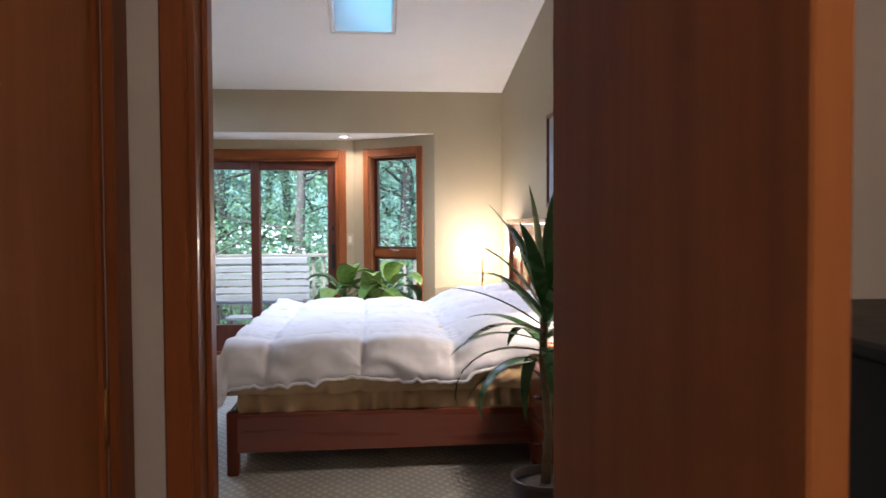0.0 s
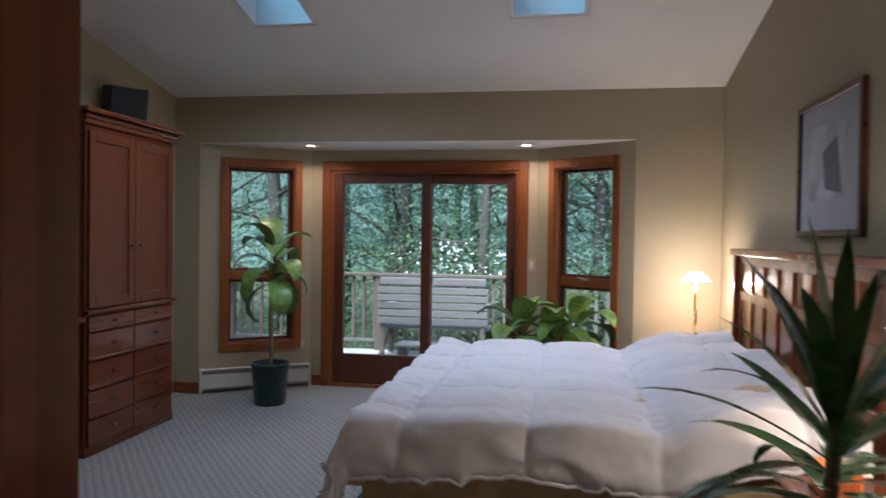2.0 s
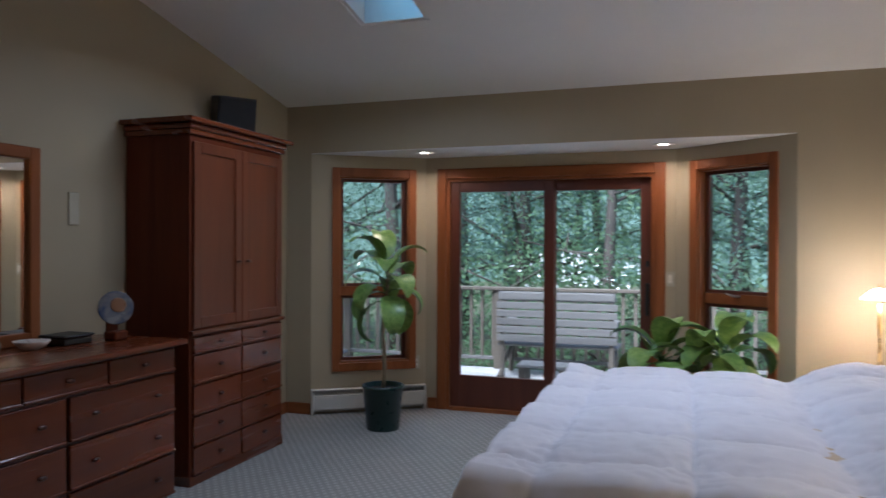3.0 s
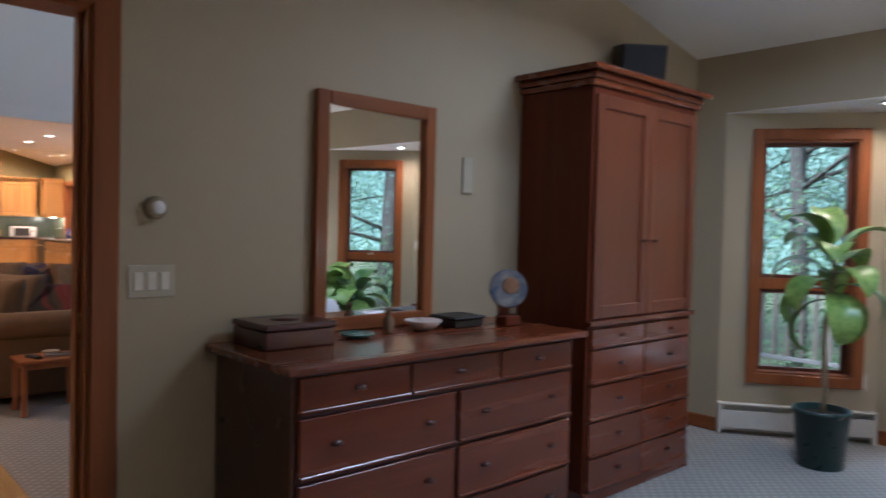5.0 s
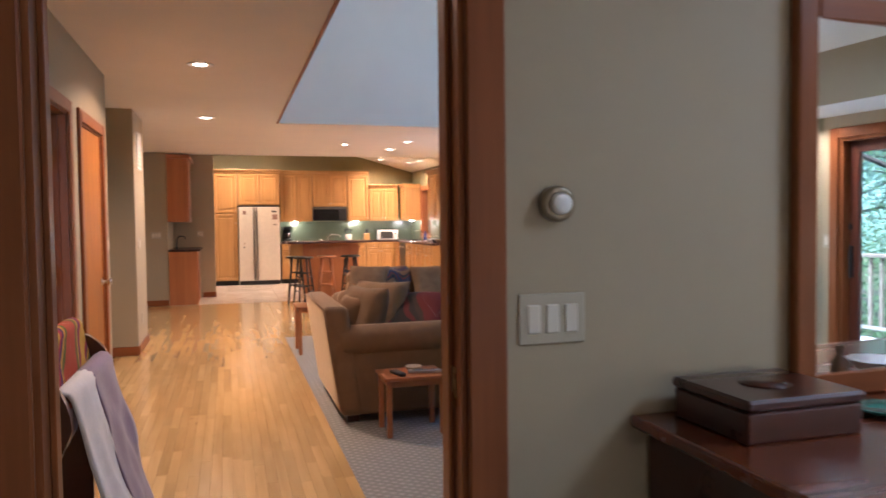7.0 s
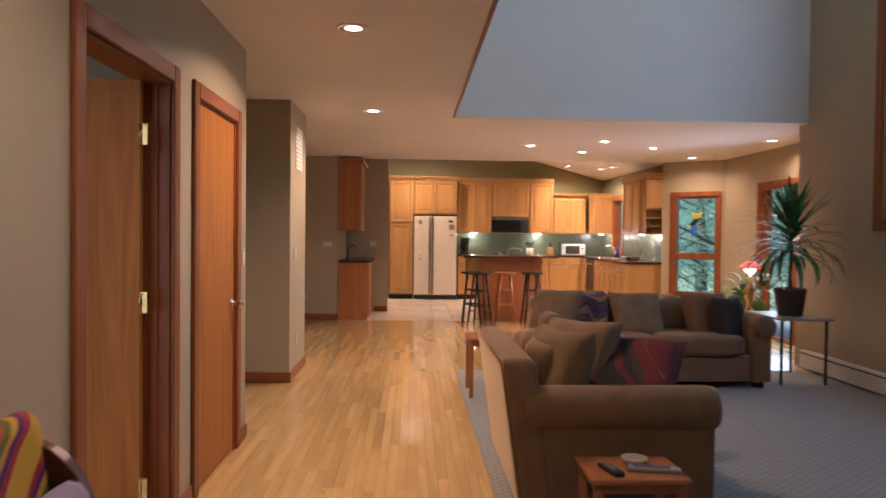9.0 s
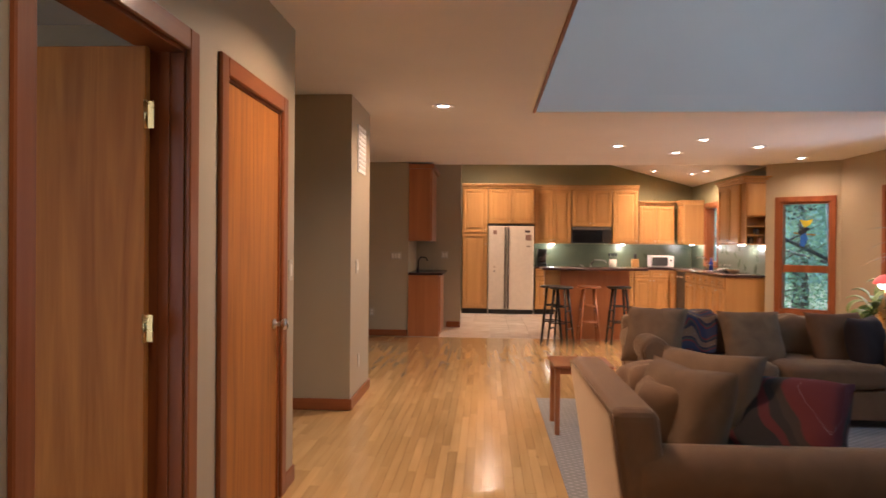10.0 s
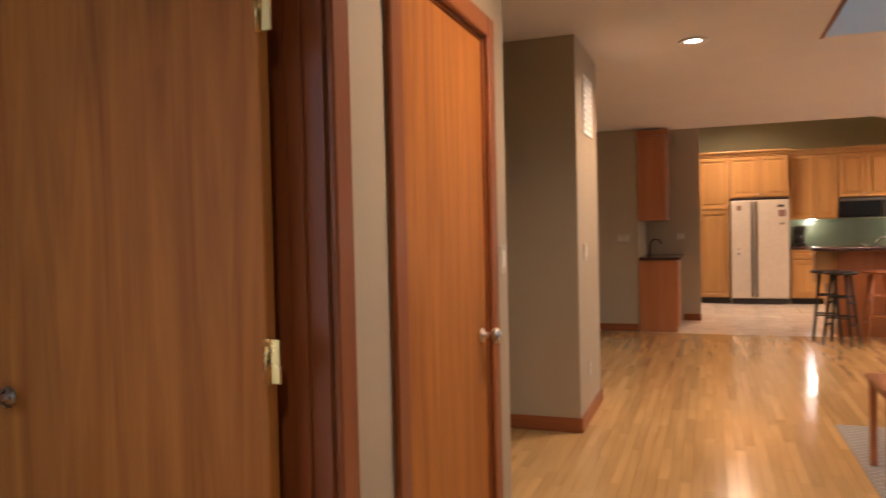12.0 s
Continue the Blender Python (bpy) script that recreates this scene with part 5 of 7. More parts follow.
throw_pillow(-6.20, 3.86, 0.68, 0.46, 26, -16, PILLOW, "plump olive-brown throw pillow on the sofa", 1)
throw_pillow(-6.48, 4.03, 0.70, 0.46, 48, -26, PILLOW, "plump olive-brown throw pillow on the sofa", 2)
throw_pillow(-6.32, 4.27, 0.62, 0.54, 64, -46, SOFT_RED, "dark wine-red patterned throw pillow on the sofa", 3)
throw_pillow(-9.26, 4.47, 0.64, 0.48, 62, -26, PILLOW, "plump brown throw pillow on the sofa", 4)
throw_pillow(-9.34, 5.27, 0.61, 0.50, 92, -30, PILLOW, "plump brown throw pillow on the sofa", 6)
throw_pillow(-9.34, 5.94, 0.61, 0.48, 98, -24, surface("rust_chenille", (0.13, 0.062, 0.026), (0.20, 0.10, 0.042), 0.92, 9, 320, 0.35), "rust-brown throw pillow on the sofa", 5)
throw_pillow(-9.22, 6.10, 0.60, 0.44, 128, -14, plain("dark_weave", (0.030, 0.018, 0.015), 0.9), "dark brown throw pillow against the sofa arm", 7)
DRAPE = [(-0.085, 0.60), (-0.085, 0.74), (0.0, 0.795), (0.24, 0.815), (0.37, 0.765), (0.445, 0.62), (0.52, 0.50)]


def drape(u, v):
    """Over the sofa back and down its cushions, with soft folds across."""
    k = min(int(v * 6), 5)
    f = v * 6 - k
    y, z = (DRAPE[k][i] * (1 - f) + DRAPE[k + 1][i] * f for i in (0, 1))
    return S2 @ Vector((1.40 + 0.50 * u + 0.03 * math.sin(7 * v), y + 0.014 * math.sin(15 * u + 2 * v), z + 0.012 * math.sin(13 * u + 3 * v)))


th_ = Mesh().grid(30, 36, drape)
th_o = single("throw_blanket", th_, PLAID, "dark plaid throw draped over the sofa back", "blanket")
th_o.modifiers.new("thick", "SOLIDIFY").thickness = 0.012


def small_table(x0, x1, y0, y1, h, label, material):
    t = thing("side_table", ((x0 + x1) / 2, (y0 + y1) / 2, 0), label, "table")
    part("tabletop", Mesh().box(x0 - 0.015, x1 + 0.015, y0 - 0.015, y1 + 0.015, h - 0.022, h, 0.006, 2), material, t)
    for xa in (x0, x1 - 0.034):
        for ya in (y0, y1 - 0.034):
            part("leg", Mesh().box(xa, xa + 0.034, ya, ya + 0.034, 0.004, h - 0.022, 0.004), material, t)
    for ya in (y0 + 0.008, y1 - 0.026):
        part("apron", Mesh().box(x0 + 0.034, x1 - 0.034, ya, ya + 0.018, h - 0.065, h - 0.022, 0.003), material, t)
    for xa in (x0 + 0.008, x1 - 0.026):
        part("apron", Mesh().box(xa, xa + 0.018, y0 + 0.034, y1 - 0.034, h - 0.065, h - 0.022, 0.003), material, t)


small_table(-5.76, -5.47, 3.88, 4.26, 0.385, "small teak side table with remote controls on it", TEAK)
small_table(-8.98, -8.55, 3.62, 4.02, 0.50, "small teak corner table between the sofas", TEAK)


def remote(x, y, turn, length, material):
    m = place((x, y, 0.3855), turn)
    r = thing("remote_control", (x, y, 0.3855), "slim remote control lying on the side table", "remote control", "remote controls on the table")
    part("body", Mesh().box(-length / 2, length / 2, -0.024, 0.024, 0, 0.020, 0.007, 2, m=m), material, r)
    part("keypad", Mesh().box(-length * 0.38, length * 0.3, -0.017, 0.017, 0.0195, 0.0225, 0.001, m=m), plain("rubber_grey", (0.10, 0.10, 0.11), 0.6), r)


remote(-5.56, 3.97, 15, 0.15, BLACK)
remote(-5.56, 4.15, 78, 0.22, plain("silver_plastic", (0.30, 0.30, 0.32), 0.35))
single("ash_bowl", Mesh().turned([(0.03, 0), (0.05, 0.008), (0.058, 0.028), (0.053, 0.028), (0.04, 0.012), (0, 0.012)], (-5.66, 4.10, 0.3855), 20), plain("stone_bowl", (0.35, 0.28, 0.2), 0.5), "small stone bowl on the side table", "bowl")

# quilt rack with three throws by the doorway
rk = thing("quilt_rack", (-3.62, 2.32, 0), "dark wooden quilt rack hung with throws", "rack")
RK0, RK1, RKY = -4.02, -3.28, 2.40
for x in (RK0, RK1):
    e = Mesh()
    e.prism([(math.cos(a) * 0.135, 0.80 + math.sin(a) * 0.17) for a in [math.pi * k / 14 for k in range(15)]] + [(-0.06, 0.62), (-0.05, 0.08), (-0.20, 0.0), (0.20, 0.0), (0.05, 0.08), (0.06, 0.62)], 0, 0.03,
            m=Matrix(((0, 0, 1, x), (1, 0, 0, RKY), (0, 1, 0, 0), (0, 0, 0, 1))))
    part("end_panel", e, DARK_CHERRY, rk)
RAILS = [(0.0, 0.985), (-0.10, 0.86), (0.10, 0.86)]
for dy, z in RAILS:
    part("rail", Mesh().tube([(RK0 + 0.02, RKY + dy, z), (RK1 + 0.02, RKY + dy, z)], 0.012, 12), DARK_CHERRY, rk)


def hung(name, dy, z, x0, x1, front, back, material, label, seed):
    def at(u, v):
        x = x0 + (x1 - x0) * u
        s = -back + (front + back) * v
        r = 0.035
        wr = noise.noise(Vector((x * 9 + seed, s * 5, seed))) * 0.022 * min(1, abs(s) * 6)
        if abs(s) < r * 1.57:
            return Vector((x, RKY + dy + r * math.sin(s / r), z + r * math.cos(s / r)))
        sg = math.copysign(1, s)
        dn = abs(s) - r * 1.57
        return Vector((x + 0.03 * wr, RKY + dy + sg * (r + dn * 0.24) + wr, z - dn))
    o = single(name, Mesh().grid(22, 44, at), material, label, "blanket", "throws on the rack")
    o.modifiers.new("thick", "SOLIDIFY").thickness = 0.010


hung("throw_blanket", 0.0, 0.99, -4.0, -3.42, 0.24, 0.30, BRIGHT, "multicoloured striped throw folded over the top rail", 1)
hung("throw_blanket", 0.0, 0.99, -3.41, -3.29, 0.16, 0.30, surface("white_wool", (0.68, 0.68, 0.72), (0.80, 0.80, 0.84), 0.95, 30, 300, 0.6, sheen=0.3), "white woollen throw over the top rail", 2)
hung("throw_blanket", 0.10, 0.865, -3.98, -3.62, 0.78, 0.30, surface("mauve_cotton", (0.19, 0.145, 0.24), (0.25, 0.195, 0.31), 0.9, 8, 260, 0.3, sheen=0.3), "mauve cotton throw hanging to the floor", 3)
hung("throw_blanket", 0.10, 0.865, -3.63, -3.30, 0.72, 0.30, bpy.data.materials["white_wool"], "fringed white woollen throw hanging low", 4)

# passage fittings
switch_plate(place((-7.365, YW, 1.20), 180), 1, "single white switch beside the closet door")
switch_plate(place((-9.45, YW, 1.16), 180), 2, "double ivory switch on the wall end")
switch_plate(place((-9.55, YW, 0.35), 180), 1, "ivory wall outlet low on the wall end", "wall_outlet", False)
vg = thing("wall_grille", (-9.62, YW, 2.12), "white slatted return air grille high on the wall", "grille")
part("frame", Mesh().box(-9.80, -9.44, YW, YW + 0.012, 1.96, 2.36, 0.003), WHITE, vg)
for k in range(9):
    part("slat", Mesh().box(-9.77, -9.47, YW + 0.012, YW + 0.018, 1.99 + 0.04 * k, 2.012 + 0.04 * k, 0.002), WHITE_TRIM, vg)
switch_plate(place((-13.95, 1.80, 1.18), 90), 3, "ivory triple switch on the entry wall")
switch_plate(place((-13.95, 1.45, 0.35), 90), 1, "ivory wall outlet on the entry wall", "wall_outlet", False)
switch_plate(place((-15.19, 2.45, 1.18), 90), 2, "ivory double switch beside the kitchen", )
baseboard("baseboard", [(-5.06 + 0.08, LX - 0.02, YW, YW + 0.015), (-6.255, -6.045, YW, YW + 0.015), (-7.44, -7.255, YW, YW + 0.015), (-10.105, -9.162, YW, YW + 0.015)], TRIM_X)
baseboard("baseboard", [(-9.177, -9.162, 1.50, YW), (-13.95, -13.935, -1.0, 1.975), (-15.19, -15.175, 2.48, 2.71), (-10.105, -10.09, 1.0, YW)], TRIM_Y)
structure("door_frame_6", Mesh().box(-9.177, -9.157, 1.42, 1.495, 0, 2.13, 0.004), TRIM, "stained wood casing on the side passage wall", "door frame")
structure("wall_alcove_back", Mesh().box(-9.18, -7.30, 0.2, 0.35, -0.1, CZ), PAINT, "khaki painted back wall of the side passage", "wall")
for x, y in ((-6.84, 2.78), (-9.68, 2.74)):
    recessed(x, y, CZ, 7.0, WARM, 0.08)
# The last one, at x -4.2, is unseen and added to brighten the passage.
for x, y, w in ((-12.2, 4.70, 5), (-12.85, 5.55, 4.2), (-11.68, 5.56, 5), (-12.26, 6.38, 4.2), (-11.33, 7.55, 3.4), (-13.38, 7.35, 3.4), (-4.2, 2.78, 3.6)):
    recessed(x, y, CZ, w * 0.86, WARM, 0.075)
for x, y in ((-16.6, 3.2), (-16.5, 4.9)):
    recessed(x, y, 3.45, 14.5, WARM, 0.075)


def tracklight(x, y):
    recessed(x, y, 3.45 - 0.95 * (y - 4.0) / 3.5 - 0.03, 7.3, WARM, 0.065)


tracklight(-17.4, 6.32), tracklight(-16.6, 6.80), tracklight(-15.95, 6.86)

# lamp, table and plants by the nook
nt = thing("plant_stand", (-9.4, 6.75, 0), "dark metal plant stand with slim legs", "table")
part("tabletop", Mesh().box(-9.75, -9.05, 6.52, 7.02, 0.60, 0.62, 0.004), plain("grey_stone", (0.25, 0.25, 0.25), 0.3), nt)
for x in (-9.72, -9.10):
    for y in (6.55, 6.97):
        part("leg", Mesh().tube([(x, y, 0.004), (x, y, 0.60)], 0.014, 8), BLACKWOOD, nt)
rl = thing("table_lamp", (-10.35, 6.84, 0), "lit lamp with a red and cream glass shade", "lamp")
part("base", Mesh().turned([(0.14, 0), (0.14, 0.02), (0.02, 0.04), (0.014, 0.06), (0.014, 0.62), (0.05, 0.68), (0.06, 0.78), (0.02, 0.88), (0.012, 0.98)], (-10.35, 6.84, 0)), BRASS, rl)
part("shade", Mesh().turned([(0.018, 1.105), (0.05, 1.095), (0.085, 1.062), (0.108, 1.02), (0.104, 1.02), (0.07, 1.065), (0.0, 1.09)], (-10.35, 6.84, 0), 24, wave=0.05), glow("lit_red_glass", (0.62, 0.07, 0.05), 0.45), rl, "red glass shade")
part("globe", Mesh().puff(-10.41, -10.29, 6.78, 6.90, 0.965, 1.05, 2, 14, 10), glow("lit_cream_glass", (1.0, 0.84, 0.66), 2.5), rl, "lit cream glass bowl")
dumb_cane("leafy_plant", -10.75, 6.95, 0.15, 0.30, [(-0.2, 0.1, 0.80, 8, 0.26), (0.15, -0.1, 0.74, 8, 0.26), (0.0, 0.2, 0.92, 8, 0.26)], "leafy green houseplant in a brown pot behind the sofa", 8, POT_CLAY)
dragon = yucca(-9.38, 6.77, 0.86, 84, 0.60, "dragon_tree", "large potted dragon tree with long narrow leaves on a plant stand", 0.15, 9, 0.026)
dragon.location.z = 0.6205


def framed_glass(name, m, u0, u1, z0, z1, mull, label, rail=None):
    w = structure(name, Mesh().box(u0, u0 + 0.03, 0, 0.15, z0, z1, m=m).box(u1 - 0.03, u1, 0, 0.15, z0, z1, m=m).box(u0 + 0.03, u1 - 0.03, 0, 0.15, z1 - 0.03, z1, m=m).box(u0 + 0.03, u1 - 0.03, 0, 0.15, z0, z0 + 0.03, m=m), TRIM, label, "window")
    for b in ((u0 - 0.07, u0 + 0.004, z0 - 0.07 if z0 > 0.1 else z0, z1 + 0.075), (u1 - 0.004, u1 + 0.07, z0 - 0.07 if z0 > 0.1 else z0, z1 + 0.075), (u0 + 0.004, u1 - 0.004, z1 - 0.004, z1 + 0.075)):
        part("casing", Mesh().box(b[0], b[1], -0.022, 0, b[2], b[3], 0.004, m=m), TRIM, w)
    if z0 > 0.1:
        part("sill", Mesh().box(u0 + 0.004, u1 - 0.004, -0.024, 0, z0 - 0.07, z0 + 0.004, 0.004, m=m), TRIM_X, w)
    for u in mull:
        part("stile", Mesh().box(u - 0.05, u + 0.05, 0.04, 0.09, z0 + 0.03, z1 - 0.03, 0.004, m=m), TRIM, w)
    if rail:
        part("mullion", Mesh().box(u0 + 0.03, u1 - 0.03, 0.04, 0.09, rail, rail + 0.10, 0.004, m=m), TRIM, w)
    g = part("pane", Mesh().box(u0 + 0.03, u1 - 0.03, 0.062, 0.068, z0 + 0.03, z1 - 0.03, m=m), GLASS, w)
    g.visible_shadow = False
    return w


framed_glass("window_3", NK, 0.20, 0.86, 0.45, 2.0, (), "wood-cased nook window over a low sash", 1.0)
framed_glass("door_6", place((-12.45, 7.97, 0)), 0.0, 1.70, 0.0, 2.05, (0.09, 0.86, 1.61), "wood-framed sliding glass door in the nook, closed")
framed_glass("window_4", place((-17.35, 7.29, 0)), 0.0, 0.70, 1.05, 2.10, (), "wood-cased window over the kitchen sink")
framed_glass("window_5", place((-8.8, NX_, 0)), 0.0, 4.9, 1.5, 5.0, (1.22, 2.45, 3.67), "tall living room window wall")
orn = thing("window_ornament", NK @ Vector((0.53, 0.03, 1.6)), "stained glass bird ornament hanging in the window", "ornament")
OM = NK @ Matrix(((1, 0, 0, 0.53), (0, 0, 1, 0.03), (0, 1, 0, 1.58), (0, 0, 0, 1)))
part("wing", Mesh().prism([(-0.02, 0.05), (0.06, 0.09), (0.10, 0.18), (0.02, 0.15), (-0.08, 0.17)], 0, 0.006, m=OM), plain("yellow_glass", (0.65, 0.55, 0.03), 0.2), orn)
part("body", Mesh().prism([(0.0, -0.02), (0.06, 0.05), (-0.02, 0.07), (-0.10, -0.02), (-0.06, -0.06)], 0, 0.006, m=OM), BLACK, orn)
part("tail", Mesh().prism([(-0.06, -0.06), (0.0, -0.02), (0.03, -0.10), (-0.02, -0.22), (-0.07, -0.20)], 0, 0.006, m=OM), plain("blue_glass", (0.05, 0.16, 0.55), 0.2), orn)
part("branch", Mesh().prism([(-0.16, -0.03), (0.13, -0.06), (0.13, -0.04), (-0.16, -0.01)], 0.001, 0.007, m=OM), plain("brown_glass", (0.30, 0.16, 0.04), 0.2), orn)
part("cord", Mesh().tube([OM @ Vector((0.02, 0.15, 0)), OM @ Vector((0.02, 0.37, 0))], 0.002, 5), BLACK, orn)
oc = thing("patio_chair", (-12.95, 9.0, -0.05), "black mesh patio chair outside the nook window", "chair")
part("back", Mesh().box(-13.45, -12.95, 9.0, 9.05, 0.60, 1.02, 0.03, 2), BLACK, oc)
part("seat", Mesh().box(-13.45, -12.95, 9.05, 9.50, 0.36, 0.42, 0.02, 2), BLACK, oc)
for x in (-13.42, -12.98):
    for y in (9.03, 9.47):
        part("leg", Mesh().tube([(x, y, -0.06), (x, y, 0.6 if y < 9.1 else 0.37)], 0.015, 8), BLACK, oc)
hn = thing("baseboard_heater", (-9.0, NX_, 0), "white baseboard heater along the living room wall", "heater", kind="structure")
part("cover", Mesh().box(-9.95, -7.0, NX_ - 0.065, NX_ - 0.001, 0.02, 0.20, 0.006), WHITE_TRIM, hn)
part("slot", Mesh().box(-9.93, -7.02, NX_ - 0.068, NX_ - 0.064, 0.165, 0.178, 0.001), BLACK, hn)


# ---- kitchen ----
COUNTER = surface("dark_counter", (0.030, 0.016, 0.014), (0.075, 0.035, 0.030), 0.22, 40, 200, 0.02)
ALMOND = plain("almond_enamel", (0.66, 0.60, 0.50), 0.35)
ISLAND = wood("island_panel", (0.30, 0.10, 0.03), (0.44, 0.17, 0.055), 0.35, "z", 0.3)


# Darker carcass: the shadow lines round the doors are put into its colour.
MAPLE_SHADED = wood("maple_carcass_shaded", (0.33, 0.165, 0.045), (0.45, 0.25, 0.08), 0.4, "z", 0.2)


def panel_door(parent, m, u0, u1, z0, z1, knob=None, glass=False):
    """A framed door on the face y 0 of the frame m, proud towards -y."""
    r = 0.058 if z1 - z0 > 0.3 else 0.035
    u0, u1, z0, z1 = u0 + 0.004, u1 - 0.004, z0 + 0.004, z1 - 0.004
    d = part("door" if z1 - z0 > 0.3 else "drawer", Mesh().box(u0, u0 + r, -0.028, -0.001, z0, z1, 0.006, m=m).box(u1 - r, u1, -0.028, -0.001, z0, z1, 0.006, m=m)
             .box(u0 + r, u1 - r, -0.028, -0.001, z0, z0 + r, 0.006, m=m).box(u0 + r, u1 - r, -0.028, -0.001, z1 - r, z1, 0.006, m=m), MAPLE, parent)
    inner = 0.026 if z1 - z0 > 0.3 else 0.008
    part("panel", Mesh().box(u0 + r - 0.002, u1 - r + 0.002, -0.008, -0.002, z0 + r - 0.002, z1 - r + 0.002, m=m)
         .box(u0 + r + inner, u1 - r - inner, -0.022, -0.007, z0 + r + inner, z1 - r - inner, 0.010, m=m), MAPLE, d)
    if knob is not None:
        part("knob", Mesh().puff(knob[0] - 0.013, knob[0] + 0.013, -0.046, -0.02, knob[1] - 0.013, knob[1] + 0.013, 2, 8, 6, m=m), NICKEL, d)


def cabinet(m, w, depth, z0, z1, doors, label, crown=False, drawers=0.0, toe=False):
    """A cabinet whose front lies on y 0 of the frame m, from u 0 to w."""
    c = thing("kitchen_cabinet", m @ Vector((w / 2, depth / 2, z0)), label, "cabinet", "maple kitchen cabinets")
    part("body", Mesh().box(0.001, w - 0.001, 0.0, depth, z0 + (0.10 if toe else 0), z1, m=m), MAPLE_SHADED, c)
    if toe:
        part("toe_kick", Mesh().box(0.003, w - 0.003, 0.06, depth, 0.0, 0.10, m=m), BLACKWOOD, c)
    lo, hi = z0 + (0.11 if toe else 0.008), z1 - 0.008
    n = doors
    for k in range(n):
        ua, ub = 0.008 + k * (w - 0.012) / n, (k + 1) * (w - 0.012) / n + 0.002
        if drawers:
            panel_door(c, m, ua, ub, hi - drawers, hi, ((ua + ub) / 2, hi - drawers / 2))
        panel_door(c, m, ua, ub, lo, hi - (drawers + 0.012 if drawers else 0), (ub - 0.03 if k % 2 == 0 else ua + 0.03, (hi - 0.2 if toe else lo + 0.06)))
    if crown:
        part("crown", Mesh().box(-0.005, w + 0.005, -0.03, depth, z1 + 0.001, z1 + 0.03, 0.004, m=m).box(-0.004, w + 0.004, -0.050, depth, z1 + 0.031, z1 + 0.062, 0.010, 2, m=m).box(-0.006, w + 0.006, -0.075, depth, z1 + 0.063, z1 + 0.092, 0.006, 2, m=m), MAPLE, c)
    return c


def west(y0, front):
    return Matrix(((0, -1, 0, front), (1, 0, 0, y0), (0, 0, 1, 0), (0, 0, 0, 1)))


def north(x0, front):
    return Matrix(((1, 0, 0, x0), (0, 1, 0, front), (0, 0, 1, 0), (0, 0, 0, 1)))


KW = -18.25
pantry = cabinet(west(2.655, -17.6), 0.50, 0.645, 0.0, 1.58, 1, "tall maple pantry cabinet, lower part", toe=True)
cabinet(west(2.655, -17.6), 0.50, 0.645, 1.582, 2.46, 1, "tall maple pantry cabinet, upper part", True)
cabinet(west(3.16, -17.6), 0.91, 0.645, 1.76, 2.46, 2, "maple cabinet over the refrigerator", True)
cabinet(west(4.085, -17.87), 0.735, 0.375, 1.39, 2.46, 2, "maple wall cabinet over the counter", True)
cabinet(west(4.825, -17.87), 0.79, 0.375, 1.73, 2.46, 2, "maple wall cabinet over the microwave", True)
cabinet(west(5.62, -17.87), 0.51, 0.375, 1.39, 2.46, 1, "wide maple wall cabinet", True)
cabinet(west(6.135, -17.87), 0.70, 0.375, 1.39, 2.15, 2, "lower maple wall cabinet near the corner", True)
cabinet(north(-17.87, 6.92), 0.42, 0.365, 1.39, 2.15, 1, "corner maple wall cabinet with open shelves", True)
cabinet(north(-15.40, 6.92), 1.0, 0.365, 1.39, 2.30, 2, "maple wall cabinet at the end of the counter", True)
es = thing("end_shelf", (-14.3, 7.1, 1.39), "maple end cabinet with open shelves below its door", "shelf")
part("body", Mesh().box(-14.398, -14.20, 6.92, 7.28, 1.80, 2.30, 0.003), MAPLE_SHADED, es)
part("door", Mesh().box(-14.199, -14.18, 6.935, 7.265, 1.82, 2.28, 0.005), MAPLE, es)
for y in (6.92, 7.265):
    part("side", Mesh().box(-14.398, -14.20, y, y + 0.015, 1.39, 1.799, 0.002), MAPLE_SHADED, es)
for z in (1.39, 1.52, 1.65):
    part("shelf", Mesh().box(-14.398, -14.19, 6.936, 7.264, z, z + 0.016, 0.003), MAPLE, es)
part("crown", Mesh().box(-14.398, -14.17, 6.89, 7.28, 2.301, 2.33, 0.004).box(-14.398, -14.145, 6.865, 7.28, 2.331, 2.362, 0.010, 2).box(-14.398, -14.12, 6.845, 7.28, 2.363, 2.392, 0.006, 2), MAPLE, es)
for k, (y, z, c) in enumerate(((7.02, 1.406, (0.03, 0.025, 0.02)), (7.15, 1.406, (0.22, 0.12, 0.06)), (7.10, 1.536, (0.03, 0.03, 0.03)))):
    single("storage_jar", Mesh().turned([(0.035, 0), (0.042, 0.01), (0.042, 0.075), (0.03, 0.09), (0, 0.092)], (-14.29, y, z), 14), plain("jar_glaze", c, 0.3), "small glazed jar on the open end shelf", "jar", "jars on the end shelf")
for k, (y, w) in enumerate(((4.085, 0.60), (4.69, 0.70), (5.395, 0.60), (6.0, 0.68))):
    cabinet(west(y, -17.6), w, 0.645, 0, 0.895, 1 if w < 0.65 else 2, "maple base cabinet with a drawer", drawers=0.15, toe=True)
for x, w in ((-17.55, 0.45), (-16.45, 0.75), (-15.69, 0.62), (-15.06, 0.70)):
    cabinet(north(x, 6.69), w, 0.595, 0, 0.895, 1 if w < 0.5 else 2, "maple base cabinet along the window wall", drawers=0.15, toe=True)
dw = thing("dishwasher", (-16.77, 7.0, 0), "black dishwasher between the base cabinets", "dishwasher")
part("front", Mesh().box(-17.08, -16.47, 6.68, 7.28, 0.10, 0.89, 0.005), BLACK, dw)
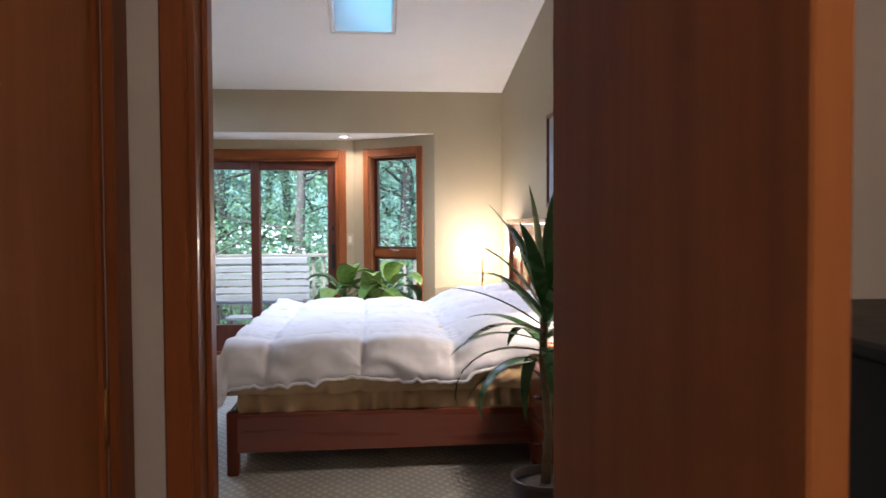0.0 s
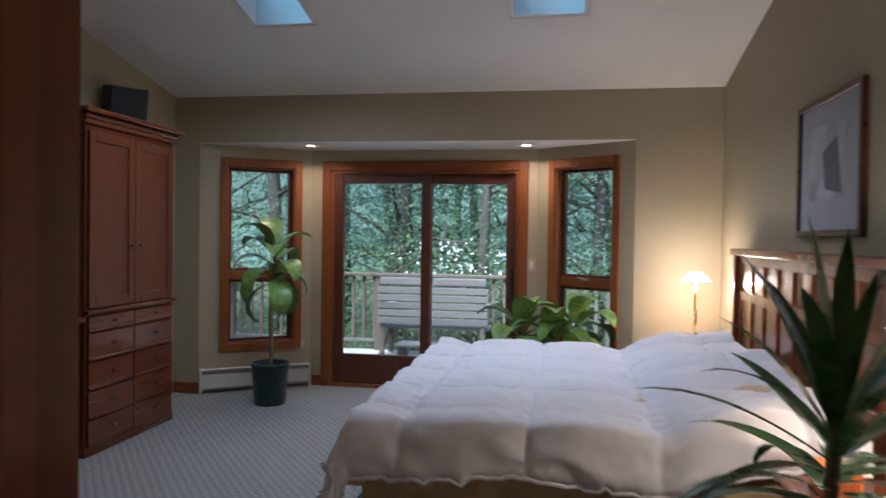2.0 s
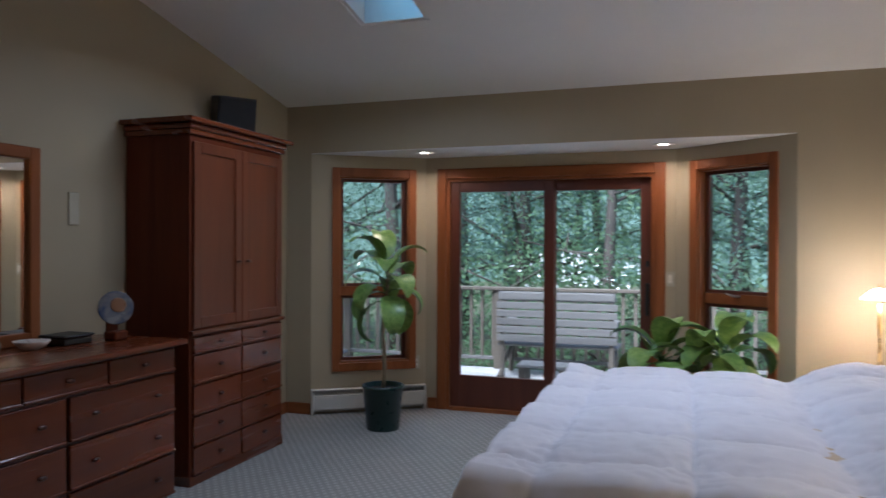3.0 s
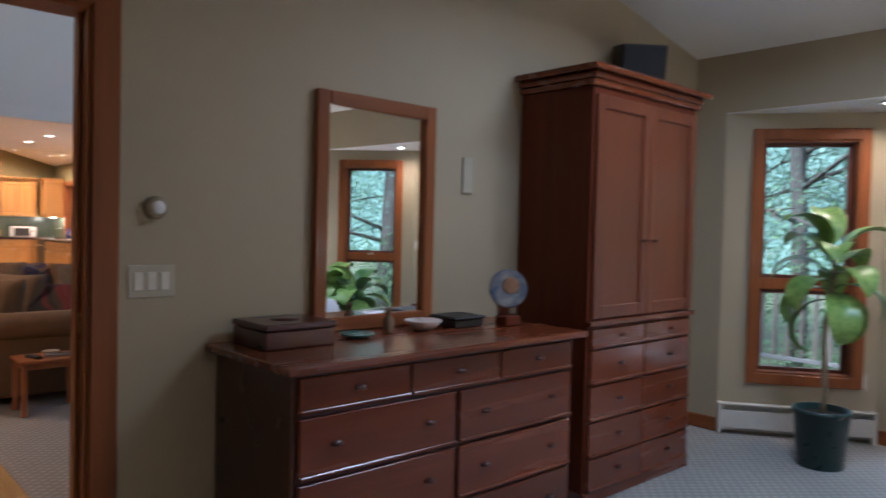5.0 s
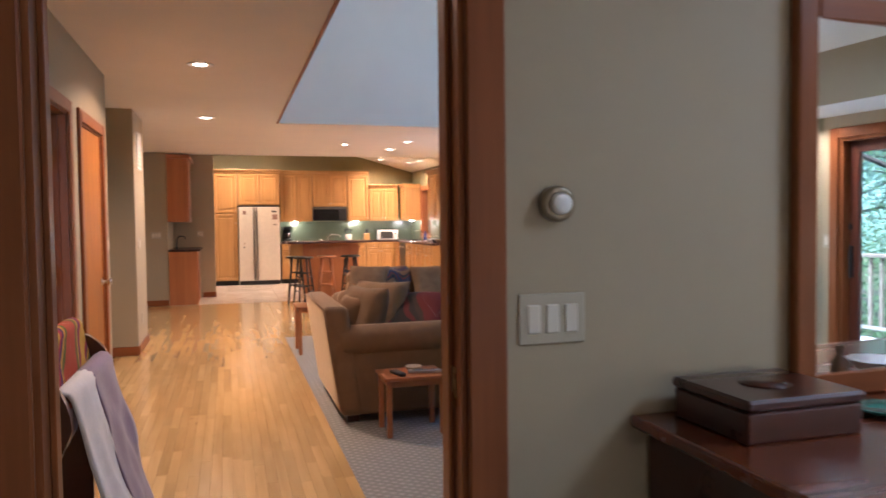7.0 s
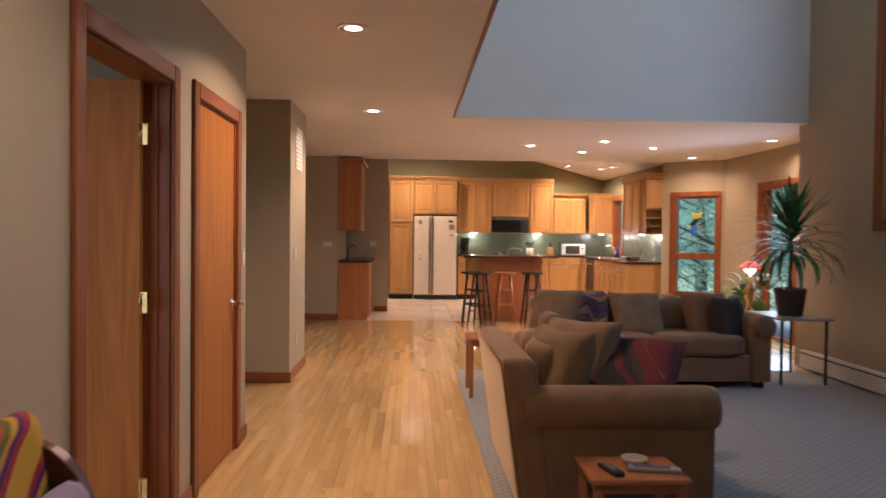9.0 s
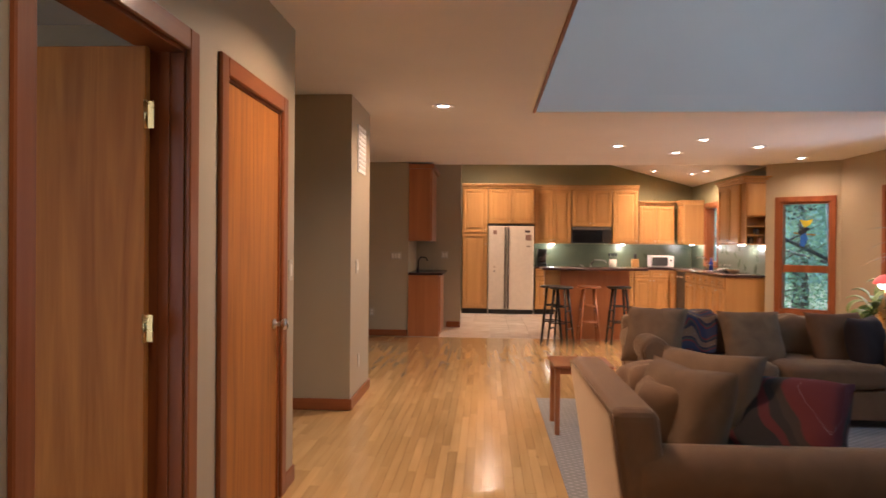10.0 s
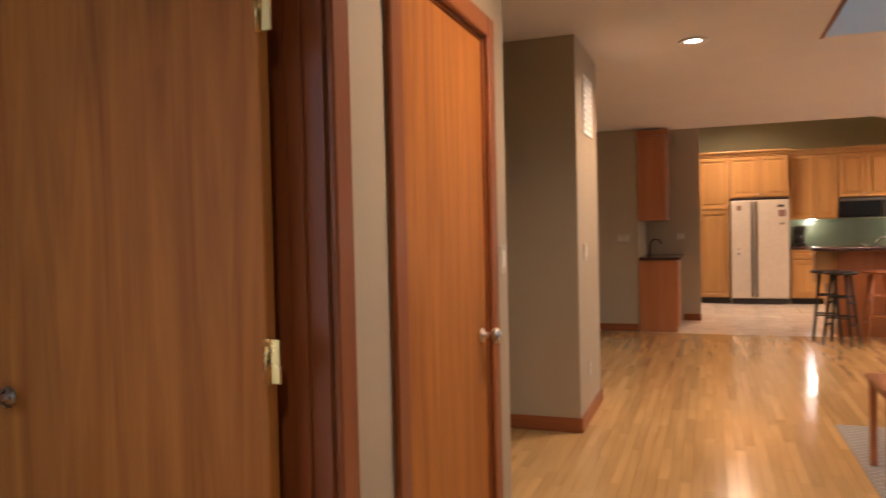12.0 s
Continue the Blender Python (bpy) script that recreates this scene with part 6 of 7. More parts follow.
part("handle", Mesh().tube([(-17.0, 6.65, 0.80), (-16.55, 6.65, 0.80)], 0.012, 8), NICKEL, dw)
ct = thing("countertop", (-17.9, 5.5, 0.895), "dark polished stone countertop round the kitchen corner", "countertop")
part("slab", Mesh().box(KW, -17.57, 4.085, 6.66, 0.897, 0.937, 0.005), COUNTER, ct)
part("slab", Mesh().box(KW, -14.33, 6.661, 7.285, 0.897, 0.937, 0.005), COUNTER, ct)
structure("backsplash", Mesh().box(KW, KW + 0.012, 4.085, 7.27, 0.94, 1.385).box(KW + 0.012, -17.42, 7.278, 7.289, 0.94, 1.385).box(-16.57, -14.35, 7.278, 7.289, 0.94, 1.385), surface("green_splash", (0.10, 0.125, 0.075), (0.145, 0.17, 0.105), 0.3, 3, 40, 0.05), "pale green backsplash behind the counter", "backsplash")
for x, y in ((-18.0, 4.45), (-18.0, 5.85), (-17.6, 7.1), (-14.9, 7.1)):
    u = thing("under_cabinet_light", (x, y, 1.385), "small lit lamp under the wall cabinet", "light", "under-cabinet lights")
    part("lamp", Mesh().turned([(0.05, 0), (0.05, -0.012), (0, -0.014)], (x, y, 1.388), 16), CAN_GLOW, u).visible_shadow = False
    li = new("under_lamp", bpy.data.lights.new("under_lamp", "POINT"))
    li.data.energy, li.data.color, li.data.shadow_soft_size, li.location = 1.9, (1, 0.88, 0.68), 0.04, (x, y, 1.34)


def fridge():
    f = thing("refrigerator", (-17.9, 3.61, 0), "almond side-by-side refrigerator with black trim", "refrigerator")
    part("body", Mesh().box(KW, -17.57, 3.17, 4.055, 0.02, 1.72, 0.01), ALMOND, f)
    for ya, yb, hy in ((3.172, 3.525, 3.495), (3.535, 4.053, 3.560)):
        d = part("door", Mesh().box(-17.568, -17.50, ya, yb, 0.10, 1.725, 0.012, 2), ALMOND, f)
        part("handle", Mesh().box(-17.498, -17.455, hy - 0.016, hy + 0.016, 0.12, 1.70, 0.006), plain("handle_grey", (0.14, 0.12, 0.10), 0.4), d, "long dark handle")
    part("grille", Mesh().box(-17.57, -17.51, 3.18, 4.045, 0.012, 0.09, 0.004), BLACK, f)
    part("top_trim", Mesh().box(-17.9, -17.52, 3.165, 4.06, 1.728, 1.752, 0.003), BLACK, f)
    for y, z, w, h, c in ((3.93, 1.62, 0.10, 0.04, (0.05, 0.03, 0.03)), (3.95, 1.50, 0.11, 0.11, (0.28, 0.16, 0.12)), (3.95, 1.33, 0.08, 0.03, (0.3, 0.25, 0.2)), (3.30, 1.60, 0.07, 0.08, (0.25, 0.14, 0.10)), (3.29, 0.92, 0.03, 0.03, (0.4, 0.3, 0.2)), (3.29, 0.84, 0.03, 0.03, (0.1, 0.1, 0.1))):
        part("magnet", Mesh().box(-17.4995, -17.493, y - w / 2, y + w / 2, z - h / 2, z + h / 2, 0.002), plain("magnet", c, 0.5), f)


fridge()
mw = thing("microwave", (-18.0, 5.22, 1.40), "black over-range microwave oven", "microwave")
part("body", Mesh().box(KW, -17.84, 4.835, 5.605, 1.40, 1.725, 0.006), BLACK, mw)
part("door", Mesh().box(-17.84, -17.815, 4.84, 5.42, 1.42, 1.66, 0.006), plain("black_glass", (0.01, 0.01, 0.012), 0.08), mw)
part("vent", Mesh().box(-17.84, -17.822, 4.84, 5.60, 1.672, 1.715, 0.003), plain("grey_vent", (0.10, 0.10, 0.10), 0.4), mw)
part("keypad", Mesh().box(-17.84, -17.818, 5.44, 5.595, 1.42, 1.66, 0.004), BLACK, mw)


def island():
    i = thing("kitchen_island", (-14.3, 4.69, 0), "kitchen island with a raised dark bar top", "island")
    part("front_panel", Mesh().box(-13.93, -13.90, 4.20, 5.185, 0.0, 1.0, 0.003), ISLAND, i)
    part("body", Mesh().box(-14.95, -13.93, 4.21, 5.175, 0.0, 0.90), MAPLE, i)
    part("bar_wall", Mesh().box(-14.08, -13.931, 4.205, 5.18, 0.90, 1.0), MAPLE, i)
    part("bar_top", Mesh().box(-14.15, -13.66, 3.92, 5.40, 1.001, 1.04, 0.008, 2), COUNTER, i, "dark stone bar top")
    part("worktop", Mesh().box(-14.98, -14.085, 4.15, 5.23, 0.90, 0.937, 0.005), COUNTER, i)
    part("end_panel", Mesh().box(-14.1, -13.93, 3.98, 4.205, 0.62, 1.0, 0.003), MAPLE, i)


island()


def stool(x, y, material, label, turn):
    s = thing("bar_stool", (x, y, 0), label, "stool", "stools at the island")
    z = 0.76
    part("seat", Mesh().turned([(0.0, 0), (0.15, 0.002), (0.168, 0.012), (0.168, 0.026), (0.155, 0.034), (0.0, 0.030)], (x, y, z), 24), material, s)
    for k in range(4):
        a = radians(turn + 90 * k)
        part("leg", Mesh().tube([(x + 0.10 * math.cos(a), y + 0.10 * math.sin(a), z), (x + 0.20 * math.cos(a), y + 0.20 * math.sin(a), 0.001)], [0.018, 0.014], 8), material, s)
    for k in range(4):
        a, b = radians(turn + 90 * k), radians(turn + 90 * (k + 1))
        for zz in ((0.22, 0.46) if k % 2 == 0 else (0.30, 0.52)):
            r = 0.20 - 0.10 * zz / z
            part("rung", Mesh().tube([(x + r * math.cos(a), y + r * math.sin(a), zz), (x + r * math.cos(b), y + r * math.sin(b), zz)], 0.010, 6), material, s)


stool(-13.55, 4.05, BLACKWOOD, "dark painted wooden bar stool", 38)
stool(-13.30, 4.15, BLACKWOOD, "dark painted wooden bar stool", 20)
stool(-13.50, 4.55, TEAK, "natural wood bar stool with turned legs", 45)
stool(-13.50, 4.97, BLACKWOOD, "dark painted wooden bar stool", 50)

# wet bar
wb = thing("wet_bar_cabinet", (-14.5, 2.2, 0), "maple wet bar base cabinet with dark top", "cabinet")
part("body", Mesh().box(-15.15, -13.93, 1.987, 2.44, 0.0, 0.90, 0.003), ISLAND, wb)
part("countertop", Mesh().box(-15.17, -13.90, 1.987, 2.49, 0.901, 0.937, 0.005), COUNTER, wb)
part("door", Mesh().box(-14.5, -13.96, 2.441, 2.46, 0.06, 0.88, 0.004), ISLAND, wb)
wu = thing("wall_cabinet", (-14.5, 2.15, 1.45), "maple wall cabinet over the wet bar", "cabinet")
part("body", Mesh().box(-15.15, -13.93, 1.987, 2.31, 1.40, 2.46, 0.003), ISLAND, wu)
part("door", Mesh().box(-14.5, -13.94, 2.311, 2.332, 1.41, 2.45, 0.004), ISLAND, wu)
part("crown", Mesh().box(-15.15, -13.89, 1.987, 2.36, 2.461, 2.53, 0.006), ISLAND, wu)
tp = thing("faucet", (-14.3, 2.10, 0.937), "dark bar faucet on the wet bar", "faucet")
part("spout", Mesh().tube([(-14.3, 2.10, 0.937), (-14.3, 2.10, 1.10), (-14.3, 2.14, 1.16), (-14.3, 2.22, 1.15), (-14.3, 2.24, 1.10)], 0.011, 10), BLACK, tp)
part("handle", Mesh().turned([(0.02, 0), (0.016, 0.05), (0.01, 0.06)], (-14.2, 2.10, 0.937), 12), BLACK, tp)

# things on the counters
te = thing("toaster_oven", (-17.9, 6.55, 0.937), "white countertop toaster oven", "toaster oven")
part("body", Mesh().box(-18.08, -17.74, 6.36, 6.80, 0.945, 1.17, 0.012, 2), WHITE, te)
part("door", Mesh().box(-17.74, -17.728, 6.38, 6.68, 0.97, 1.14, 0.004), plain("oven_glass", (0.05, 0.05, 0.05), 0.1), te)
part("dial", Mesh().turned([(0.02, 0), (0.018, 0.015), (0, 0.016)], n=14, m=Matrix.Translation((-17.74, 6.74, 1.08)) @ Matrix.Rotation(radians(90), 4, "Y")), BLACK, te)
cfm = thing("coffee_maker", (-17.95, 4.25, 0.937), "black drip coffee maker", "coffee maker")
part("body", Mesh().box(-18.1, -17.85, 4.16, 4.34, 0.938, 1.00, 0.008).box(-18.1, -18.0, 4.16, 4.34, 1.0, 1.26, 0.008).box(-18.1, -17.86, 4.16, 4.34, 1.20, 1.28, 0.01), BLACK, cfm)
part("jug", Mesh().turned([(0.05, 0), (0.065, 0.03), (0.06, 0.10), (0.045, 0.13)], (-17.92, 4.25, 1.003), 16), plain("smoky_glass", (0.03, 0.02, 0.02), 0.08), cfm)
single("utensil_crock", Mesh().turned([(0.06, 0), (0.07, 0.01), (0.075, 0.15), (0.068, 0.15), (0.06, 0.02), (0, 0.02)], (-17.75, 5.62, 0.938), 20), WHITE, "white crock for kitchen tools on the counter", "crock")
for k in range(6):
    a = k * 1.05
    ut = thing("cooking_spoon", (-17.75, 5.62, 0.96), "dark cooking spoon standing in the crock", "spoon", "spoons in the crock")
    part("handle", Mesh().tube([(-17.75 + 0.02 * math.cos(a), 5.62 + 0.02 * math.sin(a), 0.96), (-17.75 + 0.07 * math.cos(a), 5.62 + 0.07 * math.sin(a), 1.16)], 0.006, 6), BLACK, ut)
    part("bowl", Mesh().puff(-17.75 + 0.075 * math.cos(a) - 0.025, -17.75 + 0.075 * math.cos(a) + 0.025, 5.62 + 0.075 * math.sin(a) - 0.02, 5.62 + 0.075 * math.sin(a) + 0.02, 1.15, 1.22, 2, 8, 6), BLACK, ut)
kb = thing("knife_block", (-17.8, 6.05, 0.938), "wooden knife block with dark handles", "knife block")
part("block", Mesh().box(-17.88, -17.72, 6.0, 6.12, 0.938, 1.10, 0.01), MAPLE, kb)
for k in range(3):
    part("knife_handle", Mesh().box(-17.84 + 0.04 * k, -17.82 + 0.04 * k, 6.04, 6.08, 1.10, 1.20, 0.004), BLACK, kb)
fx = thing("kitchen_faucet", (-17.0, 7.15, 0.937), "chrome kitchen faucet by the window", "faucet")
part("spout", Mesh().tube([(-17.0, 7.2, 0.937), (-17.0, 7.2, 1.10), (-17.0, 7.14, 1.17), (-17.0, 7.02, 1.14)], 0.012, 10), NICKEL, fx)
fi = thing("island_faucet", (-14.5, 4.95, 0.937), "chrome gooseneck faucet on the island", "faucet")
part("spout", Mesh().tube([(-14.5, 4.72, 0.938), (-14.5, 4.72, 1.08), (-14.5, 4.78, 1.14), (-14.5, 4.92, 1.13), (-14.5, 4.96, 1.09)], 0.012, 10), NICKEL, fi)
part("lever", Mesh().tube([(-14.5, 4.62, 0.938), (-14.5, 4.62, 1.03), (-14.5, 4.56, 1.06)], 0.010, 8), NICKEL, fi)
bt = thing("bottle", (-16.4, 7.1, 0.937), "blue glass bottle on the counter", "bottle")
part("glass", Mesh().turned([(0.035, 0), (0.037, 0.12), (0.014, 0.17), (0.014, 0.22), (0, 0.22)], (-16.4, 7.1, 0.938), 14), plain("blue_bottle", (0.03, 0.06, 0.30), 0.1), bt)
single("dish_rack", Mesh().box(-15.9, -15.55, 6.85, 7.15, 0.938, 0.955, 0.004).tube([(-15.9, 6.85, 1.05), (-15.55, 6.85, 1.05), (-15.55, 7.15, 1.05), (-15.9, 7.15, 1.05)], 0.006, 6), NICKEL, "wire dish rack on the counter", "dish rack")
for k in range(3):
    single("bowl", Mesh().turned([(0.04, 0), (0.075, 0.03), (0.09, 0.06), (0.085, 0.06), (0.06, 0.02), (0, 0.02)], (-15.3 + 0.25 * k, 6.95, 0.938), 18), (WHITE, BLACK, plain("glazed_bowl", (0.3, 0.2, 0.12), 0.3))[k], "glazed mixing bowl on the counter", "bowl", "bowls on the counter")

# ---- outdoors ----
GREYWOOD = wood("weathered_deck", (0.137, 0.130, 0.122), (0.223, 0.216, 0.202), 0.8, "x", 0.0, 0.12)
GREYWOOD_Z = wood("weathered_post", (0.101, 0.083, 0.061), (0.173, 0.144, 0.115), 0.8, "z", 0.0, 0.12)
structure("ground", Mesh().box(-220, 220, 8.6, 400, -2.2, -1.2).box(-220, 220, -400, 8.6, -2.2, -1.6), surface("forest_floor", (0.035, 0.045, 0.018), (0.09, 0.085, 0.045), 0.95, 0.6, 9, 0.6), "leafy forest floor under the trees", "ground")
dk = thing("deck", (-0.5, 9.4, -0.15), "weathered grey plank deck outside the sliding door", "deck", kind="structure")
board = Mesh().box(-3.6, 2.9, 0, 0.135, -0.09, -0.055, 0.004)
# Paler than the railing's wood: the wet glare is put into the colour.
b0 = part("deck_board", board, wood("deck_wet_glare", (0.42, 0.41, 0.40), (0.58, 0.57, 0.55), 0.6, "x", 0.0, 0.10), dk)
b0.location.y = 8.17
for k in range(1, 17):
    o = b0.copy()
    scene.collection.objects.link(o)
    o.location.y = 8.17 + 0.141 * k
part("joist", Mesh().box(-3.6, 2.9, 8.17, 8.25, -0.35, -0.095).box(-3.6, 2.9, 10.45, 10.53, -0.35, -0.095), GREYWOOD_Z, dk)
rl_ = thing("deck_railing", (-0.4, 10.5, -0.055), "weathered wooden deck railing with square balusters", "railing")
part("top_rail", Mesh().box(-3.6, 2.9, 10.42, 10.56, 0.885, 0.925, 0.006), GREYWOOD_Z, rl_)
part("bottom_rail", Mesh().box(-3.6, 2.9, 10.47, 10.51, 0.05, 0.09, 0.004), GREYWOOD, rl_)
part("side_rail", Mesh().box(-3.6, -3.46, 8.2, 10.42, 0.885, 0.925, 0.006).box(-3.55, -3.51, 8.2, 10.42, 0.05, 0.09), GREYWOOD, rl_)
for x in (-3.54, -1.55, 0.75, 2.85):
    part("post", Mesh().box(x - 0.045, x + 0.045, 10.445, 10.535, -0.055, 0.885, 0.005), GREYWOOD_Z, rl_)
for k in range(46):
    part("baluster", Mesh().box(-3.42 + 0.138 * k, -3.385 + 0.138 * k, 10.472, 10.508, 0.09, 0.885), GREYWOOD_Z, rl_)
for k in range(15):
    part("baluster", Mesh().box(-3.548, -3.512, 8.32 + 0.138 * k, 8.355 + 0.138 * k, 0.09, 0.885), GREYWOOD_Z, rl_)


def garden_bench():
    b = thing("garden_bench", (-0.75, 9.9, -0.055), "weathered slatted wooden glider bench on the deck", "bench")
    x0, x1, y = -1.42, -0.10, 9.92
    zs = (0.36, 0.45, 0.54, 0.63, 0.72)
    for z in zs:
        part("back_slat", Mesh().box(x0, x1, y - 0.012, y + 0.012, z, z + 0.074, 0.004), GREYWOOD, b)
    part("top_board", Mesh().box(x0 + 0.02, (x0 + x1) / 2 - 0.004, y - 0.014, y + 0.014, 0.81, 0.915, 0.02, 2).box((x0 + x1) / 2 + 0.004, x1 - 0.02, y - 0.014, y + 0.014, 0.81, 0.915, 0.02, 2), GREYWOOD, b)
    for x in (x0 + 0.03, x1 - 0.09):
        part("arm", Mesh().box(x - 0.02, x + 0.07, y, y + 0.55, 0.55, 0.575, 0.005), GREYWOOD, b)
        part("leg", Mesh().box(x, x + 0.05, y + 0.012, y + 0.07, -0.05, 0.80, 0.005), GREYWOOD_Z, b)
        part("leg", Mesh().box(x, x + 0.05, y + 0.45, y + 0.51, -0.05, 0.55, 0.005), GREYWOOD_Z, b)
        part("brace", Mesh().tube([(x + 0.025, y - 0.10, -0.02), (x + 0.025, y + 0.5, 0.26)], 0.024, 6), GREYWOOD_Z, b)
    for k in range(5):
        part("seat_slat", Mesh().box(x0, x1, y + 0.04 + 0.095 * k, y + 0.12 + 0.095 * k, 0.30, 0.325, 0.004), GREYWOOD, b)


garden_bench()
dt = thing("deck_table", (-0.75, 9.25, -0.055), "small grey slatted table on the deck", "table")
part("tabletop", Mesh().box(-1.02, -0.52, 9.15, 9.45, 0.20, 0.23, 0.004), GREYWOOD, dt)
for x in (-1.0, -0.60):
    part("leg", Mesh().box(x, x + 0.07, 9.18, 9.42, -0.055, 0.20, 0.004), GREYWOOD_Z, dt)
nd = structure("nook_deck", Mesh().box(-16.5, -10.2, 8.13, 11.0, -0.15, -0.06), GREYWOOD, "weathered deck outside the nook", "deck")

TREE_BARK = surface("tree_bark", (0.035, 0.030, 0.025), (0.095, 0.082, 0.068), 0.9, 12, 60, 0.6, stretch=(1, 1, 0.25))
# Leaf greens made paler and bluer, with the haze of the air in them.
FOLIAGE = [surface("foliage_%d" % k, a, b, 0.55, 2.0, 30, 0.0, vary=0.25) for k, (a, b) in enumerate((((0.10, 0.175, 0.125), (0.20, 0.31, 0.21)), ((0.095, 0.175, 0.15), (0.18, 0.29, 0.23)), ((0.12, 0.21, 0.115), (0.215, 0.34, 0.18))))]
for f_ in FOLIAGE:
    n_, l_ = f_.node_tree.nodes, f_.node_tree.links
    tl, ms, pb = n_.new("ShaderNodeBsdfTranslucent"), n_.new("ShaderNodeMixShader"), n_["Principled BSDF"]
    l_.new(pb.inputs["Base Color"].links[0].from_socket, tl.inputs[0])
    ms.inputs[0].default_value = 0.6
    pb.inputs["Specular IOR Level"].default_value = 0.15
    l_.new(pb.outputs[0], ms.inputs[1]), l_.new(tl.outputs[0], ms.inputs[2]), l_.new(ms.outputs[0], n_["Material Output"].inputs[0])
rng = np.random.default_rng(5)


def leaf_cloud(name, centres, spread, per, size, material, parent):
    """Many small leaves round clump centres, built in one go."""
    n = len(centres) * per
    c = np.repeat(np.array(centres), per, axis=0) + rng.normal(0, 1, (n, 3)) * np.array(spread)
    a = rng.normal(0, 1, (n, 3))
    a /= np.linalg.norm(a, axis=1)[:, None]
    b = np.cross(a, rng.normal(0, 1, (n, 3)))
    b /= np.linalg.norm(b, axis=1)[:, None]
    s = size * rng.uniform(0.6, 1.3, (n, 1))
    v = np.stack([c - a * s, c + b * s * 0.45, c + a * s, c - b * s * 0.45], 1).reshape(-1, 3)
    data = bpy.data.meshes.new(name)
    data.from_pydata(v.tolist(), [], np.arange(4 * n).reshape(-1, 4).tolist())
    data.materials.append(material)
    ob = new(name, data)
    ob.parent = parent
    ob.matrix_parent_inverse = parent.matrix_basis.inverted()
    return ob


def tree(kind, height, radius, seed, low):
    rnd = random.Random(seed)
    t = thing("tree", (0, 0, 0), "leafy woodland tree with a slender trunk", "tree", "trees of the wood")
    lean = (rnd.uniform(-0.6, 0.6), rnd.uniform(-0.3, 0.3))
    tr = Mesh()
    pts = [(lean[0] * u * u * 2 + 0.08 * math.sin(6 * u), lean[1] * u * u, height * u) for u in (0, 0.2, 0.4, 0.6, 0.8, 1)]
    tr.tube(pts, [radius, radius * 0.8, radius * 0.68, radius * 0.5, radius * 0.3, 0.03], 10)
    tips = []
    for k in range(26):
        u = low + (1 - low) * rnd.random()
        base = Vector((lean[0] * u * u * 2 + 0.08 * math.sin(6 * u), lean[1] * u * u, height * u))
        a = rnd.uniform(0, 6.283)
        reach = (1.2 + 2.3 * rnd.random()) * (1.15 - 0.5 * u)
        end = base + Vector((math.cos(a) * reach, math.sin(a) * reach, reach * rnd.uniform(0.05, 0.6)))
        mid = (base + end) / 2 + Vector((rnd.uniform(-0.2, 0.2), rnd.uniform(-0.2, 0.2), rnd.uniform(-0.1, 0.25)))
        tr.tube([base, mid, end], [radius * 0.26, radius * 0.16, 0.012], 6)
        tips += [tuple(end), tuple((mid + end) / 2), tuple(mid)]
        for j in range(2):
            e2 = mid + Vector((rnd.uniform(-1, 1), rnd.uniform(-1, 1), rnd.uniform(-0.3, 0.6))) * 0.9
            tr.tube([mid, e2], [0.03, 0.008], 5)
            tips.append(tuple(e2))
    part("trunk", tr, TREE_BARK, t)
    leaf_cloud("crown", tips, (0.52, 0.52, 0.36), 135, 0.040, FOLIAGE[kind], t)
    return t


kinds = [tree(0, 11, 0.16, 1, 0.12), tree(1, 13, 0.20, 2, 0.15), tree(2, 9, 0.12, 3, 0.08)]
rt = random.Random(21)
spots = [(-4.6, 14.5), (-2.4, 16.0), (-0.6, 14.0), (1.4, 15.5), (3.2, 14.2), (5.2, 16.2), (-6.6, 16.0), (-3.4, 19.0), (-1.3, 18.2), (0.6, 19.4), (2.6, 18.6), (4.4, 20.0), (6.8, 18.8), (-5.4, 21.5), (-8.4, 19.5),
         (-2.4, 23.0), (0.0, 24.0), (2.0, 22.6), (4.8, 24.5), (-11.5, 14.5), (-13.2, 15.8), (-15.0, 14.8), (-9.9, 17.4), (-16.8, 17.0), (-12.2, 19.2), (-18.5, 14.6), (-14.6, 20.5), (-20.5, 17.5), (7.6, 23.0), (-7.0, 25.0), (-19.5, 11.5), (-22.5, 12.8), (-25.5, 14.5), (-21.5, 15.5), (-28.5, 16.0), (-24.5, 18.5), (-31, 19.5), (-18.2, 10.2), (-21.8, 11.0), (-26.0, 12.6), (-23.0, 10.2), (8.5, 12.5), (10.5, 15.0), (7.0, 13.6), (12.8, 13.2), (14.2, 17.0), (10.0, 19.0)]
for k, (x, y) in enumerate(spots):
    m = Matrix.Translation((x, y, -1.3)) @ Matrix.Rotation(rt.uniform(0, 6.28), 4, "Z")
    if k < 3:
        kinds[k].matrix_basis = m
    else:
        o = copy_thing(kinds[k % 3], m)
        s = rt.uniform(0.85, 1.2)
        o.scale = (s, s, s)
sh_ = thing("shrubs", (0, 13, -1.2), "undergrowth of green shrubs with white blossom", "shrubs", kind="stuff")
leaf_cloud("leaves", [(rt.uniform(-8, 8), rt.uniform(11.6, 15.5), rt.uniform(-1.0, 0.9)) for _ in range(150)], (0.5, 0.4, 0.35), 150, 0.045, FOLIAGE[2], sh_)
leaf_cloud("leaves", [(rt.uniform(-20, -9), rt.uniform(12.2, 15.5), rt.uniform(-1.0, 1.2)) for _ in range(110)], (0.5, 0.4, 0.35), 90, 0.06, FOLIAGE[0], sh_)
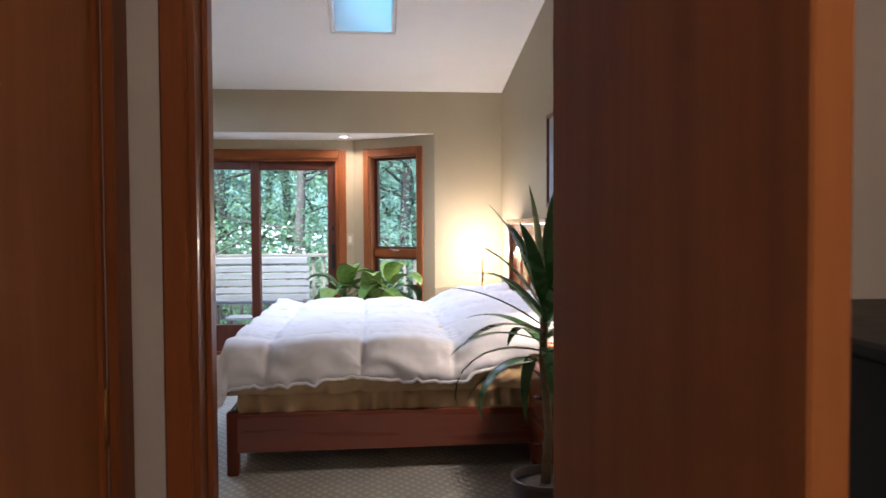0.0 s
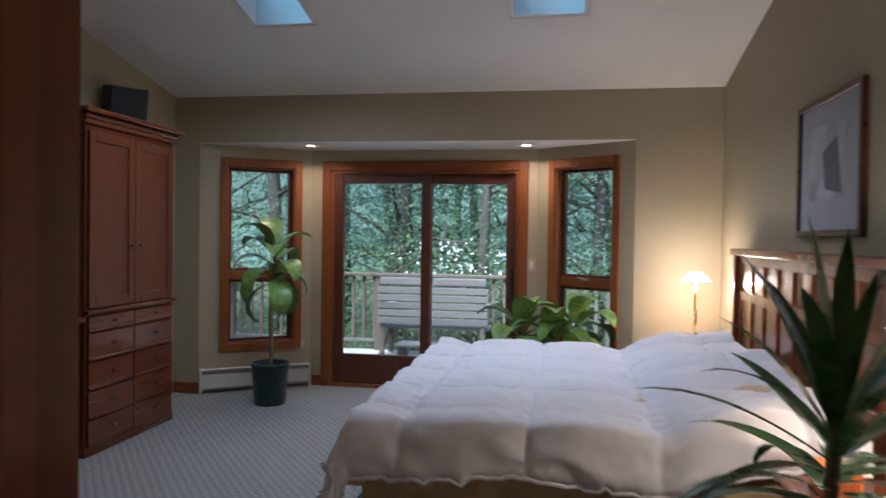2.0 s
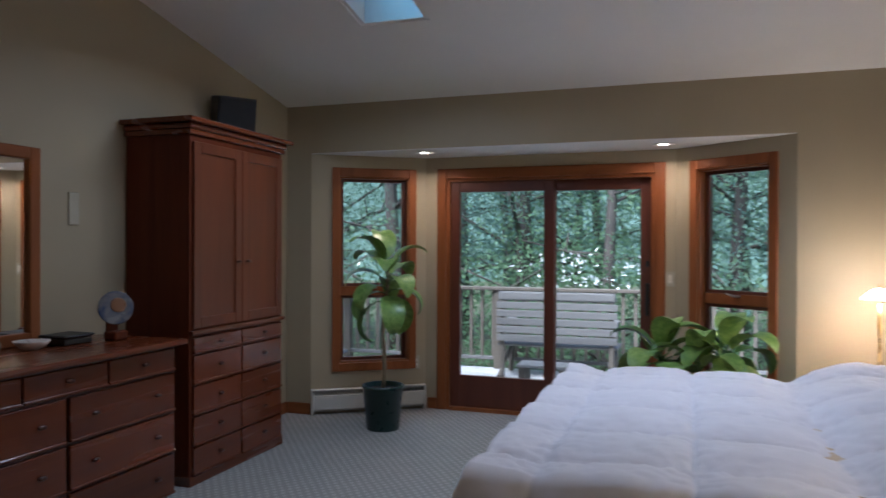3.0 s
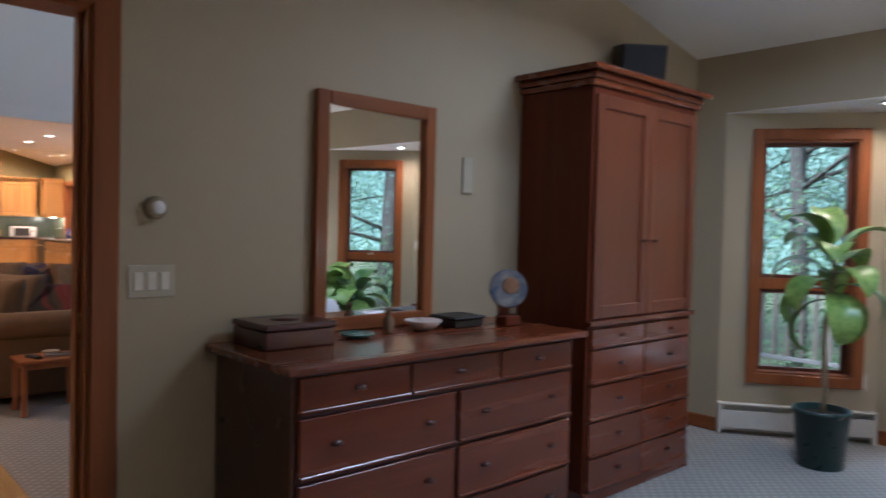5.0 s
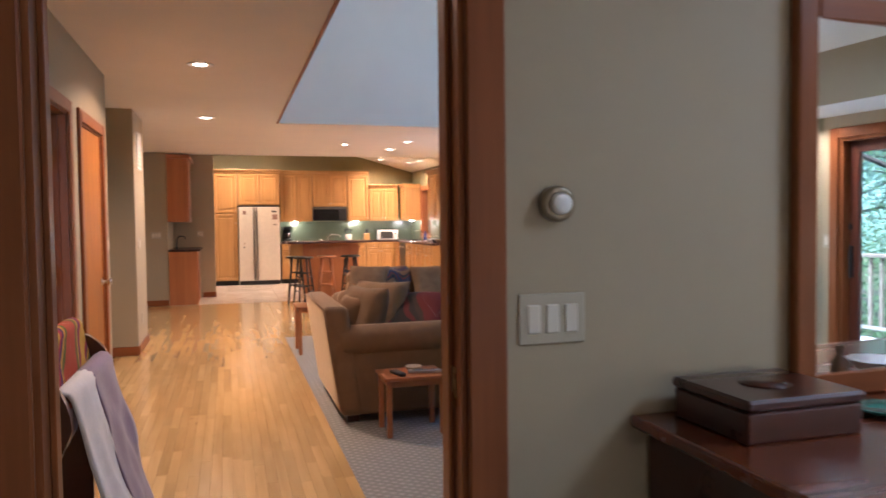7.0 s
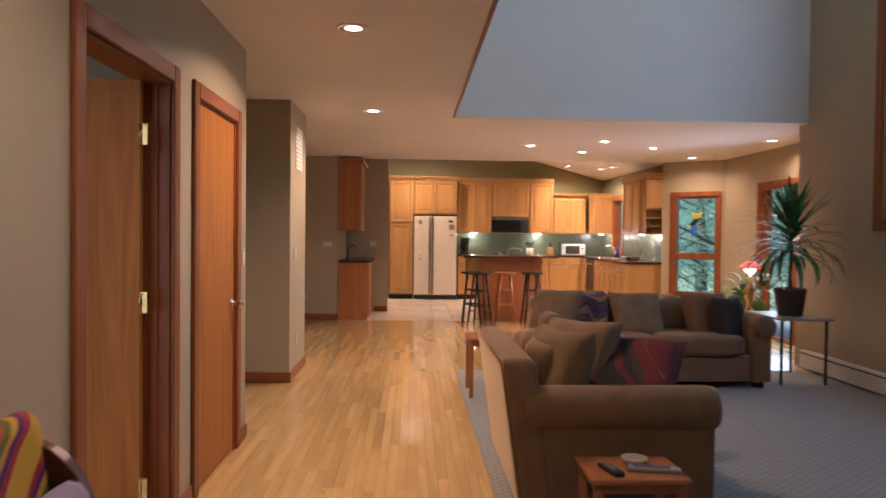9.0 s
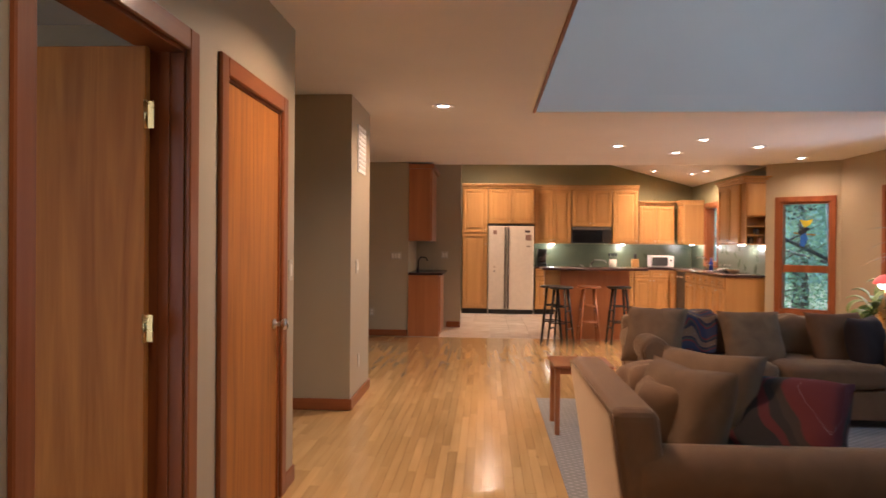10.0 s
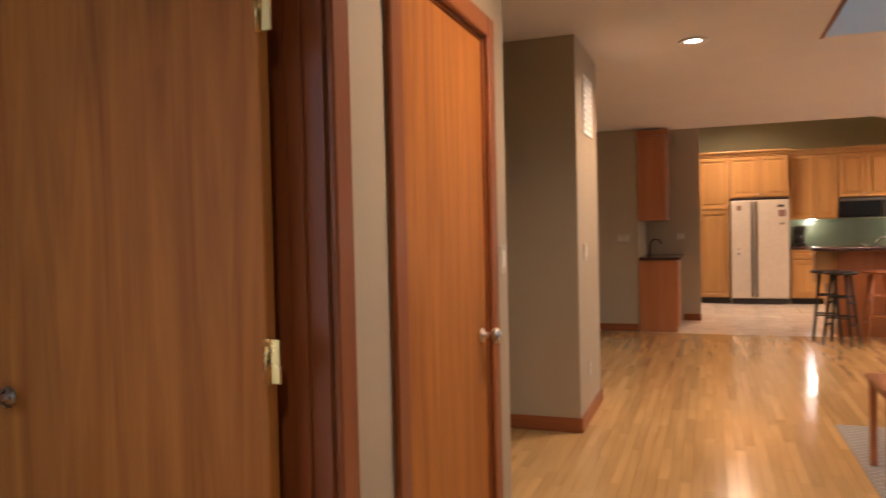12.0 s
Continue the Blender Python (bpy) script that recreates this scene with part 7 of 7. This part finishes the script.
leaf_cloud("leaves", [(rt.uniform(-30, -17), rt.uniform(10.2, 16), rt.uniform(-1.0, 3.4)) for _ in range(130)], (0.6, 0.5, 0.5), 120, 0.05, FOLIAGE[2], sh_)
leaf_cloud("blossom", [(rt.uniform(-1.6, 0.4), rt.uniform(12.0, 13.2), rt.uniform(0.7, 1.25)) for _ in range(16)], (0.16, 0.16, 0.08), 16, 0.035, plain("white_petal", (0.55, 0.57, 0.53), 0.6), sh_)
# Far wood: the haze of distance is put into its pale bluish colour.
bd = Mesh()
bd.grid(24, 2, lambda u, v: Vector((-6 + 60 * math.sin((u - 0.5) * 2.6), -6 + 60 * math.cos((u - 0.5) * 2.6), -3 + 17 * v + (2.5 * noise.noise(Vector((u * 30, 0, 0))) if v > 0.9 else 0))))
structure("backdrop", bd, surface("far_wood_haze", (0.075, 0.145, 0.115), (0.21, 0.32, 0.26), 0.9, 0.35, 2.2, 0.0, detail=8.0), "distant green wood behind the trees, haze painted into its colour", "backdrop")


# ---- floor pieces ----
rf = random.Random(3)
floor_ob = bpy.data.objects["wood_floor"]
lengths = (0.55, 0.75, 0.95, 1.2)
plank_mesh = []
for L in lengths:
    pm = Mesh().box(0, L - 0.0015, 0, 0.0565, -0.0115, 0.0, 0.0004)
    d = bpy.data.meshes.new("plank")
    pm.bm.to_mesh(d)
    pm.bm.free()
    d.materials.append(FLOORWOOD)
    plank_mesh.append(d)
rest_v, rest_f = [], []
PLANK = 0.057
count = 0
rows_ = int((3.575 + 1.0) / PLANK)


def add_plank(x, y, L):
    k = len(rest_v)
    xa, xb, ya, yb = x, x + L - 0.0015, y, y + 0.0565
    rest_v.extend([(xa, ya, -0.0115), (xb, ya, -0.0115), (xb, yb, -0.0115), (xa, yb, -0.0115), (xa + 0.0004, ya + 0.0004, 0), (xb - 0.0004, ya + 0.0004, 0), (xb - 0.0004, yb - 0.0004, 0), (xa + 0.0004, yb - 0.0004, 0)])
    rest_f.extend([(k + 4, k + 5, k + 6, k + 7), (k, k + 1, k + 5, k + 4), (k + 1, k + 2, k + 6, k + 5), (k + 2, k + 3, k + 7, k + 6), (k + 3, k, k + 4, k + 7)])


for r, (ya, xa_, xb_) in enumerate([(3.575 - PLANK * (80 - k), -13.88, LX) for k in range(80)] + [(3.58 + PLANK * k, -13.88, -9.80) for k in range(81)]):
    if ya + PLANK > (3.577 if r < 80 else 8.2):
        continue
    x = xa_ - rf.uniform(0, 0.5)
    while x < xb_:
        i = rf.randrange(4)
        L = lengths[i]
        x0 = max(x, xa_)
        L0 = min(x + L, xb_) - x0
        near = 2.05 < ya < 3.5 and -7.6 < x0 < -3.4
        if near and abs(L0 - L) < 1e-6 and count < 300:
            o = bpy.data.objects.new("plank", plank_mesh[i])
            scene.collection.objects.link(o)
            o.location, o.parent = (x0, ya, 0), floor_ob
            count += 1
        elif L0 > 0.02:
            add_plank(x0, ya, L0)
        x += L
FLOOR_REST = FLOORWOOD.copy()
nt_ = FLOOR_REST.node_tree
geo = nt_.nodes.new("ShaderNodeNewGeometry")
for lk in list(nt_.links):
    if lk.from_node.type == "OBJECT_INFO":
        nt_.links.new(geo.outputs["Random Per Island"], lk.to_socket)
dr_ = bpy.data.meshes.new("planks_rest")
dr_.from_pydata(rest_v, [], rest_f)
dr_.materials.append(FLOOR_REST)
o = new("planks", dr_)
o.parent = floor_ob
tagged(o, kind="stuff")
tile_d = bpy.data.meshes.new("tile")
tm = Mesh().box(0, 0.297, 0, 0.297, -0.0095, 0.0, 0.0015)
tm.bm.to_mesh(tile_d)
tm.bm.free()
tile_d.materials.append(TILE)
kf = bpy.data.objects["kitchen_floor"]
for i in range(14):
    for j in range(19):
        o = bpy.data.objects.new("tile", tile_d)
        scene.collection.objects.link(o)
        o.location, o.parent = (-13.88 - 0.302 * (i + 1), 1.99 + 0.302 * j, 0), kf
